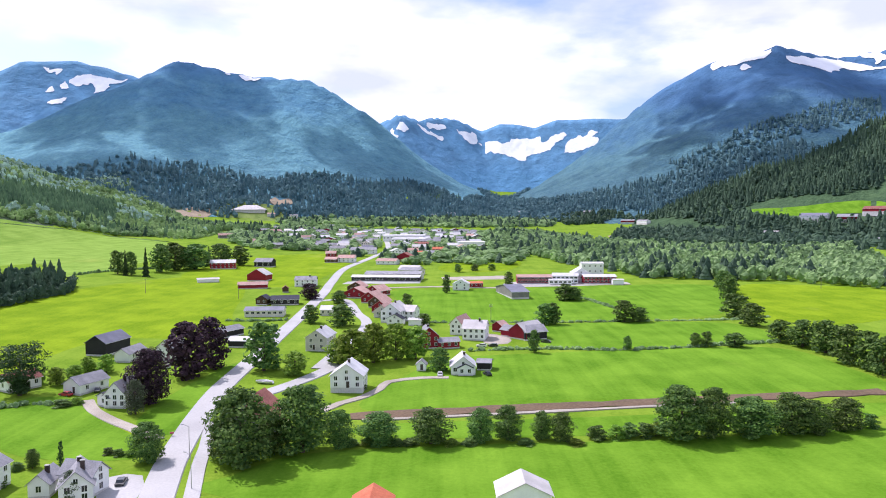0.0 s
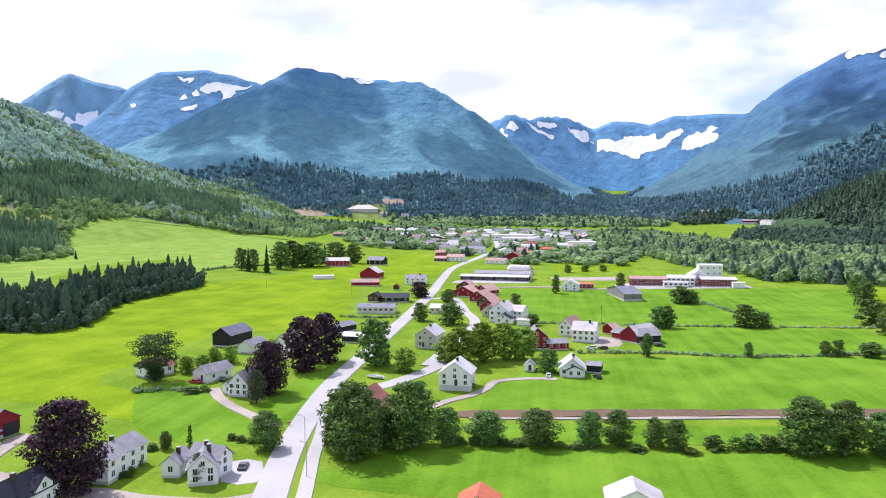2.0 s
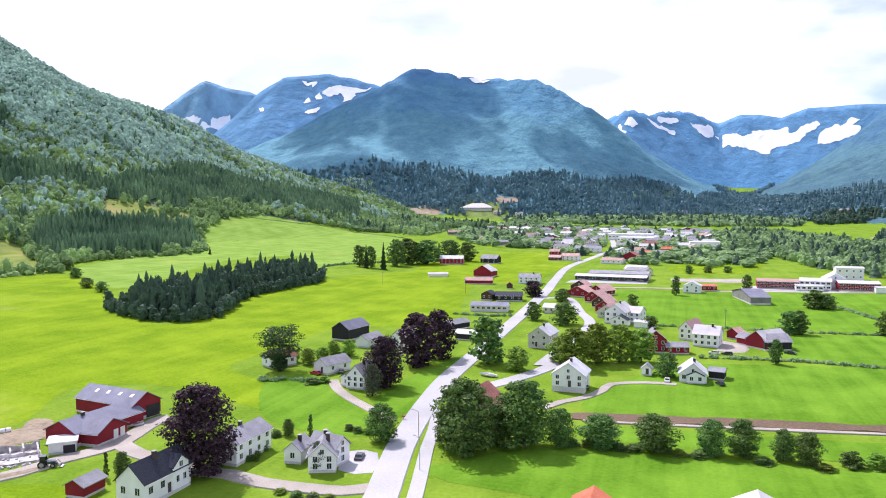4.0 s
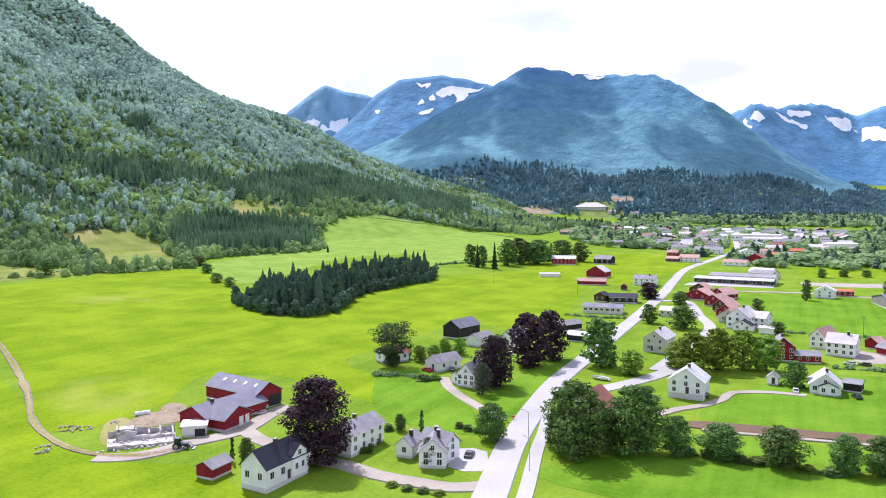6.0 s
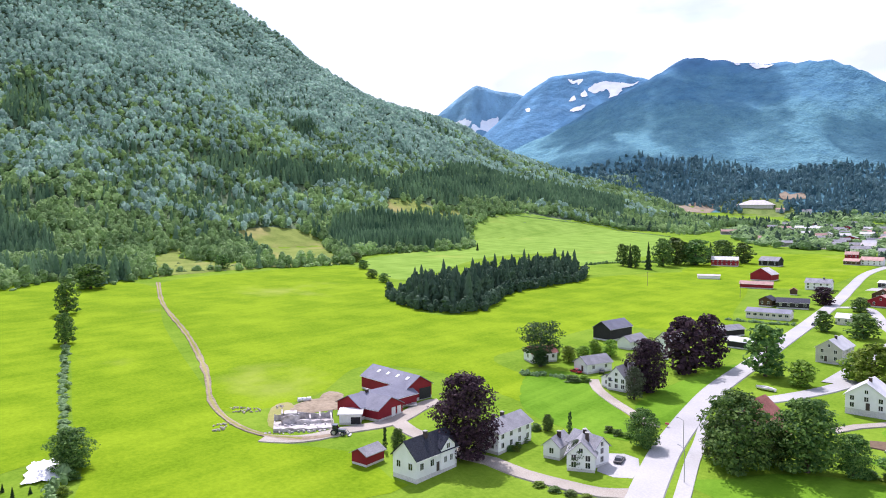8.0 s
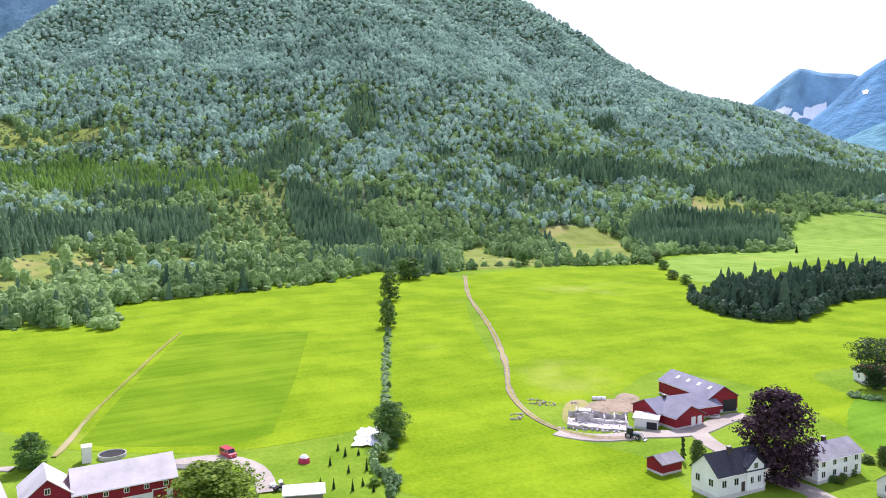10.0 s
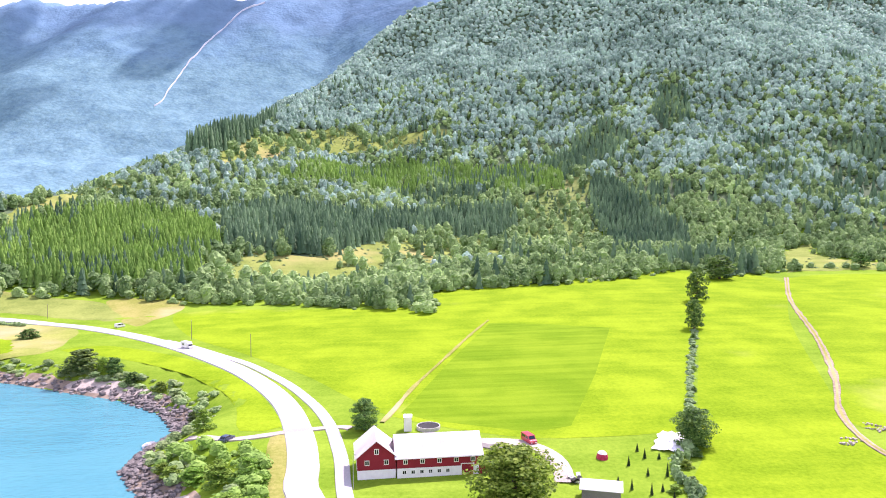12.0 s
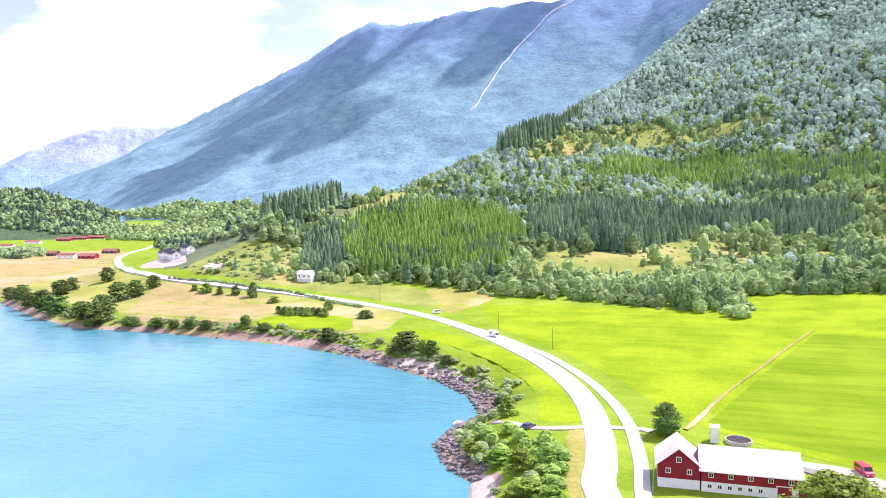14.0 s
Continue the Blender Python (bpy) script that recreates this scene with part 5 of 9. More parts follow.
building("house", -27.5, 362.0, -14.6, 10.5, 15.0, 5.4, 3.9, M_WHITE, M_WHITEROOF, False, "tall white gabled house with bright roof", front=3, side=4, floors=2, chimneys=((0.5, 7.0),), win=(1.2, 1.3))
building("house", -19.5, 367.5, -14.6, 8.0, 11.0, 4.6, 2.6, M_WHITE, M_WHITEROOF, True, "white wing beside the gabled house", front=3, side=2, floors=2)
building("porch", -25.0, 357.0, -14.6, 8.5, 4.6, 2.5, 2.2, M_WHITE, M_DARKTILE, False, "white gabled porch with dark roof edge", "porch", front=2)
building("garage", -14.6, 353.0, -14.6, 6.5, 6.0, 2.4, 0.6, M_WHITE, M_LIGHTROOF, True, "small white garage beside the house", "shed")
for hx, hy, ht, hl, hd, hm in ((-58.5, 460, -13, 14, 13, M_RED), (-61.5, 492, -8, 12, 12, M_BROWN), (-47.5, 470, -30, 11, 13, M_RED), (-46.5, 436, -16, 10, 14, M_RED),
                               (-40.5, 416, -20, 9, 13, M_BROWN), (-36.0, 396, -12, 9.5, 12, M_RED), (-33.5, 380, -12, 9, 10, M_CREAM)):
    building("house", hx, hy, ht, hl, hd, 2.9, 3.3, hm, M_PINKROOF, False, "low row house with wide pinkish tile roof", front=2, side=2, over=0.7, group="row houses")
building("house", -98.1, 382.7, 3.7, 20.9, 10.3, 2.8, 1.5, M_CREAM, M_BLUEROOF, True, "long grey-white bungalow with slate-blue roof", front=7, side=2, win=(1.6, 1.1))
building("house", -96.4, 427.1, 11.4, 16.4, 10.3, 2.8, 2.0, M_BLACK, M_DARKTILE, True, "dark bungalow with dark roof", front=4, side=2)
building("house", -110.8, 426.9, -3.1, 7.0, 9.2, 3.2, 2.0, M_BROWN, M_DARKTILE, False, "brown house with dark roof", front=2)
building("shed", -110.4, 490.7, 11.4, 4.2, 4.6, 2.4, 1.5, M_BROWN, M_REDROOF, False, "small brown shed in a garden", "shed")
building("house", -65.0, 386.9, -3.2, 6.1, 8.0, 2.8, 1.8, M_CREAM, M_LIGHTROOF, True, "small cream house with pale roof", front=2)
building("house", -103.3, 524.6, -0.3, 15.6, 9.2, 4.2, 2.6, M_WHITE, M_SLATE, True, "white house with grey roof", front=4, side=2, floors=2, chimneys=((3.0, 4.0),))
building("barn", -148.9, 559.8, -7.6, 15.6, 13.8, 4.2, 4.6, M_RED, M_WHITEROOF, False, "red gabled barn with bright roof", "barn")
building("shed", -138.8, 511.0, 9.5, 20.8, 6.9, 2.4, 1.8, M_RED, M_PINKROOF, True, "low red shed with pinkish roof", "shed")
building("house", -174.1, 678.3, -8.9, 17.3, 11.5, 4.4, 3.3, M_BLACK, M_SLATE, True, "dark house with grey roof", front=3, floors=2)
building("house", -204.0, 650.7, 11.5, 22.5, 10.3, 5.0, 2.6, M_RED, M_LIGHTROOF, True, "long red house with pale roof", front=6, side=2, floors=2)
building("shed", -182.5, 545.8, 22.1, 16.0, 6.9, 1.8, 0.9, M_PLASTIC, M_WHITEROOF, True, "long low white shelter in the meadow", "shed")
building("hall", -46.0, 557.0, -8.0, 55.0, 9.0, 2.9, 1.3, M_BLACK, M_LIGHTROOF, True, "long low building with a dark glazed front", "building", front=6, win=(5.0, 1.7))
building("hall", -41.0, 568.5, -8.0, 46.0, 15.0, 4.4, 1.6, M_CREAM, M_SLATE, True, "long rear block with dark grey roof", "building", side=2)
building("house", -102.3, 739.7, -5.3, 18.0, 10.3, 4.2, 2.9, M_WHITE, M_PINKROOF, True, "white house with red roof by the road", front=4, floors=2)
building("house", -118.0, 736.8, -9.2, 13.0, 10.3, 3.0, 2.2, M_BROWN, M_PINKROOF, True, "brown house with red roof", front=3)
building("barn", -42.2, 748.2, -13.2, 15.5, 13.8, 5.0, 4.0, M_RED, M_REDROOF, False, "dark red barn in the village", "barn")
building("house", -58.4, 715.9, -17.0, 21.8, 11.5, 3.0, 2.2, M_WHITE, M_PINKROOF, True, "white house with faded roof", front=4)
building("house", -97.5, 856.7, -2.7, 31.2, 11.5, 4.5, 2.9, M_WHITE, M_SLATE, True, "white village house with slate roof", front=5, floors=2)
building("house", -133.0, 880.9, -3.4, 18.9, 10.3, 4.5, 2.9, M_WHITE, M_SLATE, True, "white village house with grey roof", front=3, floors=2)
building("house", -31.7, 627.5, -20.8, 18.6, 13.8, 3.0, 2.9, M_WHITE, M_WHITEROOF, True, "white village house with bright roof", front=4)
building("hall", -52.8, 1052.1, -15.4, 52.6, 34.5, 6.0, 1.3, M_WHITE, M_LIGHTROOF, True, "long white industrial hall in the village", "building", front=10, win=(2.5, 1.5))
building("hall", -117.1, 1028.9, -8.4, 23.5, 23.0, 5.0, 1.7, M_CREAM, M_SLATE, True, "cream village hall with grey roof", "building", front=4)
building("house", 12.2, 497.8, -7.7, 11.2, 9.2, 4.2, 2.9, M_WHITE, M_LIGHTROOF, False, "white house with pale roof by the fields", front=2, side=3, floors=2)
building("shed", 24.0, 512.3, 7.2, 9.8, 9.2, 2.8, 0.9, M_RED, M_ORANGEROOF, True, "low shed with orange roof", "shed", front=3)
building("barn", 40.3, 469.3, -79.3, 39.4, 11.5, 3.4, 3.1, M_GREYWOOD, M_BLUEROOF, False, "grey weathered barn at the field edge", "barn")
building("school", 69.5, 534.4, -2.6, 26.4, 16.1, 4.6, 1.3, M_RED, M_PINKROOF, True, "red and white school wing", "school", front=10, floors=2, win=(2.0, 1.2))
building("school", 92.4, 533.6, -11.1, 19.3, 18.4, 5.4, 1.5, M_WHITE, M_LIGHTROOF, True, "white school wing with pale roof", "school", front=6, floors=2, win=(2.0, 1.2))
building("school", 119.2, 533.6, -1.6, 24.5, 16.1, 4.6, 1.3, M_RED, M_LIGHTROOF, True, "red school wing with pale roof", "school", front=8, floors=2, win=(2.0, 1.2))
building("school", 88.0, 527.5, -3.0, 17.0, 7.0, 3.0, 0.7, M_WHITE, M_LIGHTROOF, True, "low white school front with windows", "school", front=5, win=(2.0, 1.3))
building("school", 107.0, 545.0, -6.0, 14.0, 22.0, 5.6, 4.2, M_WHITE, M_LIGHTROOF, False, "white gabled school hall", "school", front=3, side=4)
building("school", 131.0, 526.0, -3.0, 8.0, 7.0, 3.2, 0.5, M_WHITE, M_WHITEROOF, True, "small white flat school annex", "school")
building("school", 128.0, 602.4, -3.4, 18.5, 16.1, 9.0, 0.9, M_WHITE, M_LIGHTROOF, True, "tall white school gymnasium block", "school", front=4, floors=2)
building("hall", 38.0, 940.0, 1.7, 35.4, 23.0, 8.0, 0.7, M_WHITE, M_LIGHTROOF, True, "white boxy hall beyond the village", "building", front=4, win=(2.5, 1.2))
building("house", -24.5, 822.1, -14.0, 22.5, 11.5, 3.0, 2.2, M_BROWN, M_ORANGEROOF, True, "low house with orange roof", front=4)
building("house", -30.1, 611.5, -29.8, 19.3, 11.5, 3.4, 2.2, M_CREAM, M_SLATE, True, "cream house beside the hall", front=4)
building("house", -321.3, 1792.5, 18.6, 17.2, 9.2, 4.0, 2.6, M_WHITE, M_SLATE, True, "distant white village house", front=3, group="village houses")
building("house", -201.6, 1203.2, 19.8, 13.5, 9.2, 4.0, 2.6, M_WHITE, M_SLATE, True, "distant white village house", front=3, group="village houses")
building("house", -178.6, 1244.5, 18.3, 12.0, 9.2, 4.0, 2.6, M_CREAM, M_PINKROOF, True, "distant cream village house", front=3, group="village houses")
building("house", -107.3, 1079.3, 4.5, 13.8, 9.2, 4.0, 2.6, M_WHITE, M_SLATE, True, "distant white village house", front=3, group="village houses")
building("house", -109.8, 1256.7, 2.4, 14.1, 9.2, 4.0, 2.6, M_WHITE, M_LIGHTROOF, True, "distant white village house", front=3, group="village houses")
building("house", -63.0, 933.6, -1.5, 13.5, 9.2, 4.0, 2.6, M_CREAM, M_SLATE, True, "distant cream village house", front=3, group="village houses")
building("house", -37.1, 855.7, -5.2, 12.5, 9.2, 4.0, 2.6, M_WHITE, M_PINKROOF, True, "distant white village house", front=3, group="village houses")
building("house", -15.7, 812.1, -3.5, 10.5, 9.2, 4.0, 2.6, M_WHITE, M_SLATE, True, "distant white village house", front=3, group="village houses")
building("house", 12.2, 952.4, -1.3, 13.8, 9.2, 4.0, 2.6, M_WHITE, M_LIGHTROOF, True, "distant white village house", front=3, group="village houses")
building("house", 26.0, 1044.4, -5.6, 13.4, 9.2, 4.0, 2.6, M_CREAM, M_SLATE, True, "distant cream village house", front=3, group="village houses")
building("house", 40.7, 993.9, -5.7, 31.9, 9.2, 4.0, 2.6, M_WHITE, M_LIGHTROOF, True, "distant white village house", front=3, group="village houses")
building("house", -102.9, 1367.7, -0.3, 21.9, 9.2, 4.0, 2.6, M_WHITE, M_BLUEROOF, True, "distant white village house", front=3, group="village houses")
building("house", -142.4, 1325.9, 8.2, 14.8, 9.2, 4.0, 2.6, M_WHITE, M_SLATE, True, "distant white village house", front=3, group="village houses")
building("house", -206.8, 1056.4, 18.9, 13.4, 9.2, 4.0, 2.6, M_CREAM, M_SLATE, True, "distant cream village house", front=3, group="village houses")
building("house", -256.8, 1213.1, 25.0, 13.7, 9.2, 4.0, 2.6, M_WHITE, M_SLATE, True, "distant white village house", front=3, group="village houses")
building("house", -323.8, 1286.4, 24.6, 16.3, 9.2, 4.0, 2.6, M_BROWN, M_SLATE, True, "distant brown village house", front=3, group="village houses")
building("house", -266.5, 1009.7, 21.8, 11.1, 9.2, 4.0, 2.6, M_CREAM, M_PINKROOF, True, "distant cream village house", front=3, group="village houses")
building("house", -224.6, 1711.1, 32.7, 15.0, 9.2, 4.0, 2.6, M_WHITE, M_SLATE, True, "distant white village house", front=3, group="village houses")
building("house", -167.3, 1685.8, 16.2, 16.4, 9.2, 4.0, 2.6, M_WHITE, M_SLATE, True, "distant white village house", front=3, group="village houses")
building("house", -117.5, 1750.5, 7.9, 16.8, 9.2, 4.0, 2.6, M_CREAM, M_SLATE, True, "distant cream village house", front=3, group="village houses")
building("house", -59.5, 1695.5, -5.9, 16.5, 9.2, 4.0, 2.6, M_WHITE, M_PINKROOF, True, "distant white village house", front=3, group="village houses")
building("house", 64.4, 1738.6, -2.2, 16.7, 9.2, 4.0, 2.6, M_WHITE, M_SLATE, True, "distant white village house", front=3, group="village houses")
building("house", 123.4, 1785.8, -9.5, 17.2, 9.2, 4.0, 2.6, M_CREAM, M_SLATE, True, "distant cream village house", front=3, group="village houses")
building("house", -128.9, 806.4, 2.8, 11.6, 9.2, 4.0, 2.6, M_RED, M_PINKROOF, True, "distant red village house", front=3, group="village houses")
building("house", -166.6, 947.8, 15.7, 10.5, 9.2, 4.0, 2.6, M_WHITE, M_SLATE, True, "distant white village house", front=3, group="village houses")
building("house", -233.9, 1505.3, 25.5, 17.4, 9.2, 4.0, 2.6, M_WHITE, M_SLATE, True, "distant white village house", front=3, group="village houses")
building("house", -172.9, 1357.2, 18.7, 15.4, 9.2, 4.0, 2.6, M_CREAM, M_SLATE, True, "distant cream village house", front=3, group="village houses")
building("house", -141.9, 1046.9, 11.1, 16.7, 9.2, 4.0, 2.6, M_WHITE, M_BLUEROOF, True, "distant white village house", front=3, group="village houses")
building("house", -133.6, 1156.9, 5.8, 20.3, 9.2, 4.0, 2.6, M_WHITE, M_SLATE, True, "distant white village house", front=3, group="village houses")
building("house", -148.2, 951.9, 8.8, 12.1, 9.2, 4.0, 2.6, M_CREAM, M_SLATE, True, "distant cream village house", front=3, group="village houses")
building("house", -78.0, 1158.6, -0.2, 37.2, 9.2, 4.0, 2.6, M_WHITE, M_LIGHTROOF, True, "distant white village house", front=3, group="village houses")
building("house", -55.3, 1077.3, -2.7, 39.0, 9.2, 4.0, 2.6, M_WHITE, M_LIGHTROOF, True, "distant white village house", front=3, group="village houses")
building("house", -30.5, 975.4, -1.0, 20.4, 9.2, 4.0, 2.6, M_RED, M_REDROOF, True, "distant red village house", front=3, group="village houses")
building("house", -11.7, 1047.6, -3.9, 15.2, 9.2, 4.0, 2.6, M_WHITE, M_SLATE, True, "distant white village house", front=3, group="village houses")
building("house", 5.6, 1140.8, -1.1, 20.1, 9.2, 4.0, 2.6, M_WHITE, M_LIGHTROOF, True, "distant white village house", front=3, group="village houses")
building("house", -6.3, 872.1, -2.6, 14.0, 9.2, 4.0, 2.6, M_BROWN, M_ORANGEROOF, True, "distant brown village house", front=3, group="village houses")
building("house", -284.2, 1454.0, 30.8, 19.4, 9.2, 4.0, 2.6, M_CREAM, M_SLATE, True, "distant cream village house", front=3, group="village houses")
building("house", -220.1, 932.5, 17.4, 16.1, 9.2, 4.0, 2.6, M_GREYWOOD, M_SLATE, True, "distant grey village house", front=3, group="village houses")
building("house", -341.4, 1108.6, 26.7, 22.4, 9.2, 4.0, 2.6, M_GREYWOOD, M_PINKROOF, True, "distant grey village house", front=3, group="village houses")
building("house", -97.4, 904.9, -0.0, 14.5, 9.2, 4.0, 2.6, M_WHITE, M_BLUEROOF, True, "distant white village house", front=3, group="village houses")
rng = np.random.default_rng(611)
town = [(a, b_) for a in range(-330, 70, 27) for b_ in range(830, 1400, 38)]
for a, b_ in town:
    a, b_ = a + rng.uniform(-9, 9), b_ + rng.uniform(-12, 12)
    style, big = rng.integers(0, 10), rng.uniform(11, 19)
    open_field = (-2 - 30 < a < 90 and b_ < 870) or (a < -90 and b_ < 880) or a < -150 - (b_ - 900) * 0.42
    if open_field or abs(a - np.interp(b_, [816, 957, 1308, 1690], [-81, -75, -104, -98])) < 17 or any(math.hypot(a - hx, b_ - hy) < 24 for hx, hy, hr in HOMES):
        continue
    building("house", a, b_, rng.uniform(-12, 22), big, 9.5, 4.6, 2.8, (M_WHITE, M_WHITE, M_WHITE, M_WHITE, M_WHITE, M_CREAM, M_CREAM, M_BROWN, M_RED, M_GREYWOOD)[style],
             (M_LIGHTROOF, M_SLATE, M_LIGHTROOF, M_WHITEROOF, M_PINKROOF, M_SLATE, M_LIGHTROOF, M_SLATE, M_SLATE, M_LIGHTROOF)[style], bool(rng.integers(0, 3)),
             ("white", "white", "white", "white", "white", "cream", "cream", "brown", "red", "grey")[style] + " village house among garden trees", front=4, floors=2, win=(1.3, 1.3), group="village houses")
building("hall", -62.0, 1106.0, -6.0, 66.0, 22.0, 8.0, 1.4, M_WHITE, M_LIGHTROOF, True, "long white industrial hall at the end of the village", "building", front=12, win=(2.5, 1.5))
building("house", 220.4, 2019.2, -61.3, 28.1, 9.2, 4.0, 2.6, M_WHITE, M_SLATE, True, "distant white village house", front=3, group="village houses")
building("house", -29.2, 1951.4, 33.7, 22.3, 9.2, 4.0, 2.6, M_WHITE, M_LIGHTROOF, True, "distant white village house", front=3, group="village houses")
building("house", 26.3, 2015.3, 41.2, 26.0, 9.2, 4.0, 2.6, M_WHITE, M_LIGHTROOF, True, "distant white village house", front=3, group="village houses")
building("house", -433.2, 1780.3, 12.0, 19.4, 9.2, 4.0, 2.6, M_CREAM, M_PINKROOF, True, "distant cream village house", front=3, group="village houses")
building("house", -377.1, 1784.8, 15.0, 19.6, 9.2, 4.0, 2.6, M_CREAM, M_SLATE, True, "distant cream village house", front=3, group="village houses")
building("house", -298.8, 1665.9, 31.4, 19.7, 9.2, 4.0, 2.6, M_WHITE, M_SLATE, True, "distant white village house", front=3, group="village houses")
building("house", 371.2, 1808.1, -47.1, 31.4, 9.2, 4.0, 2.6, M_WHITE, M_SLATE, True, "distant white village house", front=3, group="village houses")
building("house", 433.3, 1657.5, -38.0, 33.6, 9.2, 4.0, 2.6, M_RED, M_SLATE, True, "distant red village house", front=3, group="village houses")
building("house", 436.3, 1550.5, -84.6, 59.9, 9.2, 4.0, 2.6, M_WHITE, M_SLATE, True, "distant white village house", front=3, group="village houses")
building("barn", 634.2, 1209.7, -48.2, 44.5, 18.4, 5.0, 4.4, M_WHITE, M_BLUEROOF, True, "large white barn with blue-grey roof", "barn", front=5)
building("barn", 674.0, 1177.1, -40.6, 29.9, 13.8, 4.5, 4.4, M_RED, M_SLATE, True, "red barn on the far slope", "barn")
building("barn", 716.8, 1174.3, -62.4, 38.7, 13.8, 4.5, 4.4, M_RED, M_REDROOF, True, "red farmhouse on the far slope", "barn")
building("house", 652.0, 1044.4, -6.0, 9.7, 9.2, 3.0, 2.2, M_BROWN, M_LIGHTROOF, True, "small brown house on the slope", front=2)
building("hall", 556.4, 1189.1, -27.1, 27.9, 11.5, 3.0, 1.1, M_WHITE, M_WHITEROOF, True, "white tent-like store at the gravel pit", "building")
building("barn", -149.7, -7.6, 95.9, 8.3, 10.3, 2.9, 3.4, M_RED, M_WHITEROOF, False, "gabled end of a long red barn", "barn", front=2, plinth=1.9, over=0.5, base=M_PLASTIC, win=(0.8, 0.9))
building("barn", -150.5, 6.0, 94.8, 18.5, 10.3, 2.5, 3.3, M_RED, M_WHITEROOF, True, "long red barn with bright sheet roof", "barn", front=5, plinth=1.9, over=0.5, base=M_PLASTIC, win=(0.8, 0.8), framed=((6.2, 2.6), (10.0, 2.6)), low=6)
for hx, hy, ht, hl in ((-434, -403, 60, 11), (-441, -413, 66, 9), (-449, -420, 58, 12), (-447, -401, 72, 10), (-456, -434, 62, 9)):
    building("house", hx, hy, ht, hl, 7.0, 2.8, 2.3, M_WHITE, M_DARKTILE, True, "small white house with dark roof at the bend", front=3, side=1, group="houses at the bend")
patch("bank", [(-411, -353), (-423, -352), (-421, -340), (-414, -335), (-404, -340)], M_SAND, "pale heap of gravel above the road", 0.6, "gravel", 3.0)
building("house", -410.4, -265.1, 95.1, 10.5, 8.0, 3.6, 2.2, M_WHITE, M_WHITEROOF, True, "small white house above the shore road", front=3, chimneys=((-1.0, 4.0),))
building("house", -952.4, -1134.7, 107.0, 28.1, 9.2, 3.4, 2.6, M_RED, M_REDROOF, True, "red farmhouse under the knoll", front=3, group="farmhouses")
building("house", -1003.2, -1156.8, 104.2, 35.3, 9.2, 3.4, 2.6, M_RED, M_REDROOF, True, "red farmhouse under the knoll", front=3, group="farmhouses")
building("house", -1046.1, -1157.5, 104.5, 36.1, 9.2, 3.4, 2.6, M_RED, M_REDROOF, True, "red farmhouse under the knoll", front=3, group="farmhouses")
building("house", -614.8, -729.6, 106.0, 21.4, 9.2, 3.4, 2.6, M_WHITE, M_REDROOF, True, "white farmhouse under the knoll", front=3, group="farmhouses")
building("house", -615.5, -697.4, 104.5, 21.5, 9.2, 3.4, 2.6, M_RED, M_REDROOF, True, "red farmhouse under the knoll", front=3, group="farmhouses")
building("house", -699.9, -751.9, 105.9, 20.2, 9.2, 3.4, 2.6, M_BROWN, M_REDROOF, True, "brown farmhouse under the knoll", front=3, group="farmhouses")
building("house", -860.5, -1098.9, 107.4, 26.0, 9.2, 3.4, 2.6, M_WHITE, M_REDROOF, True, "white farmhouse under the knoll", front=3, group="farmhouses")
building("house", -642.1, -786.9, 107.4, 12.7, 9.2, 3.4, 2.6, M_BROWN, M_REDROOF, True, "brown farmhouse under the knoll", front=3, group="farmhouses")
building("house", -754.1, -1020.4, 106.9, 23.5, 9.2, 3.4, 2.6, M_WHITE, M_REDROOF, True, "white farmhouse under the knoll", front=3, group="farmhouses")
building("shed", -14.3, 133.2, 0, 8.0, 7.0, 0.6, 2.4, M_WHITE, M_ORANGEROOF, False, "white garage with orange tile roof", over=0.4)
building("house", 15.2, 130.1, 0, 10, 7.0, 4.5, 2.4, M_WHITE, M_WHITEROOF, False, "white house with bright roof ridge", over=0.4)


hall = root("sports_hall", -494, 1796, 8, None, "large white hipped sports hall at the mountain foot", "building")
part("wall", cuboid(-40, 0, -4, 40, 44, 9.0), M_PALE, hall)
part("roof", ([(-43, -2, 8.4), (43, -2, 8.4), (43, 46, 8.4), (-43, 46, 8.4), (-43, -2, 9.2), (43, -2, 9.2), (43, 46, 9.2), (-43, 46, 9.2), (-14, 22, 21.0), (18, 22, 21.0)],
              [(3, 2, 1, 0), (0, 1, 5, 4), (1, 2, 6, 5), (2, 3, 7, 6), (3, 0, 4, 7), (4, 5, 9, 8), (5, 6, 9), (6, 7, 8, 9), (7, 4, 8)]), M_WHITEROOF, hall)


# Vehicles, small farm things, poles and stones.
def paint(name, colour):
    m, n, l, b = nodes_of(name)
    c = mixed(n, l, 0.12, colour, ramp(n, l, speckle(n, l, 2.0, 5, own=True), ((0.3, (0.2, 0.18, 0.15)), (0.7, colour))))
    l.new(c, b.inputs["Base Color"])
    b.inputs["Roughness"].default_value, b.inputs["Coat Weight"].default_value = 0.3, 0.6
    return m


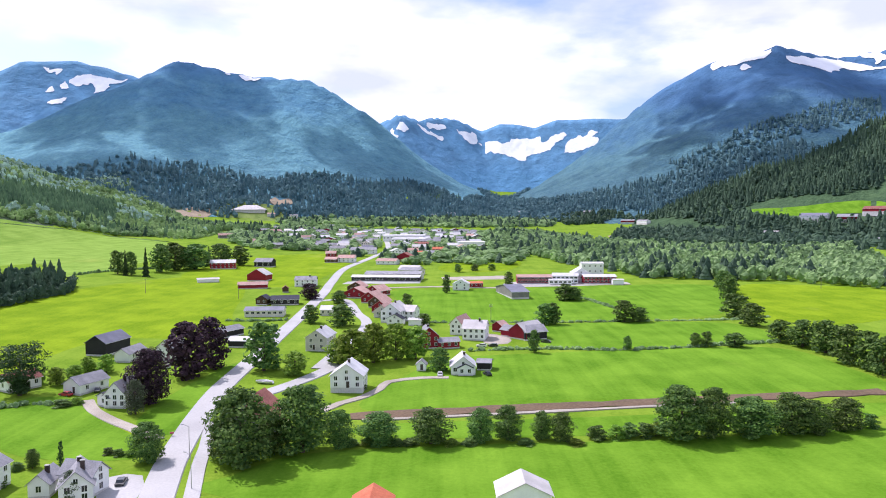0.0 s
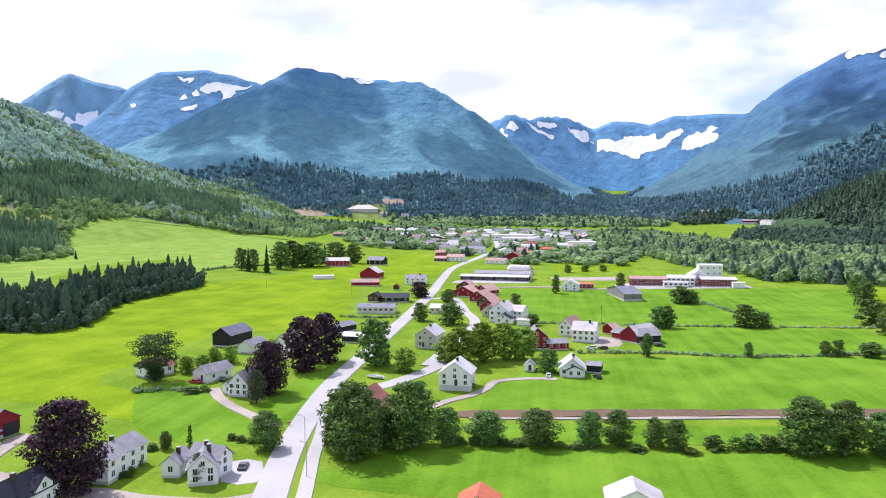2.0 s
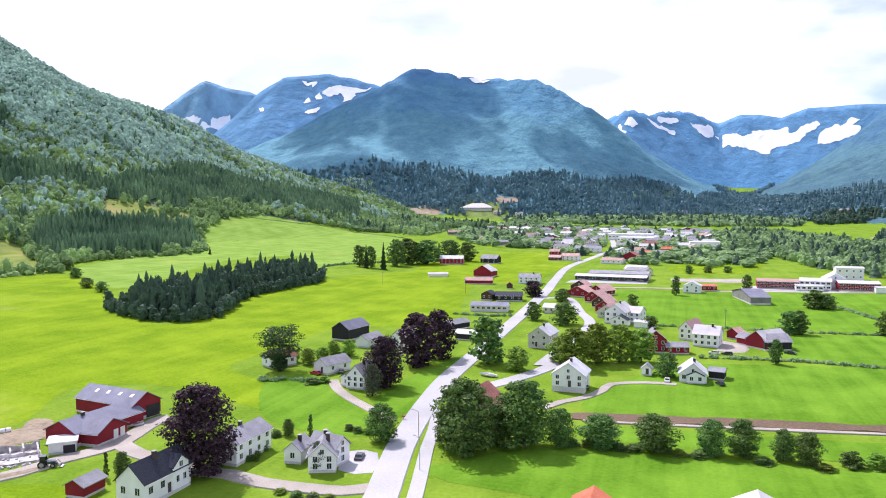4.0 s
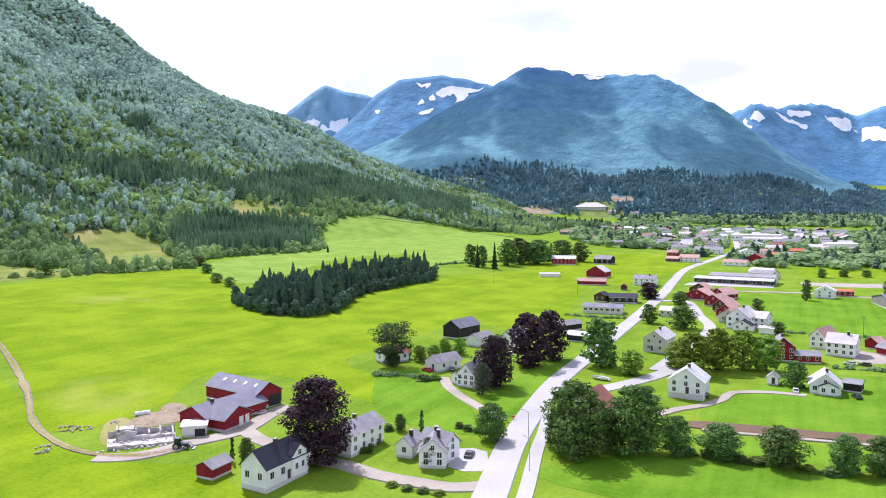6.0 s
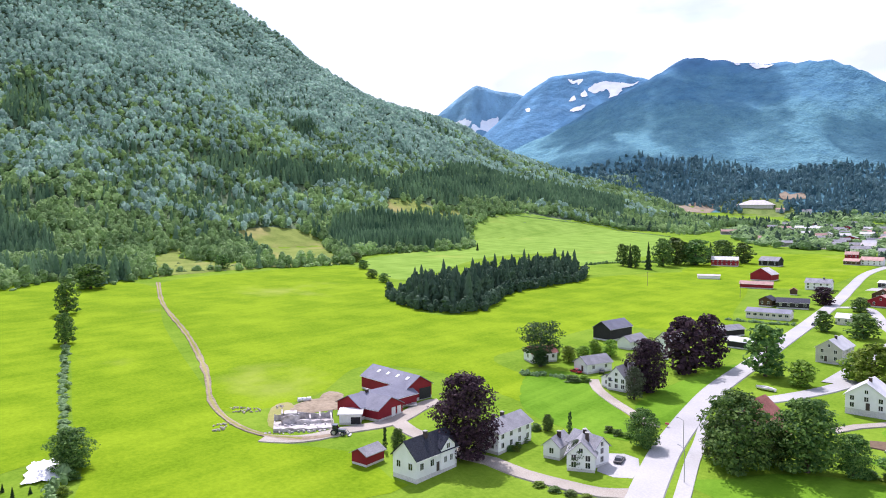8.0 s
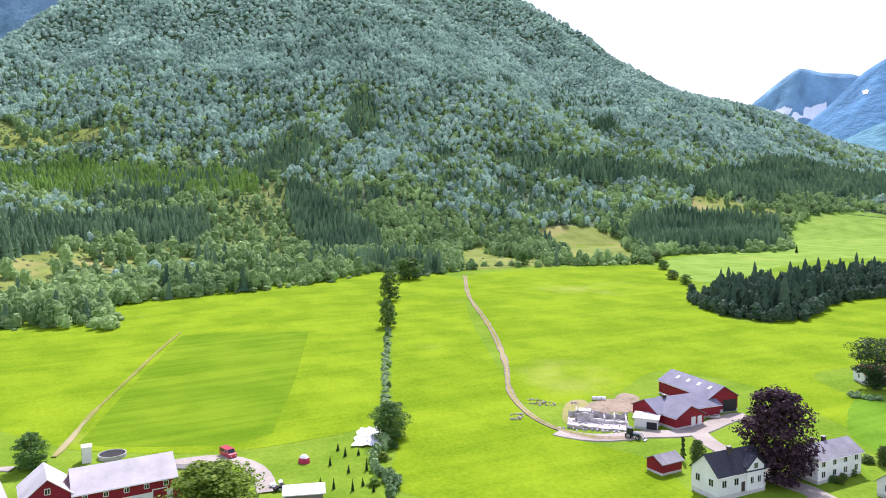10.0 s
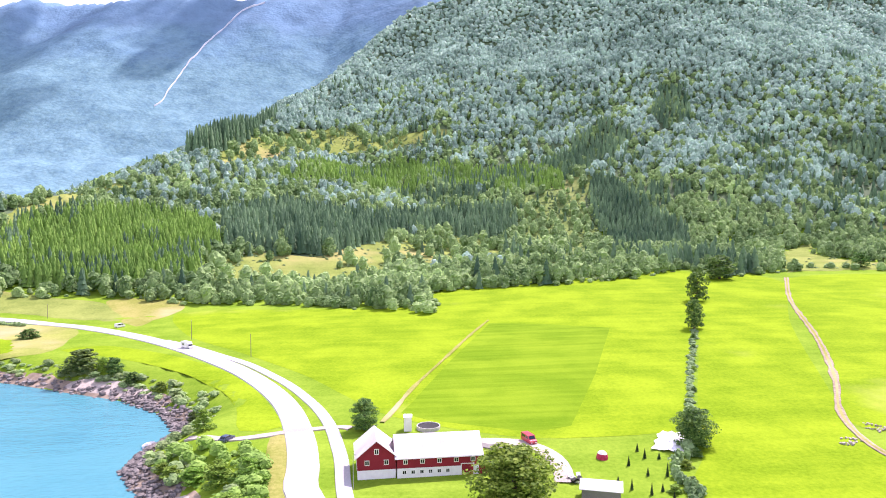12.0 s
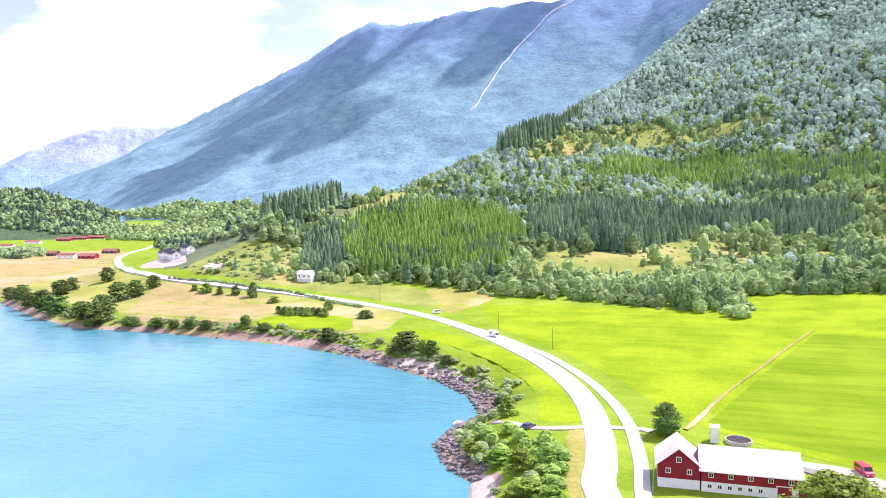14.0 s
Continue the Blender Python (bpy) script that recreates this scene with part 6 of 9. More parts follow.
M_CARBLACK, M_CARWHITE = paint("black_car_paint", (0.02, 0.022, 0.028)), paint("white_car_paint", (0.75, 0.75, 0.74))
M_CARRED, M_CARBLUE = paint("red_car_paint", (0.50, 0.02, 0.05)), paint("blue_car_paint", (0.03, 0.05, 0.11))
M_TARP = surface("white_tarpaulin", (0.72, 0.74, 0.76), (0.88, 0.88, 0.88), 1.2, 0.5, 0.8, 0.2, 0.5, own=True)
M_TENTRED = surface("red_cloth", (0.35, 0.02, 0.06), (0.55, 0.05, 0.10), 2.0, 0.7, 0.4, 0.05, own=True)
M_ROCK = surface("shore_rock", (0.07, 0.062, 0.058), (0.30, 0.275, 0.25), 1.6, 0.9, 0.7, 0.1, 0.4, 0.4, 0.3, own=True)
M_BEACH = surface("shingle_beach", (0.095, 0.070, 0.045), (0.36, 0.29, 0.21), 0.6, 0.95, 0.8, 0.15, 0.05, 0.6)
M_POLE = surface("grey_pole_wood", (0.12, 0.10, 0.08), (0.26, 0.23, 0.20), 3.0, 0.9, 0.3, 0.02, own=True, stretch=(4, 4, 0.5))


def extruded(profile, x0, x1):
    """A side outline of (y, z), drawn across from x0 to x1."""
    k = len(profile)
    v = [(x0, *p) for p in profile] + [(x1, *p) for p in profile]
    return v, [tuple(range(k))[::-1], tuple(range(k, 2 * k))] + [(i, (i + 1) % k, k + (i + 1) % k, k + i) for i in range(k)]


def wheel(parent, x, y, r, w):
    def disc(rad, a, b_):
        k = 14
        v = [(xx, rad * math.cos(2 * math.pi * i / k), rad * math.sin(2 * math.pi * i / k)) for xx in (a, b_) for i in range(k)]
        return v, [tuple(range(k))[::-1], tuple(range(k, 2 * k))] + [(i, (i + 1) % k, k + (i + 1) % k, k + i) for i in range(k)]
    t = shared_part(("tyre", r, w), "tyre", disc(r, -w / 2, w / 2), M_RUBBER, parent, pose(x, y, r))
    shared_part(("rim", r, w), "rim", disc(r * 0.6, -w / 2 - 0.02, w / 2 + 0.02), M_METAL, t, Matrix())


def car(x, y, turn, colour, label, tall=False, name="car"):
    ob = root(name, x, y, turn, None, label, "car")
    if tall:
        body = [(-2.3, 0.35), (2.3, 0.35), (2.4, 0.6), (2.4, 1.1), (1.7, 1.25), (1.1, 2.1), (-2.3, 2.15), (-2.4, 1.9), (-2.4, 0.6)]
        part("body", extruded(body, -0.95, 0.95), colour, ob)
        part("windscreen", extruded([(1.62, 1.32), (1.12, 2.0), (1.18, 2.02), (1.68, 1.34)], -0.8, 0.8), M_GLASS, ob)
        for s in (-0.96, 0.94):
            part("side_window", extruded([(0.2, 1.3), (1.35, 1.3), (0.95, 1.95), (0.2, 1.95)], s, s + 0.02), M_GLASS, ob)
            part("side_window", extruded([(-2.0, 1.35), (0.0, 1.35), (0.0, 1.95), (-2.0, 1.95)], s, s + 0.02), M_GLASS, ob)
    else:
        body = [(-2.1, 0.3), (2.1, 0.3), (2.2, 0.5), (2.15, 0.78), (1.05, 0.95), (-1.9, 0.98), (-2.2, 0.85), (-2.2, 0.5)]
        part("body", extruded(body, -0.88, 0.88), colour, ob)
        part("cabin", extruded([(1.05, 0.94), (0.35, 1.45), (-1.3, 1.47), (-1.95, 0.96)], -0.74, 0.74), colour, ob)
        part("windscreen", extruded([(1.06, 0.99), (0.40, 1.43), (0.46, 1.45), (1.12, 1.0)], -0.66, 0.66), M_GLASS, ob)
        part("rear_window", extruded([(-1.32, 1.44), (-1.93, 1.0), (-1.98, 1.02), (-1.38, 1.46)], -0.64, 0.64), M_GLASS, ob)
        for s in (-0.75, 0.735):
            part("side_window", extruded([(0.85, 1.0), (0.32, 1.4), (-1.25, 1.41), (-1.7, 1.02)], s, s + 0.015), M_GLASS, ob)
    for wx in (-0.8, 0.8):
        for wy in (-1.35, 1.35):
            wheel(ob, wx, wy, 0.34, 0.22)
    for s in (-0.6, 0.6):
        part("headlight", cuboid(s - 0.18, 2.12, 0.58, s + 0.18, 2.22 if not tall else 2.42, 0.74), M_TRIM, ob)
    return ob


def camper(x, y, turn, label):
    ob = root("camper_van", x, y, turn, None, label, "camper van")
    part("body", extruded([(-3.0, 0.5), (1.7, 0.5), (1.7, 1.3), (2.2, 2.1), (1.9, 2.9), (-2.9, 2.95), (-3.0, 2.8)], -1.1, 1.1), M_CARWHITE, ob)
    part("cab", extruded([(1.6, 0.4), (3.1, 0.4), (3.2, 1.1), (2.5, 1.35), (2.1, 2.0), (1.6, 2.0)], -0.95, 0.95), M_CARWHITE, ob)
    part("windscreen", extruded([(2.52, 1.4), (2.16, 1.96), (2.22, 1.98), (2.60, 1.42)], -0.85, 0.85), M_GLASS, ob)
    part("side_window", cuboid(-1.12, -1.8, 1.6, -1.08, -0.6, 2.2), M_GLASS, ob)
    part("side_window", cuboid(1.08, -1.8, 1.6, 1.12, -0.6, 2.2), M_GLASS, ob)
    for wx in (-0.9, 0.9):
        for wy in (-1.7, 2.2):
            wheel(ob, wx, wy, 0.36, 0.24)


def tractor(x, y, turn):
    ob = root("tractor", x, y, turn, None, "dark tractor with front loader in the farmyard", "tractor")
    part("hood", extruded([(0.2, 0.8), (2.1, 0.8), (2.15, 1.5), (0.2, 1.7)], -0.4, 0.4), M_CARBLUE, ob)
    part("cab", extruded([(-1.2, 0.9), (0.25, 0.9), (0.2, 1.7), (-0.1, 2.6), (-1.1, 2.6)], -0.7, 0.7), M_GLASS, ob)
    part("cab_roof", cuboid(-0.78, -1.25, 2.6, 0.78, 0.1, 2.75), M_CARBLUE, ob)
    for s in (-0.75, 0.75):
        part("loader_arm", joined(limb((s * 0.75, 0.4, 1.5), (s * 0.75, 2.3, 1.5), 0.08, 0.08), limb((s * 0.75, 2.3, 1.5), (s * 0.75, 3.1, 0.5), 0.08, 0.08)), M_METAL, ob)
        wheel(ob, s * 1.15, -0.7, 0.85, 0.45)
        wheel(ob, s * 1.05, 1.6, 0.55, 0.35)
    part("bucket", extruded([(3.0, 0.15), (3.7, 0.12), (3.6, 0.2), (3.1, 0.25), (3.0, 0.75), (2.9, 0.75)], -1.0, 1.0), M_METAL, ob)


def pole(x, y, height, label="grey wooden utility pole", arm=True):
    ob = root("utility_pole", x, y, 20, None, label + " by the road", "pole")
    part("post", limb((0, 0, -0.5), (0, 0, height), 0.14, 0.09, 8), M_POLE, ob)
    if arm:
        part("crossarm", cuboid(-1.0, -0.06, height - 0.7, 1.0, 0.06, height - 0.55), M_POLE, ob)
        for s in (-0.85, 0.0, 0.85):
            part("insulator", limb((s, 0, height - 0.55), (s, 0, height - 0.3), 0.05, 0.03, 6), M_TRIM, ob)


def street_lamp(x, y, turn):
    ob = root("street_lamp", x, y, turn, None, "thin grey street lamp with curved arm", "street lamp")
    part("post", joined(limb((0, 0, -0.3), (0, 0, 7.2), 0.09, 0.06, 8), limb((0, 0, 7.2), (1.3, 0, 7.9), 0.05, 0.04, 6)), M_METAL, ob)
    part("lamp_head", cuboid(1.2, -0.14, 7.82, 1.85, 0.14, 7.95), M_METAL, ob)


def stone_mesh(seed):
    bm = bmesh.new()
    bmesh.ops.create_icosphere(bm, subdivisions=1, radius=0.5)
    rng = np.random.default_rng(seed)
    for v in bm.verts:
        v.co *= rng.uniform(0.72, 1.18)
        v.co.z *= 0.7
    me = bpy.data.meshes.new("boulder")
    bm.to_mesh(me)
    bm.free()
    me.materials.append(M_ROCK)
    return me


STONES = [stone_mesh(i) for i in range(5)]
shore = spline([p for p in SEA[1:19]], 1.6)
rng = np.random.default_rng(5)
inland = np.gradient(shore, axis=0)
inland /= np.linalg.norm(inland, axis=1)[:, None]
inland = np.stack([-inland[:, 1], inland[:, 0]], 1)
if shore_distance(*(shore[40] + inland[40] * 3)) < 0:
    inland = -inland
count = 0
for i in range(len(shore)):
    near = -290 < shore[i, 0] and shore[i, 1] > -170
    for k in range(2 if near else 1):
        if count > 230 or (not near and i % 6):
            continue
        p = shore[i] + inland[i] * rng.uniform(-0.8, 4.5) + rng.normal(0, 0.6, 2)
        ob = new("boulder", STONES[rng.integers(0, 5)])
        s = rng.uniform(0.8, 2.8) if near else rng.uniform(0.8, 1.8)
        ob.matrix_basis = pose(p[0], p[1], float(land(*p)) + 0.12 * s, 0, 0, rng.uniform(0, 360)) @ Matrix.Diagonal((s, s * rng.uniform(0.7, 1.2), s, 1))
        tagged(ob, "rough grey and rust-brown boulder on the shore", "boulder", "shore boulders")
        count += 1
# Broken rock heaped along the steeper stretch of the shore and round the point.
heap = spline([(-243, -99), (-234, -87), (-222, -78), (-208, -69.5), (-196, -68), (-187, -71), (-178, -71.5), (-171, -68), (-162, -61), (-155, -54)], 0.8)
rv, rf, start = [], [], 0
for i, p in enumerate(heap):
    for k in range(5):
        tv = np.array([v.co for v in STONES[(i + k) % 5].vertices])
        q = p + rng.normal(0, 1.9, 2)
        if shore_distance(*q) < -1.2:
            continue
        c, s_ = math.cos(i * 1.7 + k), math.sin(i * 1.7 + k)
        size = rng.uniform(0.7, 2.1)
        rv.append(np.stack([q[0] + size * (tv[:, 0] * c - tv[:, 1] * s_), q[1] + size * (tv[:, 0] * s_ + tv[:, 1] * c), float(land(*q)) + size * (tv[:, 2] + 0.2)], 1))
        rf.append(np.array([f_.vertices[:] for f_ in STONES[(i + k) % 5].polygons]) + start)
        start += len(tv)
tagged(big_mesh("riprap", np.concatenate(rv), np.concatenate(rf), M_ROCK), "heaped dark broken rock along the shore", "rocks", kind="stuff")
line = shore + inland * 2.6
ribbon("beach", [tuple(p) for p in line[::6]], 6.5, M_BEACH, "brown shingle beach along the water", 0.06, "beach", 0.7, False)
patch("sand", [(-259.9, -126.8), (-261.3, -117.2), (-257.3, -108.3), (-245.6, -91.6), (-238.3, -86.3), (-240, -93.6), (-248.6, -107.8), (-254.1, -120)], M_SAND, "pale sand between the rocks", 0.14, "beach", 2.0)
patch("sand", [(-158, -56), (-150, -53), (-138, -48), (-138, -44), (-150, -47), (-157, -51)], M_SAND, "pale sand below the point", 0.14, "beach", 2.0)

car(-69.5, 149.2, 12, M_CARBLACK, "black car parked in the asphalt yard")
car(-176.8, -46.5, 65, M_CARBLUE, "dark blue car parked on the point")
car(-169.8, 28.9, -70, M_CARRED, "red van with pale roof rack", True, "van")
car(-1.3, 247.1, 0, M_CARWHITE, "white car parked beside the hut")
car(15.4, 247.2, 20, M_CARBLACK, "dark car parked by the carport")
car(16.1, 298.2, 80, M_CARWHITE, "white car in the gravel yard")
car(21.0, 298.5, 80, M_CARBLACK, "black car in the gravel yard")
car(44.8, 306.3, 60, M_CARBLACK, "dark car behind the barn")
car(-75.6, 377.4, 5, M_CARBLACK, "dark car driving on the village road")
car(-119.7, 220.8, 70, M_CARRED, "old red car beside the outbuilding")
car(-112.2, 226.1, 20, M_CARBLACK, "dark car beside the white house")
car(-353.9, -144.2, 60, M_CARWHITE, "white van on the shore road", True, "van")
car(-400.9, -404.1, 60, M_CARWHITE, "white car on the road bend")
car(654.6, 1089.8, 80, M_CARWHITE, "white van on the far slope", True, "van")
car(-103.3, 261.2, 30, M_CARWHITE, "white car beside the shed")
camper(-293.9, -92.7, -40.5, "white camper van driving on the shore road")
tractor(-135.2, 122.2, -60)
pole(-201.5, 474.9, 10)
pole(-133.0, 455.6, 10)
pole(-313.7, -96.9, 9)
pole(-274.0, -62.1, 9)
pole(24.8, 366.6, 9)
pole(24.4, 361.0, 9)
pole(-417.7, -257.8, 8)
pole(-381.7, -193.0, 8)
pole(267.3, 497.1, 9)
pole(-545.3, 168.9, 11)
pole(-689.1, -1.9, 12)
street_lamp(-61.0, 166.3, 200)
street_lamp(-53.4, 146.3, 160)
street_lamp(-144.5, -12.2, 20)
RUIN = (-145.7, 121.2, 51.3)
TARP = (-167.0, 63.2)
TENT = (-157.9, 43.9)
TANK = (-182.4, 4.4)
BOOTH = (-181.8, -1.0)
BOAT = (-138.1, 152.3, -50)
COVERED = (-61.0, 237.2)
JUNK = (-145.5, 34.9)
ROWBOAT = (-194.5, -72.4)
LOWSHED = (-133.9, 37.1, 74.0)
RAMP = (-162.4, 19.4, 94.1)
PILE = (-165.6, 136.5)
HYDRANT = (-70.6, 180.4)
CONE = (382.3, 884.3)

# Old foundations: rings of pale walls, some broken off.
ruin = root("ruin", RUIN[0], RUIN[1], RUIN[2], None, "pale concrete foundations of a demolished farm building", "ruin")
def broken_wall(x0, y0, x1, y1, high, seed, thick=0.4):
    """A straight wall whose top has broken off unevenly."""
    rng = np.random.default_rng(seed)
    steps = max(3, int(math.hypot(x1 - x0, y1 - y0) / 0.9))
    ax, ay = x1 - x0, y1 - y0
    n_ = math.hypot(ax, ay)
    ox, oy = -ay / n_ * thick, ax / n_ * thick
    top, v, f = high, [], []
    for q in range(steps + 1):
        top = float(np.clip(top + rng.normal(0, 0.28), high * 0.45, high * 1.15))
        bx, by = x0 + ax * q / steps, y0 + ay * q / steps
        v += [(bx, by, 0.2), (bx + ox, by + oy, 0.2), (bx + ox, by + oy, top), (bx, by, top * 0.96)]
    for q in range(steps):
        a = 4 * q
        f += [(a, a + 4, a + 7, a + 3), (a + 1, a + 2, a + 6, a + 5), (a + 3, a + 7, a + 6, a + 2), (a, a + 1, a + 5, a + 4)]
    f += [(0, 3, 2, 1), (4 * steps, 4 * steps + 1, 4 * steps + 2, 4 * steps + 3)]
    return v, f


M_OLDCONCRETE = surface("stained_concrete", (0.28, 0.25, 0.23), (0.70, 0.67, 0.65), 0.7, 0.9, 0.5, 0.05, 0.35, own=True)
part("slab", cuboid(-9, -2.5, -0.3, 7, 8, 0.35), M_OLDCONCRETE, ruin)
for k, (x0, y0, x1, y1, high) in enumerate(((-9, -2.5, 7, -2.5, 1.0), (7, 7.6, -9, 7.6, 2.2), (-8.6, -2.1, -8.6, 7.6, 1.0), (6.6, -2.1, 6.6, 7.6, 2.2), (-3, 2.5, 6.6, 2.5, 1.3),
                                            (0.9, 2.9, 0.9, 7.6, 2.3), (-7, 3.4, -2.2, 3.4, 2.6), (-6.6, 3.8, -6.6, 7.4, 3.2), (-2.2, 3.8, -2.2, 7.4, 2.9), (3.6, 3.0, 3.6, 7.4, 1.9))):
    part("wall", broken_wall(x0, y0, x1, y1, high, 520 + k), M_OLDCONCRETE, ruin)
part("tank", cuboid(-6.2, 4.0, 0.35, -2.8, 7.2, 3.0), M_OLDCONCRETE, ruin, "square stained concrete tank")
rng = np.random.default_rng(540)
for k in range(64):
    spot = (rng.uniform(-11.5, 8.0), rng.uniform(-4.4, -2.7), -0.1) if k < 30 else (rng.uniform(-8, 6), rng.uniform(-1.8, 7.2), 0.3)
    shared_part(("rubble", k % 5), "rubble", cuboid(-0.3, -0.2, 0, 0.3, 0.2, 0.2 + 0.08 * (k % 5)), M_OLDCONCRETE, ruin,
                pose(*spot, rng.uniform(-20, 20), rng.uniform(-20, 20), rng.uniform(0, 360)))
# Heaps of stones and boards left beside the track.
for k, (hx, hy, wide) in enumerate(((-172.6, 118.6, 2.6), (-169.5, 120.5, 1.8), (-163.9, 107.2, 2.0), (-161.5, 104.5, 1.4), (-166.0, 127.5, 1.5))):
    heap = root("stone_heap", hx, hy, 35 * k, None, "low heap of grey stones and boards beside the track", "stones", "stone heaps")
    for q in range(int(9 * wide)):
        r_, a_ = wide * math.sqrt(rng.uniform(0, 1)), rng.uniform(0, 6.28)
        shared_part(("heap_stone", q % 5), "stone", cuboid(-0.26, -0.2, 0, 0.26, 0.2, 0.2 + 0.06 * (q % 5)), M_GRAVEL, heap,
                    pose(r_ * math.cos(a_) * 1.5, r_ * math.sin(a_), 0.35 * (1 - r_ / wide) - 0.05, rng.uniform(-25, 25), rng.uniform(-25, 25), rng.uniform(0, 360)))

tarp = root("tarpaulin", TARP[0], TARP[1], 157, None, "large white crumpled tarpaulin spread on the grass", "tarpaulin")
v, f = [], []
for i in range(15):
    for j in range(9):
        u, w_ = i / 14 - 0.5, j / 8 - 0.5
        wide = 6.4 - 2.0 * u + 0.8 * math.sin(i * 1.3)
        v.append((u * 14.5 + 0.5 * math.sin(j * 2.1), w_ * wide, 0.08 + 0.9 * max(0.0, math.cos(u * 3.0) * math.cos(w_ * 2.9)) + 0.16 * (1 + math.sin(i * 2.3 + j * 1.7))))
f = [(i * 9 + j, i * 9 + j + 1, (i + 1) * 9 + j + 1, (i + 1) * 9 + j) for i in range(14) for j in range(8)]
part("sheet", (v, [q[::-1] for q in f]), M_TARP, tarp, "", True)

tent = root("tent", TENT[0], TENT[1], 10, None, "small red and white tent on the lawn", "tent")
v, f = [], []
for j in range(5):
    r, zz = (1.55, 1.5, 1.25, 0.8, 0.12)[j], (0, 0.6, 1.2, 1.65, 1.9)[j]
    v += [(r * math.cos(2 * math.pi * i / 10), 0.85 * r * math.sin(2 * math.pi * i / 10), zz) for i in range(10)]
f = [(j * 10 + i, j * 10 + (i + 1) % 10, (j + 1) * 10 + (i + 1) % 10, (j + 1) * 10 + i) for j in range(4) for i in range(10)]
part("cloth", (v, [q for q in f if q[0] < 20]), M_TENTRED, tent)
part("top", (v, [q for q in f if q[0] >= 20] + [tuple(range(40, 50))]), M_TARP, tent)

tank = root("tank", TANK[0], TANK[1], 0, None, "round grey concrete manure tank behind the barn", "tank")
k = 28
v = [(r * math.cos(2 * math.pi * i / k), r * math.sin(2 * math.pi * i / k), zz) for r, zz in ((3.1, -0.4), (3.1, 0.9), (2.9, 0.9), (2.9, 0.6)) for i in range(k)]
part("wall", (v, [(j * k + i, j * k + (i + 1) % k, (j + 1) * k + (i + 1) % k, (j + 1) * k + i) for j in range(3) for i in range(k)]), M_STONE, tank)
part("cover", ([(2.9 * math.cos(2 * math.pi * i / k), 2.9 * math.sin(2 * math.pi * i / k), 0.65) for i in range(k)], [tuple(range(k))]), M_RUBBER, tank)

booth = root("feed_silo", BOOTH[0], BOOTH[1], 0, None, "small white silo tower behind the barn", "silo")
part("body", cuboid(-1.3, -1.0, -0.3, 1.3, 1.0, 3.6), M_PLASTIC, booth)
part("roof", cuboid(-1.45, -1.15, 3.6, 1.45, 1.15, 3.8), M_TRIM, booth)
for s in (-0.65, 0.65):
    part("door", cuboid(s - 0.4, -1.05, 0.4, s + 0.4, -0.98, 3.1), M_BLACK, booth)


def hull(name, x, y, z, turn, length, label, material):
    ob = root(name, x, y, turn, z, label, "boat")
    sec = []
    for i in range(9):
        t = i / 8
        w_ = 0.26 * length * math.sin(min(1, 0.25 + t * 1.1) * math.pi / 2) * (1 - max(0, t - 0.55) ** 2 * 4.6)
        yy = (t - 0.5) * length
        sec.append([(-w_, yy, 0.9), (-w_ * 0.8, yy, 0.35), (0, yy, 0.1 + 0.3 * max(0, t - 0.7)), (w_ * 0.8, yy, 0.35), (w_, yy, 0.9)])
    v_ = [p for s_ in sec for p in s_]
    f_ = [(i * 5 + j, i * 5 + j + 1, (i + 1) * 5 + j + 1, (i + 1) * 5 + j) for i in range(8) for j in range(4)] + [(0, 1, 2, 3, 4)]
    part("hull", (v_, f_), material, ob, "", True)
    part("deck", ([(p[0] * 0.92, p[1], 0.72) for s_ in sec for p in (s_[0], s_[4])], [(2 * i, 2 * i + 1, 2 * i + 3, 2 * i + 2) for i in range(8)]), M_METAL, ob)
    part("thwart", cuboid(-0.22 * length, -0.15, 0.72, 0.22 * length, 0.15, 0.80), M_TRIM, ob)
    return ob


hull("boat", BOAT[0], BOAT[1], float(land(BOAT[0], BOAT[1])) + 0.0, BOAT[2], 6.0, "pale motor boat stored beside the red barn", M_PLASTIC)
hull("rowing_boat", ROWBOAT[0], ROWBOAT[1], WATER - 0.15, 70, 4.6, "small white rowing boat at the water's edge", M_PLASTIC)
hull("boat", COVERED[0], COVERED[1], float(land(COVERED[0], COVERED[1])), 70, 7.0, "white covered boat parked on the grass", M_TARP)

junk = root("scrap_heap", JUNK[0], JUNK[1], 0, None, "heap of dark and white scrap beside the drive", "scrap")
for k in range(9):
    part("scrap_piece", turned(cuboid(-0.6, -0.4, 0, 0.6, 0.4, 0.5), pose(1.2 * math.sin(k * 2.4), 1.0 * math.cos(k * 1.7), 0.25 * (k % 4), 20 * math.sin(k), 15 * math.cos(k), 50 * k)),
         (M_RUBBER, M_PLASTIC, M_METAL)[k % 3], junk)
building("shed", LOWSHED[0], LOWSHED[1], LOWSHED[2], 7.5, 5.0, 2.2, 0.8, M_GREYWOOD, M_LIGHTROOF, True, "low shed with pale ribbed roof", "shed")

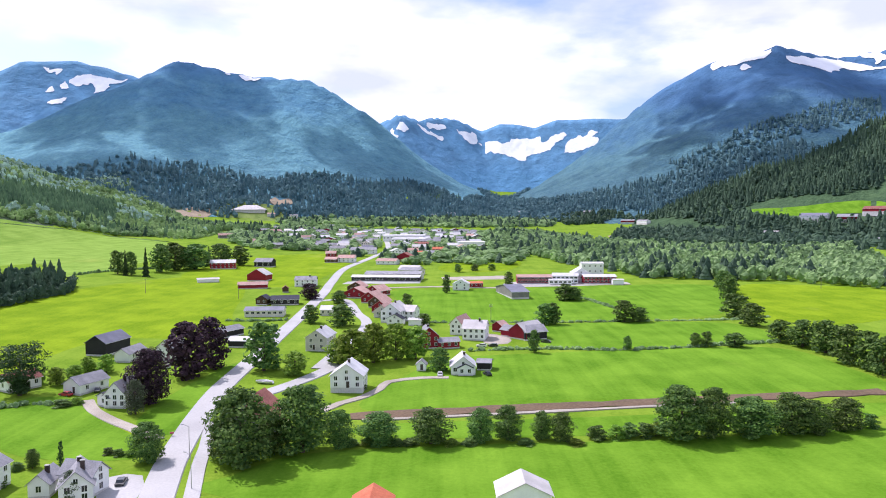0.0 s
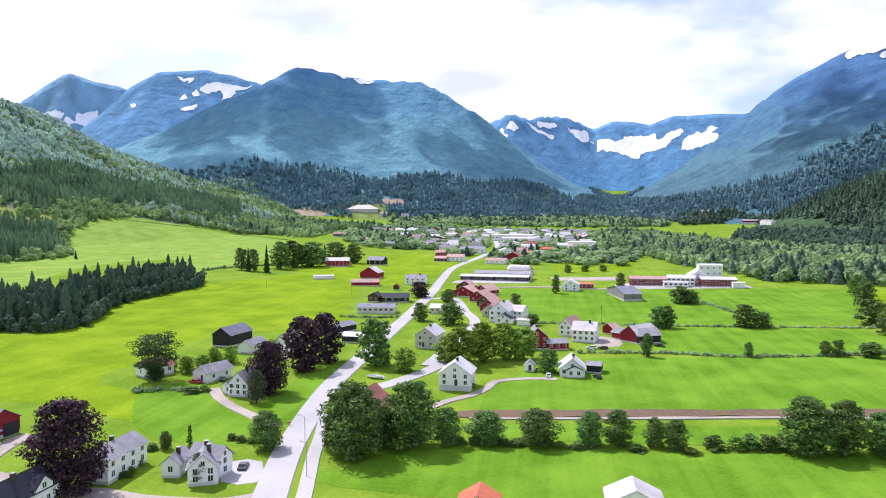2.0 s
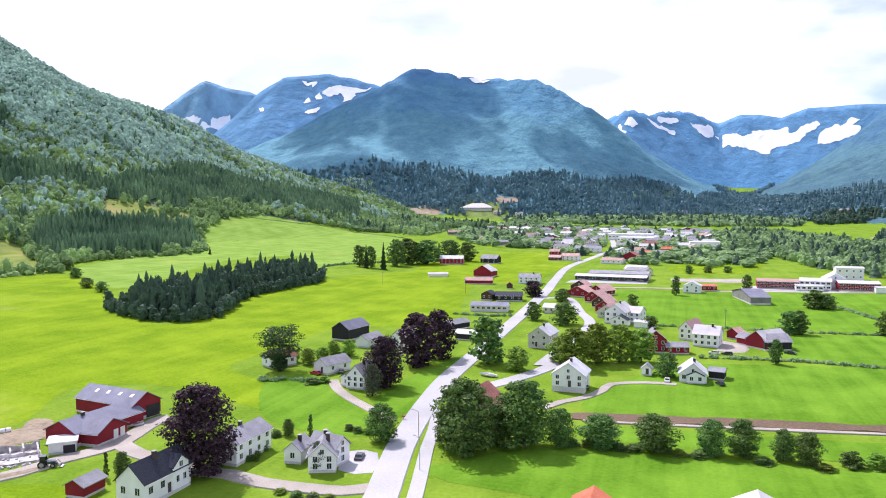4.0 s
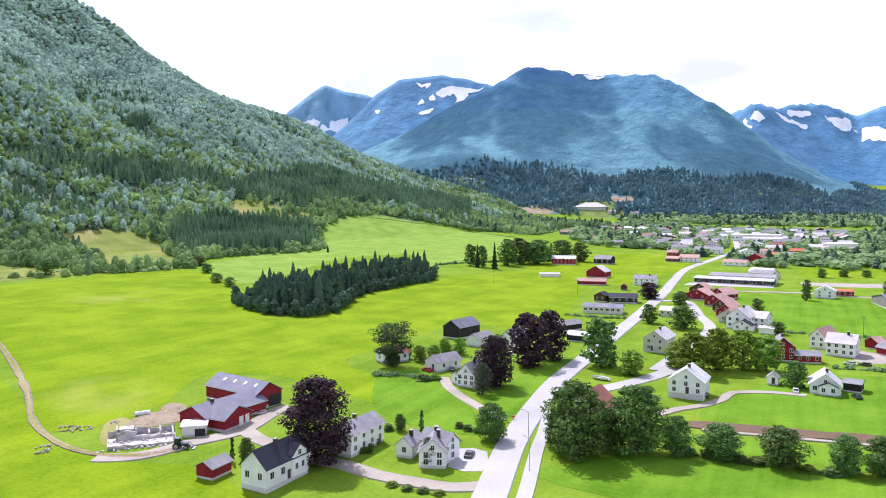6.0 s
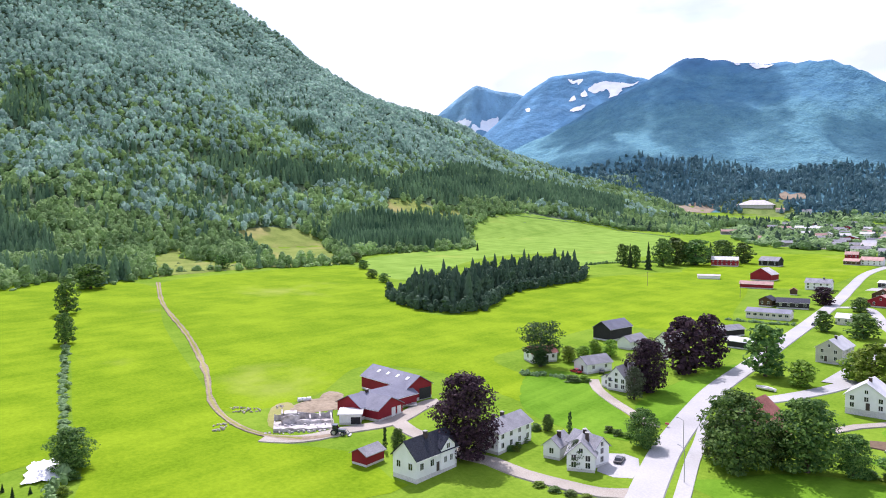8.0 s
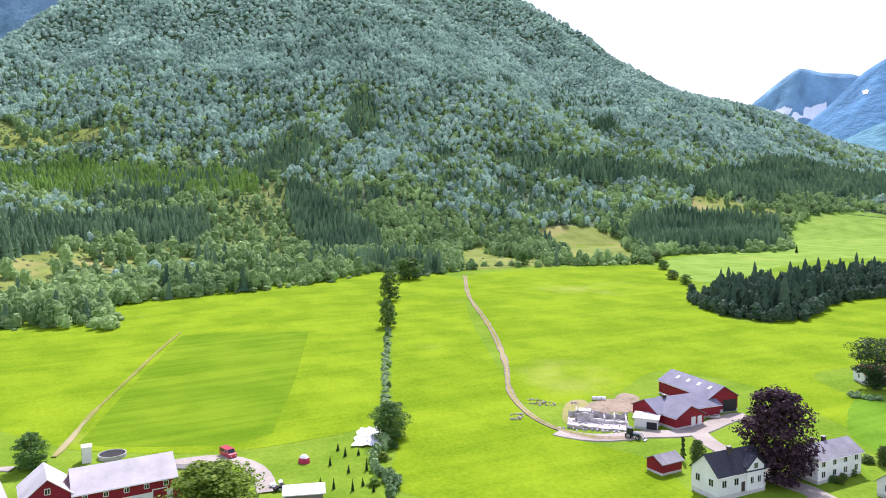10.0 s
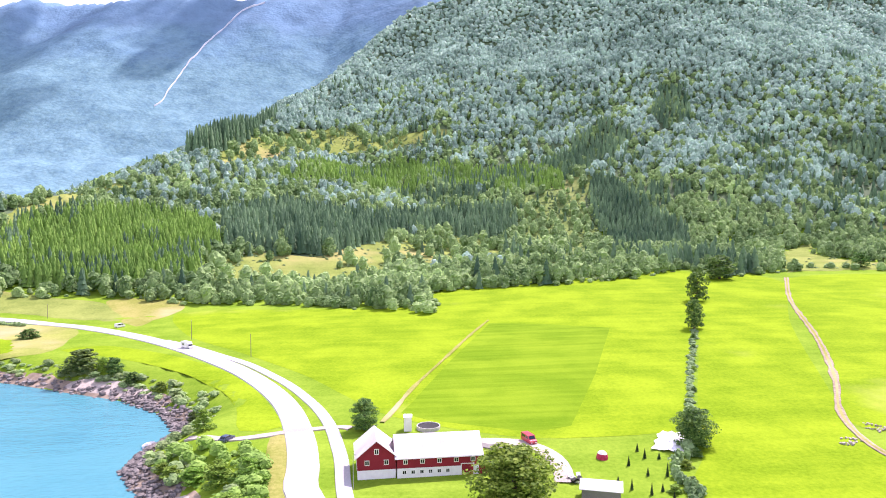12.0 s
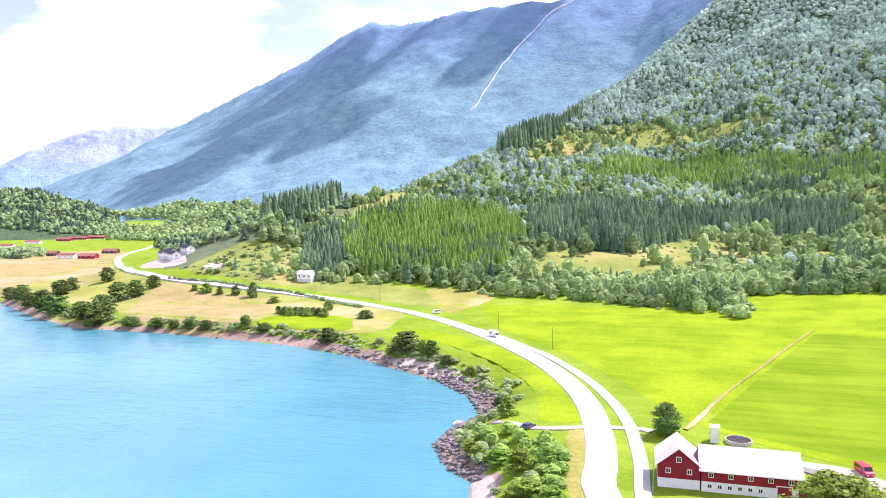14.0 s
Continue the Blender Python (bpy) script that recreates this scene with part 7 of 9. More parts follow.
ramp_ = root("barn_bridge", RAMP[0], RAMP[1], RAMP[2], None, "grey wooden ramp into the barn's loft", "ramp")
part("deck", ([(-5, -1.6, 3.0), (6, -1.6, 0.5), (6, 1.6, 0.5), (-5, 1.6, 3.0), (-5, -1.6, 2.7), (6, -1.6, 0.2), (6, 1.6, 0.2), (-5, 1.6, 2.7)],
              [(0, 1, 2, 3), (7, 6, 5, 4), (0, 4, 5, 1), (1, 5, 6, 2), (2, 6, 7, 3), (3, 7, 4, 0)]), M_GREYWOOD, ramp_)
for s in (-1.5, 1.5):
    for xx in (-4, -1, 2):
        part("post", limb((xx, s, -0.4), (xx, s, 2.7 - (xx + 5) * 0.22), 0.1, 0.1, 6), M_POLE, ramp_)
hyd = root("mailbox_stand", HYDRANT[0], HYDRANT[1], 20, None, "small red mailbox stand at the junction", "mailbox")
part("post", cuboid(-0.06, -0.06, -0.2, 0.06, 0.06, 0.9), M_POLE, hyd)
part("box", cuboid(-0.5, -0.2, 0.9, 0.5, 0.2, 1.35), M_CARRED, hyd)
pile = root("bale", PILE[0], PILE[1], 60, None, "white wrapped silage bales behind the foundations", "bale")
for s in (-1.4, 0.0, 1.4):
    part("wrap", limb((s - 0.6, 0, 0.6), (s + 0.6, 0, 0.6), 0.62, 0.62, 14), M_TARP, pile)


# Single trees and shrubs.
plant(K_PINE[0], -134.5, 221.2, 15.9, 13.0, "old pine with open flat crown")
plant(K_PURPLE[0], -89.6, 212.3, 16.6, 12.4, "dark copper beech with spreading crown")
plant(K_PURPLE[1], -90.2, 245.9, 19.6, 14.6, "dark copper beech with spreading crown")
plant(K_PURPLE[0], -86.5, 260.2, 18.8, 12.4, "dark copper beech with spreading crown")
plant(K_PURPLE[0], -99.7, 129.9, 19.6, 14.6, "dark copper beech with spreading crown")
plant(K_PURPLE[1], -86.5, 454.4, 10.3, 12.2, "dark copper beech with spreading crown")
plant(K_LEAFY[2], -66.0, 256.3, 17.9, 13.3, "dark green roadside tree")
plant(K_BRIGHT[0], -53.0, 249.0, 8.3, 8.7, "light green leafy village tree")
plant(K_LEAFY[1], -47.3, 161.0, 17.5, 14.1, "dense green tree around the old barn")
plant(K_LEAFY[2], -52.8, 164.7, 9.1, 6.4, "dense green tree around the old barn")
plant(K_LEAFY[0], -42.2, 169.5, 9.1, 8.0, "dense green tree around the old barn")
plant(K_LEAFY[1], -34.6, 169.5, 16.4, 13.2, "dense green tree around the old barn")
plant(K_LEAFY[2], -26.1, 172.9, 9.1, 7.2, "dense green tree around the old barn")
plant(K_LEAFY[0], -16.5, 175.5, 7.7, 9.7, "round hedgerow tree beside the meadow", group="hedgerow trees")
plant(K_LEAFY[1], -3.4, 175.8, 9.1, 9.4, "round hedgerow tree beside the meadow", group="hedgerow trees")
plant(K_LEAFY[2], 9.4, 177.3, 8.3, 6.8, "round hedgerow tree beside the meadow", group="hedgerow trees")
plant(K_LEAFY[0], 16.3, 178.5, 8.5, 7.2, "round hedgerow tree beside the meadow", group="hedgerow trees")
plant(K_LEAFY[1], 25.0, 178.3, 7.2, 4.9, "round hedgerow tree beside the meadow", group="hedgerow trees")
plant(K_LEAFY[2], 30.0, 177.3, 7.1, 6.0, "round hedgerow tree beside the meadow", group="hedgerow trees")
plant(K_LEAFY[0], 60.4, 177.2, 13.4, 12.3, "round hedgerow tree beside the meadow", group="hedgerow trees")
plant(K_LEAFY[1], 69.2, 178.7, 12.9, 8.7, "round hedgerow tree beside the meadow", group="hedgerow trees")
plant(K_LEAFY[2], 79.2, 178.9, 10.1, 12.0, "round hedgerow tree beside the meadow", group="hedgerow trees")
plant(K_LEAFY[0], 90.4, 181.0, 10.4, 10.0, "round hedgerow tree beside the meadow", group="hedgerow trees")
plant(K_LEAFY[1], 96.5, 181.5, 8.5, 8.3, "round hedgerow tree beside the meadow", group="hedgerow trees")
plant(K_LEAFY[2], 106.5, 184.7, 8.2, 9.1, "round hedgerow tree beside the meadow", group="hedgerow trees")
plant(K_SHRUB[0], 39.0, 177.9, 3.8, 5.1, "low leafy shrub in the hedgerow", "shrub")
plant(K_SHRUB[1], 44.2, 178.6, 3.8, 5.1, "low leafy shrub in the hedgerow", "shrub")
plant(K_SHRUB[0], 48.0, 179.4, 3.8, 5.1, "low leafy shrub in the hedgerow", "shrub")
plant(K_SHRUB[0], 51.8, 179.7, 3.8, 5.1, "low leafy shrub in the hedgerow", "shrub")
plant(K_SHRUB[1], 54.8, 180.0, 3.9, 5.0, "low leafy shrub in the hedgerow", "shrub")
plant(K_SHRUB[0], 114.0, 186.0, 4.0, 4.6, "low leafy shrub in the hedgerow", "shrub")
plant(K_SHRUB[0], -23.5, 174.6, 1.7, 4.2, "low leafy shrub in the hedgerow", "shrub")
plant(K_SHRUB[1], -19.3, 174.6, 1.7, 4.2, "low leafy shrub in the hedgerow", "shrub")
plant(K_SHRUB[0], -12.2, 174.6, 1.7, 4.2, "low leafy shrub in the hedgerow", "shrub")
plant(K_SHRUB[0], -8.6, 174.6, 1.7, 4.3, "low leafy shrub in the hedgerow", "shrub")
plant(K_SHRUB[1], 2.0, 174.4, 1.7, 4.3, "low leafy shrub in the hedgerow", "shrub")
plant(K_SHRUB[0], 6.3, 174.3, 1.7, 4.3, "low leafy shrub in the hedgerow", "shrub")
plant(K_SHRUB[0], 20.4, 174.0, 1.7, 4.2, "low leafy shrub in the hedgerow", "shrub")
plant(K_SHRUB[1], 33.1, 173.7, 1.7, 4.2, "low leafy shrub in the hedgerow", "shrub")
plant(K_BRIGHT[0], -34.2, 259.1, 14.6, 13.3, "leafy green tree between village houses")
plant(K_BRIGHT[0], -27.1, 268.3, 15.1, 11.7, "leafy green tree between village houses")
plant(K_BRIGHT[1], -18.8, 273.0, 14.2, 10.6, "leafy green tree between village houses")
plant(K_BRIGHT[0], -11.1, 274.8, 12.7, 10.7, "leafy green tree between village houses")
plant(K_BRIGHT[0], -40.2, 265.9, 9.7, 9.4, "leafy green tree between village houses")
plant(K_LEAFY[1], -1.5, 253.9, 8.3, 7.4, "leafy green tree between village houses")
plant(K_LEAFY[2], 37.0, 286.1, 9.3, 5.0, "leafy green tree between village houses")
plant(K_LEAFY[0], 76.3, 290.3, 5.9, 3.4, "leafy green tree between village houses")
plant(K_LEAFY[1], 106.5, 296.2, 5.8, 4.5, "leafy green tree between village houses")
plant(K_LEAFY[2], 111.3, 296.0, 6.5, 4.9, "leafy green tree between village houses")
plant(K_LEAFY[0], 123.0, 295.5, 5.8, 8.4, "leafy green tree between village houses")
plant(K_LEAFY[1], 51.8, 355.7, 10.1, 10.8, "leafy green tree between village houses")
plant(K_LEAFY[2], 56.1, 355.7, 10.7, 6.8, "leafy green tree between village houses")
plant(K_LEAFY[0], 93.4, 361.6, 11.1, 10.7, "leafy green tree between village houses")
plant(K_LEAFY[1], 101.2, 361.2, 7.3, 8.4, "leafy green tree between village houses")
plant(K_LEAFY[2], 77.4, 445.7, 10.4, 14.1, "leafy green tree between village houses")
plant(K_LEAFY[0], 82.7, 445.5, 8.6, 10.6, "leafy green tree between village houses")
plant(K_LEAFY[1], -51.4, 354.3, 10.6, 13.0, "leafy green tree between village houses")
plant(K_LEAFY[2], -68.8, 363.3, 9.4, 8.6, "leafy green tree between village houses")
plant(K_LEAFY[0], -64.8, 436.1, 7.8, 9.0, "leafy green tree between village houses")
plant(K_LEAFY[1], -31.6, 375.1, 5.2, 6.0, "leafy green tree between village houses")
plant(K_LEAFY[2], -10.0, 356.4, 5.8, 7.5, "leafy green tree between village houses")
plant(K_LEAFY[0], 2.2, 484.3, 12.5, 5.5, "leafy green tree between village houses")
plant(K_LEAFY[1], 48.5, 521.5, 10.5, 6.7, "leafy green tree between village houses")
plant(K_LEAFY[2], 13.2, 634.6, 7.2, 7.1, "leafy green tree between village houses")
plant(K_LEAFY[0], 28.9, 643.5, 6.2, 7.2, "leafy green tree between village houses")
plant(K_LEAFY[1], 44.7, 647.6, 5.7, 7.3, "leafy green tree between village houses")
plant(K_LEAFY[2], -21.6, 415.6, 8.4, 6.7, "leafy green tree between village houses")
plant(K_LEAFY[0], 198.5, 499.5, 12.9, 11.2, "tree in the hedgerow towards the river")
plant(K_LEAFY[1], 176.5, 433.4, 16.5, 11.6, "tree in the hedgerow towards the river")
plant(K_LEAFY[2], 155.9, 374.9, 12.7, 14.5, "tree in the hedgerow towards the river")
plant(K_LEAFY[0], 153.2, 348.1, 11.0, 11.8, "tree in the hedgerow towards the river")
plant(K_LEAFY[1], 147.3, 306.2, 9.2, 10.3, "tree in the hedgerow towards the river")
plant(K_LEAFY[2], 151.3, 294.8, 11.5, 11.4, "tree in the hedgerow towards the river")
plant(K_LEAFY[0], 153.9, 281.9, 13.1, 12.0, "tree in the hedgerow towards the river")
plant(K_LEAFY[1], 152.3, 263.3, 13.9, 11.8, "tree in the hedgerow towards the river")
plant(K_LEAFY[2], 154.1, 252.2, 13.7, 11.1, "tree in the hedgerow towards the river")
plant(K_LEAFY[0], 153.3, 243.6, 13.3, 9.0, "tree in the hedgerow towards the river")
plant(K_LEAFY[1], 193.0, 474.1, 11.5, 9.2, "tree in the hedgerow towards the river")
plant(K_LEAFY[2], -273.2, 589.7, 19.5, 12.0, "dark tree in the meadow copse")
plant(K_LEAFY[0], -259.5, 584.4, 19.3, 9.4, "dark tree in the meadow copse")
plant(K_LEAFY[1], -246.2, 613.4, 23.7, 17.4, "dark tree in the meadow copse")
plant(K_LEAFY[2], -242.4, 635.8, 24.5, 21.0, "dark tree in the meadow copse")
plant(K_LEAFY[0], -227.7, 644.9, 22.8, 26.4, "dark tree in the meadow copse")
plant(K_LEAFY[1], -214.5, 677.0, 21.2, 22.8, "dark tree in the meadow copse")
plant(K_LEAFY[2], -200.2, 693.7, 19.0, 18.2, "dark tree in the meadow copse")
plant(K_LEAFY[0], -248.1, 679.7, 16.4, 20.5, "dark tree in the meadow copse")
plant(K_SPRUCE[1], -243.4, 575.2, 24.1, 10.2, "dark spruce in the meadow copse")
plant(K_SPRUCE[0], -261.8, 579.1, 21.4, 7.6, "dark spruce in the meadow copse")
plant(K_SPRUCE[0], -228.3, 685.9, 18.8, 10.5, "dark spruce in the meadow copse")
plant(K_LEAFY[1], -69.5, 162.4, 9.3, 7.3, "tree beside the road junction")
plant(K_CYPRESS[0], -86.9, 157.3, 6.7, 1.5, "slim dark cypress in a garden")
plant(K_CYPRESS[0], -117.4, 121.4, 5.8, 1.3, "slim dark cypress in a garden")
plant(K_LEAFY[2], -93.9, 158.3, 4.4, 3.0, "small round tree in a garden")
plant(K_LEAFY[0], -114.6, 123.0, 5.5, 3.4, "small round tree in a garden")
plant(K_GREY[0], -75.2, 139.6, 6.5, 4.6, "pale birch in front of the house")
plant(K_GREY[0], -89.0, 200.9, 10.0, 5.7, "pale birch beside the house")
plant(K_BRIGHT[1], -122.0, 252.6, 6.6, 5.9, "orchard tree behind the cottages")
plant(K_BRIGHT[0], -130.0, 234.3, 6.1, 6.0, "orchard tree behind the cottages")
plant(K_BRIGHT[0], -128.1, 242.2, 5.1, 6.2, "orchard tree behind the cottages")
plant(K_BRIGHT[1], -129.9, 256.8, 3.1, 4.4, "orchard tree behind the cottages")
plant(K_BRIGHT[0], -136.5, 235.7, 4.8, 4.0, "orchard tree behind the cottages")
plant(K_BRIGHT[0], -128.7, 252.4, 5.8, 4.7, "orchard tree behind the cottages")
plant(K_SHRUB[1], -101.4, 211.7, 2.4, 4.6, "low leafy shrub in a garden", "shrub")
plant(K_SHRUB[0], -97.1, 209.8, 2.4, 4.0, "low leafy shrub in a garden", "shrub")
plant(K_SHRUB[0], -114.2, 208.5, 2.4, 5.9, "low leafy shrub in a garden", "shrub")
plant(K_SHRUB[1], -111.3, 211.0, 2.4, 4.5, "low leafy shrub in a garden", "shrub")
plant(K_SHRUB[0], -80.8, 167.2, 1.9, 2.9, "low leafy shrub in a garden", "shrub")
plant(K_SHRUB[0], -77.8, 166.1, 1.9, 2.9, "low leafy shrub in a garden", "shrub")
plant(K_SHRUB[1], -75.1, 166.1, 1.9, 2.7, "low leafy shrub in a garden", "shrub")
plant(K_SHRUB[0], -96.9, 157.3, 1.8, 3.3, "low leafy shrub in a garden", "shrub")
plant(K_SHRUB[0], -26.9, 228.5, 2.6, 3.7, "low leafy shrub in a garden", "shrub")
plant(K_LEAFY[1], -368.3, 152.9, 16.2, 10.6, "bushy tree along the field ditch")
plant(K_LEAFY[2], -449.8, 201.6, 15.3, 18.6, "bushy tree along the field ditch")
plant(K_LEAFY[0], -299.7, 123.4, 12.4, 7.6, "bushy tree along the field ditch")
plant(K_LEAFY[1], -163.1, 67.7, 9.6, 9.0, "bushy tree along the field ditch")
plant(K_SHRUB[0], -280.4, 115.2, 2.2, 2.6, "low scrub along the ditch", "shrub")
plant(K_SHRUB[0], -262.5, 107.9, 2.0, 2.4, "low scrub along the ditch", "shrub")
plant(K_SHRUB[1], -231.9, 95.5, 1.8, 2.2, "low scrub along the ditch", "shrub")
plant(K_SHRUB[0], -208.2, 86.0, 1.6, 1.9, "low scrub along the ditch", "shrub")
plant(K_SHRUB[0], -157.1, 65.4, 2.2, 3.2, "scrub along the ditch", "shrub")
plant(K_SHRUB[1], -150.7, 60.7, 2.1, 3.1, "scrub along the ditch", "shrub")
plant(K_SHRUB[0], -141.3, 58.2, 2.0, 2.9, "scrub along the ditch", "shrub")
plant(K_SHRUB[0], -136.9, 58.2, 1.9, 2.8, "scrub along the ditch", "shrub")
plant(K_SHRUB[1], -137.9, 53.5, 1.9, 2.8, "scrub along the ditch", "shrub")
plant(K_SPRUCE[0], -153.1, 48.6, 2.3, 1.3, "young spruce in the planting", group="young spruces")
plant(K_SPRUCE[0], -157.1, 53.6, 2.4, 1.4, "young spruce in the planting", group="young spruces")
plant(K_SPRUCE[1], -147.0, 50.9, 1.9, 1.3, "young spruce in the planting", group="young spruces")
plant(K_SPRUCE[0], -140.1, 45.2, 2.4, 1.2, "young spruce in the planting", group="young spruces")
plant(K_SPRUCE[0], -137.3, 48.4, 2.6, 1.2, "young spruce in the planting", group="young spruces")
plant(K_SPRUCE[1], -146.5, 55.0, 3.0, 1.3, "young spruce in the planting", group="young spruces")
plant(K_SPRUCE[0], -138.8, 51.2, 1.7, 1.3, "young spruce in the planting", group="young spruces")
plant(K_SPRUCE[0], -134.8, 52.1, 1.6, 1.2, "young spruce in the planting", group="young spruces")
plant(K_SPRUCE[1], -144.0, 43.5, 1.4, 1.2, "young spruce in the planting", group="young spruces")
plant(K_SPRUCE[0], -161.6, 53.3, 1.9, 1.4, "young spruce in the planting", group="young spruces")
plant(K_SPRUCE[0], -156.4, 56.7, 1.6, 1.4, "young spruce in the planting", group="young spruces")
plant(K_LEAFY[1], -460.9, 441.4, 8.1, 9.9, "small tree on the field edge")
plant(K_LEAFY[2], -478.3, 449.5, 8.3, 10.2, "small tree on the field edge")
plant(K_LEAFY[0], -367.3, 367.4, 6.6, 8.0, "small tree on the field edge")
plant(K_LEAFY[1], -345.1, 357.1, 6.3, 7.6, "small tree on the field edge")
plant(K_LEAFY[2], -416.3, 406.2, 7.4, 9.0, "small tree on the field edge")
plant(K_SPRUCE[0], -455.5, 617.5, 8.7, 5.4, "dark green spruce at the field edge")
plant(K_LEAFY[1], -490.8, 323.4, 11.4, 11.3, "leafy green tree at the field edge")
plant(K_BRIGHT[0], -133.7, 19.7, 11.8, 15.7, "large round leafy tree beside the barn")
plant(K_LEAFY[0], -182.5, -12.4, 8.0, 6.8, "bushy tree behind the barn")
plant(K_SHRUB[1], -153.6, -42.2, 5.8, 7.1, "dense bright shrub on the point", "shrub")
plant(K_SHRUB[1], -162.4, -55.5, 3.7, 5.2, "dense bright shrub on the point", "shrub")
plant(K_SHRUB[1], -159.1, -49.6, 4.1, 6.2, "dense bright shrub on the point", "shrub")
plant(K_SHRUB[1], -153.8, -36.1, 4.3, 4.9, "dense bright shrub on the point", "shrub")
plant(K_SHRUB[1], -148.7, -31.7, 2.2, 3.1, "dense bright shrub on the point", "shrub")
plant(K_SHRUB[1], -165.1, -58.5, 3.4, 4.1, "dense bright shrub on the point", "shrub")
plant(K_SHRUB[1], -138.2, -36.0, 3.8, 7.3, "dense bright shrub on the point", "shrub")
plant(K_SHRUB[1], -138.6, -39.7, 3.1, 4.9, "dense bright shrub on the point", "shrub")
plant(K_SHRUB[1], -134.8, -30.7, 3.1, 5.7, "dense bright shrub on the point", "shrub")
plant(K_SHRUB[1], -186.2, -55.1, 6.0, 5.3, "shrub above the rocky shore", "shrub")
plant(K_SHRUB[0], -260.1, -108.2, 6.6, 6.4, "shrub above the rocky shore", "shrub")
plant(K_SHRUB[0], -252.2, -98.7, 4.1, 5.3, "shrub above the rocky shore", "shrub")
plant(K_SHRUB[1], -240.8, -85.3, 3.5, 4.2, "shrub above the rocky shore", "shrub")
plant(K_SHRUB[0], -230.4, -76.5, 3.3, 3.2, "shrub above the rocky shore", "shrub")
plant(K_SHRUB[0], -208.0, -64.6, 3.8, 2.9, "shrub above the rocky shore", "shrub")
plant(K_SHRUB[1], -265.0, -114.2, 4.8, 4.6, "shrub above the rocky shore", "shrub")
plant(K_SHRUB[0], -267.4, -123.1, 8.6, 13.8, "shrub along the beach", "shrub")
plant(K_SHRUB[0], -282.1, -170.0, 6.7, 9.5, "shrub along the beach", "shrub")
plant(K_SHRUB[1], -293.2, -225.1, 6.6, 5.3, "shrub along the beach", "shrub")
plant(K_SHRUB[0], -290.9, -247.8, 4.6, 6.6, "shrub along the beach", "shrub")
plant(K_SHRUB[0], -290.6, -257.5, 4.8, 4.7, "shrub along the beach", "shrub")
plant(K_SHRUB[1], -286.2, -186.1, 3.2, 2.9, "shrub along the beach", "shrub")
plant(K_SHRUB[0], -263.0, -110.2, 5.2, 4.5, "shrub along the beach", "shrub")
plant(K_SHRUB[0], -368.8, -276.3, 10.3, 6.7, "leafy shrub beside the road", "shrub")
plant(K_SHRUB[1], -366.7, -311.2, 6.6, 8.3, "leafy shrub beside the road", "shrub")
plant(K_SHRUB[0], -366.2, -300.1, 5.5, 4.7, "leafy shrub beside the road", "shrub")
plant(K_SHRUB[0], -369.1, -290.1, 6.2, 6.0, "leafy shrub beside the road", "shrub")
plant(K_SHRUB[1], -360.9, -255.0, 4.4, 7.2, "leafy shrub beside the road", "shrub")
plant(K_SHRUB[0], -346.7, -208.4, 5.7, 5.8, "leafy shrub beside the road", "shrub")
plant(K_SHRUB[0], -328.4, -174.5, 4.7, 8.9, "leafy shrub beside the road", "shrub")
plant(K_SHRUB[1], -368.0, -321.7, 4.2, 4.7, "leafy shrub beside the road", "shrub")
plant(K_SHRUB[0], -326.6, -227.7, 4.6, 4.8, "fern scrub below the road", "shrub")
plant(K_SHRUB[0], -324.5, -222.5, 5.0, 4.8, "fern scrub below the road", "shrub")
plant(K_SHRUB[1], -322.4, -217.5, 5.5, 4.7, "fern scrub below the road", "shrub")
plant(K_SHRUB[0], -328.1, -217.6, 4.6, 4.8, "fern scrub below the road", "shrub")
plant(K_SHRUB[0], -325.9, -212.5, 5.0, 4.8, "fern scrub below the road", "shrub")
plant(K_SHRUB[1], -323.8, -207.5, 5.5, 4.8, "fern scrub below the road", "shrub")
plant(K_SHRUB[0], -329.5, -207.5, 4.6, 4.9, "fern scrub below the road", "shrub")
plant(K_SHRUB[0], -327.3, -202.5, 5.0, 4.8, "fern scrub below the road", "shrub")
plant(K_SHRUB[1], -325.1, -197.6, 5.5, 4.8, "fern scrub below the road", "shrub")
plant(K_LEAFY[2], -382.0, -412.5, 10.5, 11.0, "shore tree by the fjord")
plant(K_LEAFY[0], -367.7, -356.2, 8.2, 9.0, "shore tree by the fjord")
plant(K_LEAFY[1], -335.9, -354.2, 11.5, 12.5, "shore tree by the fjord")
plant(K_LEAFY[2], -348.5, -352.9, 10.2, 12.9, "shore tree by the fjord")
plant(K_LEAFY[0], -294.9, -322.1, 12.3, 13.4, "shore tree by the fjord")
plant(K_LEAFY[1], -292.3, -335.7, 9.6, 13.3, "shore tree by the fjord")
plant(K_LEAFY[2], -303.6, -370.0, 11.6, 15.2, "shore tree by the fjord")
plant(K_LEAFY[0], -313.6, -392.4, 12.1, 11.8, "shore tree by the fjord")
plant(K_LEAFY[1], -360.9, -422.6, 8.5, 9.0, "shore tree by the fjord")
plant(K_LEAFY[2], -346.7, -417.2, 9.9, 13.0, "shore tree by the fjord")
plant(K_LEAFY[0], -340.8, -446.8, 10.0, 11.4, "shore tree by the fjord")
plant(K_LEAFY[1], -346.1, -465.8, 8.5, 10.1, "shore tree by the fjord")
plant(K_LEAFY[2], -285.9, -319.5, 9.3, 11.8, "shore tree by the fjord")
plant(K_LEAFY[0], -288.9, -296.7, 5.3, 9.5, "shore tree by the fjord")
plant(K_LEAFY[1], -290.1, -279.4, 5.2, 8.3, "shore tree by the fjord")
plant(K_LEAFY[2], -290.1, -268.0, 4.5, 5.9, "shore tree by the fjord")
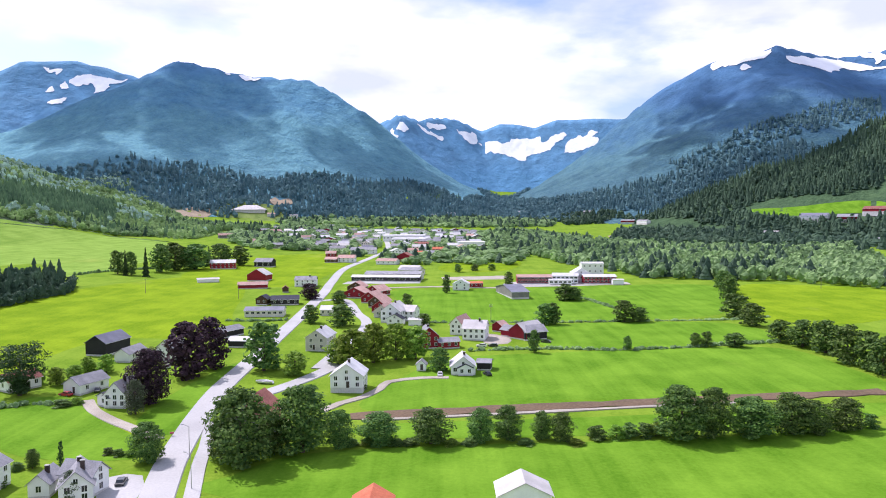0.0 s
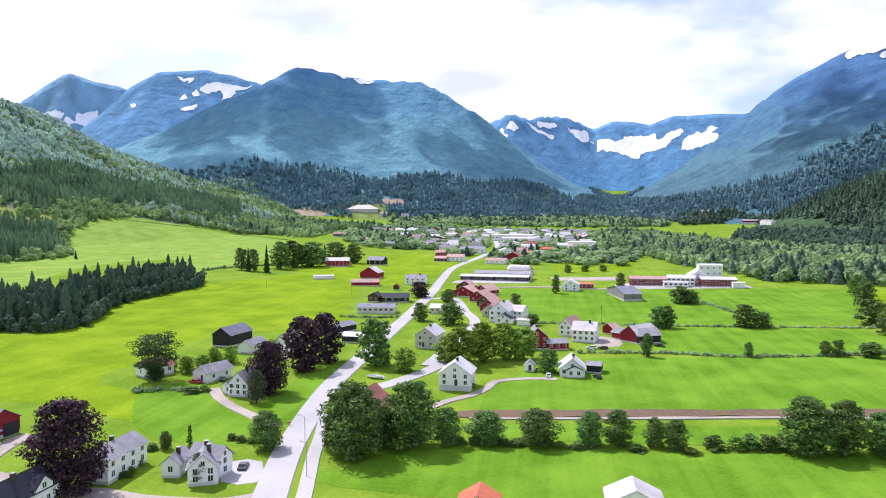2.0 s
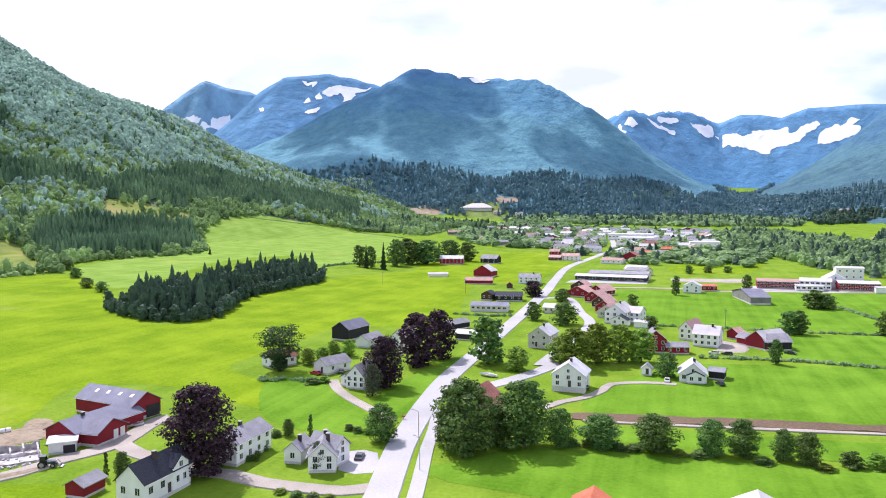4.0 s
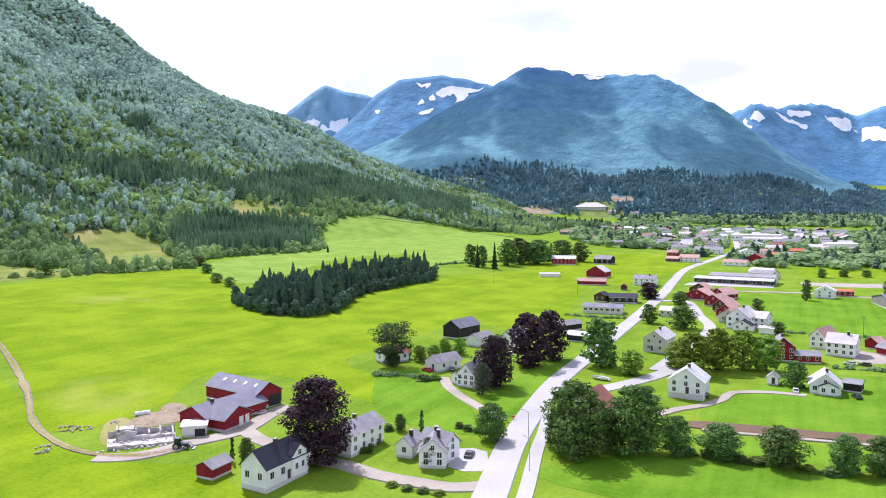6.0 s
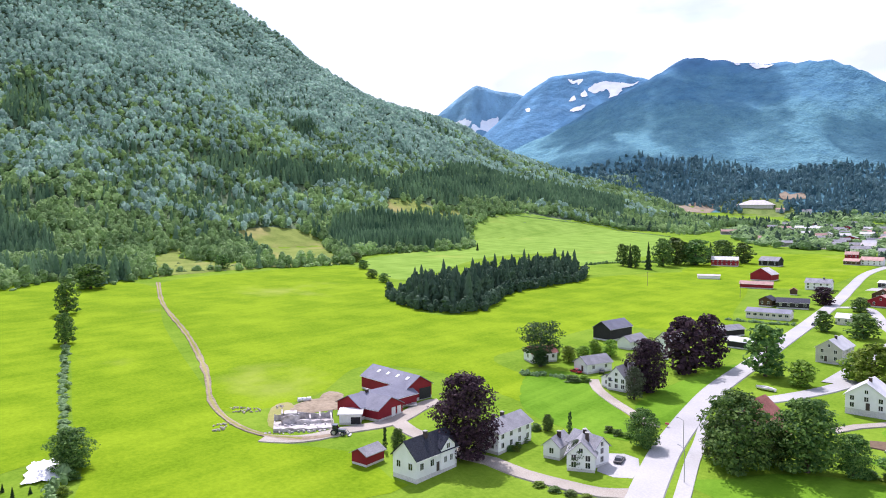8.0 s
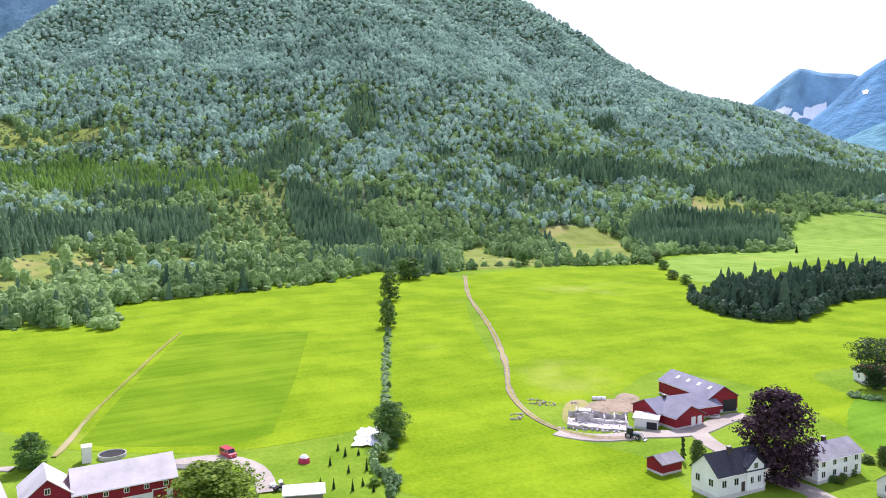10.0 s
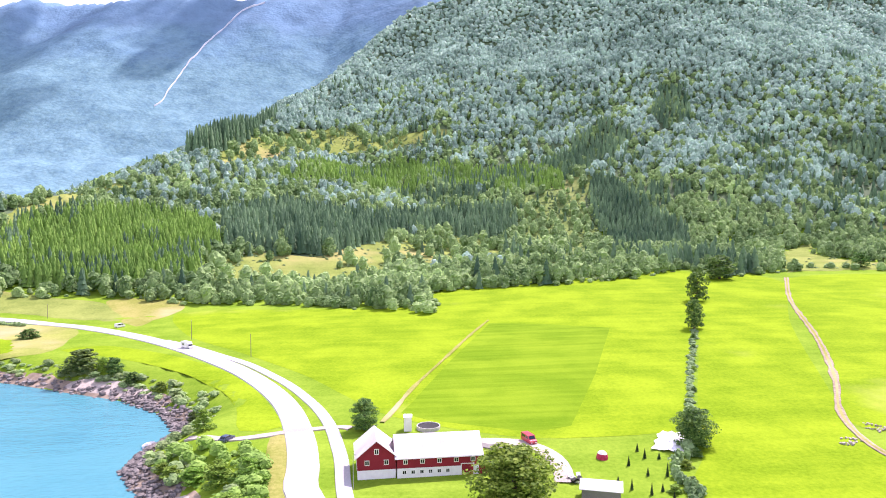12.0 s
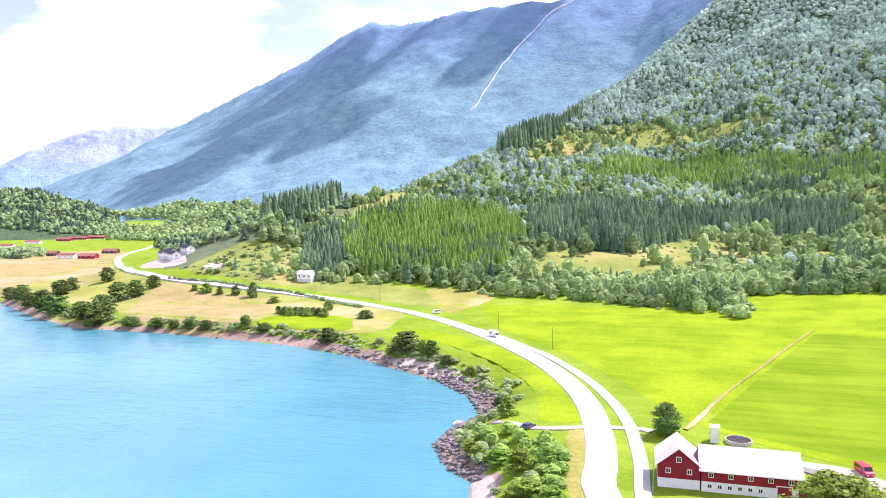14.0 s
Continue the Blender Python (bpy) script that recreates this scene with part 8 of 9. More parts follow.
plant(K_LEAFY[0], -290.7, -258.2, 5.1, 5.3, "shore tree by the fjord")
plant(K_LEAFY[1], -291.4, -248.5, 4.4, 7.1, "shore tree by the fjord")
plant(K_LEAFY[2], -293.8, -225.3, 6.2, 5.9, "shore tree by the fjord")
plant(K_LEAFY[0], -291.1, -211.6, 4.2, 7.0, "shore tree by the fjord")
plant(K_LEAFY[1], -323.2, -417.4, 9.4, 10.8, "shore tree by the fjord")
plant(K_SHRUB[0], -93.1, 140.5, 1.5, 1.8, "flowering shrub along the house wall", "shrub")
plant(K_SHRUB[0], -93.0, 142.8, 1.6, 1.9, "flowering shrub along the house wall", "shrub")
plant(K_SHRUB[1], -92.1, 140.5, 1.5, 1.8, "flowering shrub along the house wall", "shrub")
plant(K_SHRUB[0], -93.7, 147.1, 1.6, 1.9, "flowering shrub along the house wall", "shrub")
plant(K_SHRUB[0], -93.5, 139.7, 1.5, 1.8, "flowering shrub along the house wall", "shrub")
plant(K_SHRUB[1], -76.8, 125.9, 1.1, 2.9, "clipped hedge along the farm drive", "shrub")
plant(K_SHRUB[0], -72.8, 125.5, 1.1, 2.8, "clipped hedge along the farm drive", "shrub")
plant(K_SHRUB[0], -69.3, 126.0, 1.0, 2.8, "clipped hedge along the farm drive", "shrub")
plant(K_SHRUB[1], -65.8, 126.4, 1.0, 2.8, "clipped hedge along the farm drive", "shrub")


# Woods: outlines on the ground, and what grows inside them.
WOOD_EDGE = [(-424, -320), (-414, -267), (-417, -242), (-432, -206), (-433, -181), (-422, -131), (-420, -87), (-383, -21), (-363, 11), (-432, 8), (-437, 61), (-450, 125), (-502, 202), (-463, 212), (-482, 264), (-490, 294), (-471, 355), (-453, 421), (-500, 494), (-479, 630), (-589, 780), (-617, 865), (-615, 972), (-565, 1033), (-494, 1106), (-381, 1072), (-414, 1361)]
PASTURE = [(-665, 450), (-677, 499), (-666, 537), (-628, 543), (-548, 486), (-464, 430), (-479, 359), (-555, 417), (-638, 453)]
PASTURE_LOW = [(-608, 327), (-646, 378), (-563, 339), (-486, 364), (-477, 316), (-485, 272), (-482, 262)]
CLEARING_A = [(-486, -147), (-525, -148), (-554, -122), (-558, -74), (-626, -43), (-666, -14), (-697, 19), (-736, 44), (-721, 89), (-603, 70), (-547, 6), (-491, -3), (-512, -36), (-478, -49), (-476, -86), (-452, -110), (-463, -138)]
CLEARING_B = [(-951, 208), (-873, 228), (-821, 207), (-733, 199), (-693, 191), (-581, 175), (-505, 143), (-460, 99), (-470, 86), (-723, 111), (-841, 121), (-850, 158), (-891, 188)]
CLEARING_C = [(-858, -233), (-990, -214), (-1053, -170), (-1136, -76), (-1115, 49), (-1085, 56), (-1078, -22), (-1022, -101), (-892, -173), (-788, -202)]
CLEARING_D = [(-408, -331), (-455, -338), (-483, -316), (-447, -285), (-419, -274), (-402, -290)]
CLEARING_E = [(-522, -324), (-567, -321), (-640, -318), (-700, -300), (-709, -270), (-648, -296), (-564, -303), (-519, -311)]
CLEARING_F = [(-707, 736), (-731, 802), (-686, 812), (-632, 854), (-613, 816), (-648, 755), (-676, 731)]
PLANTATION = [(-513, -293), (-568, -302), (-609, -286), (-635, -234), (-627, -178), (-564, -151), (-490, -148), (-468, -153), (-444, -202), (-441, -239), (-463, -265)]
YOUNG_B = [(-809, -157), (-918, -120), (-1047, -21), (-972, 97), (-962, 205), (-867, 192), (-858, 120), (-940, 41), (-872, -53), (-811, -132)]
SPRUCE_A = [(-623, -170), (-675, -153), (-723, -129), (-723, -72), (-758, -16), (-823, 49), (-816, 114), (-765, 119), (-729, 90), (-722, 20), (-681, -14), (-607, -42), (-558, -74), (-559, -144)]
SPRUCE_B = [(-860, 220), (-857, 238), (-824, 250), (-748, 257), (-698, 277), (-629, 257), (-643, 194), (-716, 198), (-783, 204)]
SPRUCE_C = [(-801, -248), (-840, -255), (-950, -262), (-1100, -262), (-1180, -235), (-1163, -212), (-939, -212), (-840, -230)]
SPRUCE_D = [(-660, 592), (-675, 681), (-610, 789), (-485, 639), (-514, 484), (-617, 548)]
SPRUCE_E = [(-868, 529), (-860, 577), (-840, 630), (-846, 771), (-774, 814), (-832, 1042), (-794, 1240), (-688, 1483), (-550, 1187), (-631, 1061), (-673, 922), (-674, 845), (-721, 791), (-775, 718), (-778, 627), (-796, 576), (-826, 544), (-846, 520)]
SPRUCE_F = [(-492, -354), (-511, -339), (-533, -331), (-575, -328), (-600, -345), (-560, -365), (-510, -370)]
SPRUCE_G = [(-432, -283), (-476, -306), (-524, -303), (-455, -259), (-420, -243), (-425, -264)]
SPRUCE_H = [(-992, 340), (-1063, 372), (-1044, 412), (-969, 391), (-945, 355)]
SPRUCE_I = [(-955, 180), (-1026, 276), (-975, 310), (-905, 259), (-895, 198)]
SPRUCE_J = [(-994, 785), (-1017, 857), (-975, 848), (-963, 799)]
STAND = [(-282, 304), (-257, 291), (-235, 293), (-229, 314), (-256, 368), (-258, 408), (-256, 470), (-271, 502), (-299, 490), (-294, 421), (-286, 368), (-295, 335)]
RIVER_WOOD = [(52, 849), (88, 944), (123, 707), (154, 626), (167, 569), (214, 558), (268, 541), (312, 495), (426, 676), (526, 915), (382, 871), (310, 927), (233, 1052), (172, 1288), (107, 1393)]
SLOPE_WOOD = [(279, 1608), (424, 1726), (509, 1363), (544, 1243), (670, 1067), (721, 1149), (613, 1242), (581, 1352), (616, 1409), (703, 1318), (793, 1266), (909, 1454), (851, 1489), (760, 1542), (631, 1529), (516, 1548), (424, 1787), (306, 1851)]
FOOT_WOOD = [(-300, 1480), (-290, 1616), (-107, 1589), (93, 1529), (245, 1560), (291, 1848), (125, 2044), (-126, 1875), (-323, 1802), (-400, 1740), (-390, 1640)]
LEFT_WOOD = [(-600, 1080), (-590, 1120), (-520, 1140), (-400, 1160), (-405, 1128), (-450, 1085), (-520, 1070)]
LEFT_BELT = [(-560, 1350), (-555, 1400), (-440, 1390), (-330, 1350), (-325, 1305), (-360, 1290), (-450, 1310)]
TOWN_WOOD = [(-320, 1080), (-265, 985), (-225, 905), (-190, 890), (-165, 930), (-200, 1000), (-230, 1100), (-180, 1230), (-190, 1400), (-230, 1560), (-340, 1480), (-330, 1270), (-290, 1180)]
TOWN_TREES = [(-254, 921), (-160, 889), (-48, 707), (65, 698), (133, 941), (104, 1355), (-220, 1489), (-374, 1398), (-365, 1128)]
KNOLL_WOOD = [(-972, -1326), (-1009, -1307), (-1028, -1243), (-1102, -1162), (-1165, -1201), (-1248, -1322), (-1260, -1402), (-1233, -1471), (-2603, -3360), (-1151, -1565)]
BEND_WOOD = [(-853, -821), (-628, -563), (-462, -391), (-475, -375), (-461, -346), (-478, -349), (-499, -354), (-488, -376), (-1050, -884), (-1047, -938)]
BELOW_KNOLL = [(-591, -809), (-586, -761), (-639, -796), (-735, -914), (-698, -955)]
POINT = [(-178, -65), (-174, -54), (-173, -42), (-163, -34), (-152, -31), (-136, -29), (-140, -39), (-155, -43), (-161, -52), (-166, -60)]
HEDGE_A = [(-7, 362), (57, 361), (107, 363), (150, 367), (174, 375)]
HEDGE_B = [(11, 290), (46, 293), (76, 290), (112, 297), (145, 305)]
HEDGE_C = [(80, 493), (92, 445), (100, 405)]
HEDGE_D = [(-610, 930), (-566, 998), (-517, 1064), (-389, 995)]
HEDGE_E = [(-299, 569), (-288, 606), (-249, 668), (-236, 775)]
HEDGE_F = [(-115, 369), (-106, 369), (-93, 369), (-83, 372)]
HEDGE_H = [(-296, 122), (-261, 107), (-230, 94), (-204, 83), (-184, 75)]
HEDGE_I = [(-166, 68), (-158, 64), (-150, 58), (-143, 57), (-136, 57), (-130, 54)]
HEDGE_J = [(-132, 206), (-124, 210), (-117, 209), (-110, 211)]
HEDGE_G = [(-386, -359), (-386, -302), (-385, -256), (-362, -195)]
SLOPE_SCRUB = [(-414, -372), (-431, -354), (-455, -350), (-470, -336), (-412, -295), (-397, -315), (-396, -343)]
BACK_WOOD = [(250, 1052), (401, 967), (549, 873), (694, 1105), (615, 1207), (525, 1269), (452, 1422), (328, 1335)]
# Birch leaves greyed and lightened to paint in haze on the upper slope.
M_HAZYBIRCH = stand_leafage("hazy_birch_leaves", (0.190, 0.320, 0.245), (0.60, 0.79, 0.66), 0.40)
M_LOWWOOD = stand_leafage("leafy_wood_leaves", (0.090, 0.190, 0.060), (0.48, 0.66, 0.27), 0.38)
M_SPRUCEWOOD = stand_leafage("spruce_wood_needles", (0.048, 0.115, 0.064), (0.25, 0.40, 0.20), 0.24)
M_STAND = stand_leafage("stand_needles", (0.022, 0.055, 0.040), (0.11, 0.185, 0.105), 0.2)
M_YOUNGWOOD = stand_leafage("young_spruce_needles", (0.13, 0.26, 0.050), (0.32, 0.52, 0.10), 0.3)
M_SCRUB = stand_leafage("scrub_leaves", (0.09, 0.17, 0.055), (0.38, 0.50, 0.21), 0.38)
M_FARWOOD = stand_leafage("valley_wood_leaves", (0.100, 0.190, 0.080), (0.42, 0.60, 0.26), 0.36)


def crown_template(seed, rings, sprays):
    """A small unit crown: a ragged egg of leafage with sprays that stand out from it."""
    rng = np.random.default_rng(seed)
    heights = np.linspace(0.10, 0.97, rings)
    shell = []
    for h in heights:
        r = 0.5 * math.sqrt(max(0.03, 1 - ((h - 0.48) / 0.53) ** 2)) * rng.uniform(0.85, 1.1)
        off = rng.normal(0, 0.035, 2)
        for i in range(6):
            a = math.pi * i / 3 + 0.5 * h * 6 + rng.uniform(-0.3, 0.3)
            rr = r * rng.uniform(0.62, 1.05)
            shell.append((rr * math.cos(a) + off[0], rr * math.sin(a) + off[1], h + rng.uniform(-0.05, 0.05)))
    quads = [(6 * j + i, 6 * j + (i + 1) % 6, 6 * j + 6 + (i + 1) % 6, 6 * j + 6 + i) for j in range(rings - 1) for i in range(6)]
    k = 6 * (rings - 1)
    quads += [(k, k + 1, k + 2, k + 3), (k, k + 3, k + 4, k + 5)]
    z = rng.uniform(-0.5, 1, sprays)
    a = np.arange(sprays) * 2.399 + rng.uniform(-0.4, 0.4, sprays)
    q = np.stack([np.sqrt(1 - z * z) * np.cos(a), np.sqrt(1 - z * z) * np.sin(a), z], 1)
    c = q * rng.uniform(0.85, 1.12, (sprays, 1)) * np.array([0.45, 0.45, 0.44]) + np.array([0, 0, 0.52])
    v, f = leaf_quads(rng, c, q + np.array([0, 0, 0.5]), 0.78 / math.sqrt(sprays + 4), 0.45)
    return np.concatenate([np.array(shell), v]), np.concatenate([np.array(quads), f + len(shell)])


def spire_template(seed, tiers, sides=6):
    """A small unit spruce: drooping skirts, one over the other."""
    rng = np.random.default_rng(seed)
    v, rows = [], 0
    for k in range(tiers):
        for z, r in ((k / tiers * 0.9 + 0.05, 0.5 * (1.0 - 0.78 * k / tiers)), ((k + 1) / tiers * 0.9 + 0.07, 0.5 * (1.0 - 0.92 * (k + 1) / tiers) * 0.75)):
            for i in range(sides):
                a = 2 * math.pi * (i + 0.5 * (k % 2)) / sides + rng.uniform(-0.15, 0.15)
                rr = r * rng.uniform(0.75, 1.2)
                v.append((rr * math.cos(a), rr * math.sin(a), z + rng.uniform(-0.025, 0.025)))
            rows += 1
    f = [(sides * j + i, sides * j + (i + 1) % sides, sides * j + sides + (i + 1) % sides, sides * j + sides + i) for j in range(rows - 1) for i in range(sides)]
    return np.array(v), np.array(f)


def wood(name, x, y, height, width, templates, material, label, seed):
    """Many trees in one mesh; each takes one of the templates, turned and sized."""
    rng = np.random.default_rng(seed)
    z = land(x, y) - 0.3
    pick = rng.integers(0, len(templates), len(x))
    turn = rng.uniform(0, 2 * math.pi, len(x))
    verts, faces, start = [], [], 0
    for k, (tv, tf) in enumerate(templates):
        at = np.where(pick == k)[0]
        if not len(at):
            continue
        c, s = np.cos(turn[at])[:, None], np.sin(turn[at])[:, None]
        w, h = width[at][:, None], height[at][:, None]
        vx = (tv[None, :, 0] * c - tv[None, :, 1] * s) * w + x[at][:, None]
        vy = (tv[None, :, 0] * s + tv[None, :, 1] * c) * w + y[at][:, None]
        vz = tv[None, :, 2] * h + z[at][:, None]
        verts.append(np.stack([vx, vy, vz], -1).reshape(-1, 3))
        faces.append((tf[None] + (start + np.arange(len(at)) * len(tv))[:, None, None]).reshape(-1, tf.shape[1]))
        start += len(at) * len(tv)
    return tagged(big_mesh(name, np.concatenate(verts), np.concatenate(faces), material), label, "trees", kind="stuff")


def sown(outline, gap, seed):
    """Places about gap metres apart inside an outline."""
    rng = np.random.default_rng(seed)
    p = np.array(outline, float)
    xs, ys = np.meshgrid(np.arange(p[:, 0].min(), p[:, 0].max(), gap), np.arange(p[:, 1].min(), p[:, 1].max(), gap))
    x, y = xs.ravel(), ys.ravel()
    x, y = x + rng.uniform(-0.48, 0.48, len(x)) * gap, y + rng.uniform(-0.48, 0.48, len(y)) * gap
    keep = inside(x, y, outline)
    return x[keep], y[keep]


LEAFY_FINE = [crown_template(100 + i, 5, 54) for i in range(8)]
LEAFY_MID = [crown_template(110 + i, 4, 18) for i in range(8)]
LEAFY_FAR = [crown_template(120 + i, 4, 5) for i in range(6)]
SPIRE_FINE = [spire_template(130 + i, 5, 7) for i in range(6)]
SPIRE_MID = [spire_template(140 + i, 4, 6) for i in range(5)]
SPIRE_FAR = [spire_template(150 + i, 3, 5) for i in range(4)]

# The steep wooded hill: everything above the wood's edge up to the crest.
HILL_WOOD = WOOD_EDGE + [(-900, 1980), (-1500, 1650), (-1680, 800), (-1720, 250), (-1600, -120), (-900, -420), (-640, -430)]
spruce_areas = [SPRUCE_A, SPRUCE_B, SPRUCE_C, SPRUCE_D, SPRUCE_E, SPRUCE_F, SPRUCE_G, SPRUCE_H, SPRUCE_I, SPRUCE_J]
young_areas = [PLANTATION, YOUNG_B]
meadows = [PASTURE, PASTURE_LOW]
clearings = [CLEARING_A, CLEARING_B, CLEARING_C, CLEARING_D, CLEARING_E, CLEARING_F]
for gap, near, far, leafy_t, spire_t, tag in ((6.0, 0, 820, LEAFY_FINE, SPIRE_FINE, 1), (6.8, 820, 1350, LEAFY_MID, SPIRE_MID, 2),
                                              (8.4, 1350, 2600, LEAFY_FAR, SPIRE_FAR, 3)):
    x, y = sown(HILL_WOOD, gap, tag)
    d = np.hypot(x, y)
    outward = land(x * 1.01, y * 1.01) - land(x, y)
    keep = (d >= near) & (d < far) & (outward > -0.01 * d * 0.02)
    for c in meadows:
        keep &= ~inside(x, y, c)
    x, y, d = x[keep], y[keep], d[keep]
    rng = np.random.default_rng(40 + tag)
    wx, wy = x + 16 * rough(x, y, 45.0, 3), y + 16 * rough(y, x, 45.0, 3)
    open_, planted = np.zeros(len(x), bool), np.zeros(len(x), bool)
    for c in clearings:
        open_ |= inside(wx, wy, c)
    for c in spruce_areas + young_areas:
        planted |= inside(wx, wy, c)
    up = land(x, y)
    u = rng.uniform(0, 1, len(x))
    stray = (rough(x, y, 110.0, 3) + rng.uniform(-0.3, 0.3, len(x)) > 0.55) | (rng.uniform(0, 1, len(x)) < 0.03)
    dark = stray & (up < 300) & ~planted & ~open_
    glade = (rough(x, y, 42.0, 2) + rng.uniform(-0.25, 0.25, len(x)) > 0.42) & (up < 150) & ~dark & ~planted & ~open_
    # Above this wavering line, trees take the haze-tinted birch leaves.
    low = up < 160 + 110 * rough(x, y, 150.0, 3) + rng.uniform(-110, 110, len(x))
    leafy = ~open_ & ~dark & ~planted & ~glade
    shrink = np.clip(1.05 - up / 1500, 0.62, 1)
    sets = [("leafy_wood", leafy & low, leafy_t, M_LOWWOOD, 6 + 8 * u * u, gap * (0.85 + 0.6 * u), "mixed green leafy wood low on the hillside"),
            ("birch_wood", leafy & ~low, leafy_t, M_HAZYBIRCH, 8 + 7 * u, gap * (0.95 + 0.5 * u), "birch wood on the steep hillside, its green greyed by haze colour"),
            ("spruce_wood", dark, spire_t, M_SPRUCEWOOD, 12 + 7 * u, 5.4 + 2.8 * u, "dark green spruce wood on the hillside"),
            ("scrub", glade & (u < 0.6), LEAFY_FAR, M_SCRUB, 2.0 + 4.0 * u, 2.6 + 3.0 * u, "low scrub in a small glade")]
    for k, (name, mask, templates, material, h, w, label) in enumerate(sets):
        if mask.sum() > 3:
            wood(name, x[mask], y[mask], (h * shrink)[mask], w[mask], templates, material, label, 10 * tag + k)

# Planted spruces stand close.
for k, (outline, gap, material, h0, h1, share, label) in enumerate((
        (PLANTATION, 4.2, M_YOUNGWOOD, 11, 15, 0.97, "bright green spruce plantation above the road"), (YOUNG_B, 5.4, M_YOUNGWOOD, 9, 14, 0.85, "green spruce plantation on the hillside"),
        (SPRUCE_A, 5.0, M_SPRUCEWOOD, 13, 20, 0.8, "dark dense spruce wood on the hillside"), (SPRUCE_B, 4.8, M_SPRUCEWOOD, 14, 19, 0.97, "dark dense spruce wood on the hillside"),
        (SPRUCE_C, 6.0, M_SPRUCEWOOD, 24, 32, 0.97, "tall dark spruces on the hill's shoulder"), (SPRUCE_D, 5.0, M_SPRUCEWOOD, 15, 21, 0.97, "dark spruce block at the field edge"),
        (SPRUCE_E, 6.6, M_SPRUCEWOOD, 13, 20, 0.75, "dark spruce belt on the hillside"), (SPRUCE_F, 5.0, M_SPRUCEWOOD, 18, 24, 0.95, "tall spruces above the road bend"),
        (SPRUCE_G, 4.6, M_SPRUCEWOOD, 13, 18, 0.95, "dark spruces beside the white house"), (SPRUCE_H, 5.8, M_SPRUCEWOOD, 14, 20, 0.5, "dark spruce clump high on the hillside"),
        (SPRUCE_I, 5.8, M_SPRUCEWOOD, 14, 22, 0.6, "dark spruce clump among birches"), (SPRUCE_J, 5.8, M_SPRUCEWOOD, 14, 20, 0.7, "dark spruce clump among birches"))):
    x, y = sown(outline, gap, 400 + k)
    rng = np.random.default_rng(410 + k)
    u = rng.uniform(0, 1, len(x))
    keep = rng.uniform(0, 1, len(x)) + 0.25 * rough(x, y, 60.0, 3) < share
    rest = ~keep & (u < 0.7)
    if rest.sum() > 3:
        wood("leafy_wood", x[rest], y[rest], 7 + 6 * u[rest], gap * (1.0 + 0.6 * u[rest]), LEAFY_MID, M_LOWWOOD, "leafy trees among the hillside spruces", 430 + k)
    if material is M_YOUNGWOOD:
        old = keep & (rng.uniform(0, 1, len(x)) + rough(x, y, 40.0, 3) > 0.95)
        wood("planted_spruces", x[old], y[old], (12 + 5 * u)[old], (4 + 2 * u)[old], SPIRE_FINE, M_SPRUCEWOOD, "older dark spruces among the young ones", 480 + k)
        keep &= ~old
    near = np.hypot(x, y).mean() < 800
    wood("planted_spruces", x[keep], y[keep], (h0 + (h1 - h0) * u)[keep], (gap * (1.15 + 0.45 * u))[keep], SPIRE_FINE if near else SPIRE_MID, material, label, 420 + k)

# Low scrub and a few trees have grown up in the clearings.
for k, (outline, share) in enumerate(((CLEARING_A, 0.42), (CLEARING_B, 0.9), (CLEARING_C, 0.5), (CLEARING_D, 0.55), (CLEARING_E, 0.4), (CLEARING_F, 0.35), (PASTURE_LOW, 0.1))):
    x, y = sown(outline, 3.6, 440 + k)
    rng = np.random.default_rng(450 + k)
    u = rng.uniform(0, 1, len(x))
    keep = rng.uniform(0, 1, len(x)) + 0.8 * rough(x, y, 36.0, 3) < share
    tall = keep & (u > 0.90)
    spiky = keep & (u < 0.03)
    keep &= ~tall & ~spiky
    wood("scrub", x[keep], y[keep], 0.8 + 2.4 * u[keep] ** 2, 1.8 + 2.4 * u[keep], LEAFY_FAR, M_SCRUB, "low green scrub in a clearing", 460 + k)
    if tall.sum() > 3:
        wood("leafy_wood", x[tall], y[tall], 110 * (u[tall] - 0.85), 70 * (u[tall] - 0.84), LEAFY_FINE, M_LOWWOOD, "young leafy trees in a clearing", 470 + k)
    if spiky.sum() > 3:
        wood("spruce_wood", x[spiky], y[spiky], 6 + 200 * u[spiky], 3.2 + 60 * u[spiky], SPIRE_MID, M_SPRUCEWOOD, "single spruces in a clearing", 490 + k)

# Clearings show dry grass between the trees.
for outline, label in ((CLEARING_A, "dry yellow clearing in the spruce wood"), (CLEARING_B, "brushy green clearing between spruces"),
                       (CLEARING_C, "grassy clearing high on the hillside"), (CLEARING_D, "dry grassy bank above the white house"),
                       (CLEARING_E, "grassy shelf behind the pines"), (CLEARING_F, "pale glade in the spruce belt"), (PASTURE_LOW, "rough dry pasture beside the track")):
    patch("clearing", outline, M_BRUSH if outline is CLEARING_B else M_HEATH, label, 0.8, "clearing", 6.0, True, 9.0)

# Shrubs fringe the wood's lower edge.
edge = spline(WOOD_EDGE, 3.5)
rng = np.random.default_rng(77)
fx, fy = edge[:, 0] + rng.normal(0, 2.5, len(edge)), edge[:, 1] + rng.normal(0, 2.5, len(edge))
u = rng.uniform(0, 1, len(fx))
keep = rng.uniform(0, 1, len(fx)) + 0.5 * rough(fx, fy, 30.0, 2) < 0.62
fx, fy, u = fx[keep], fy[keep], u[keep]
wood("edge_scrub", fx, fy, 1.5 + 6.5 * u * u, 2.5 + 5.0 * u, LEAFY_FINE, M_LOWWOOD, "leafy scrub along the wood's edge", 78)

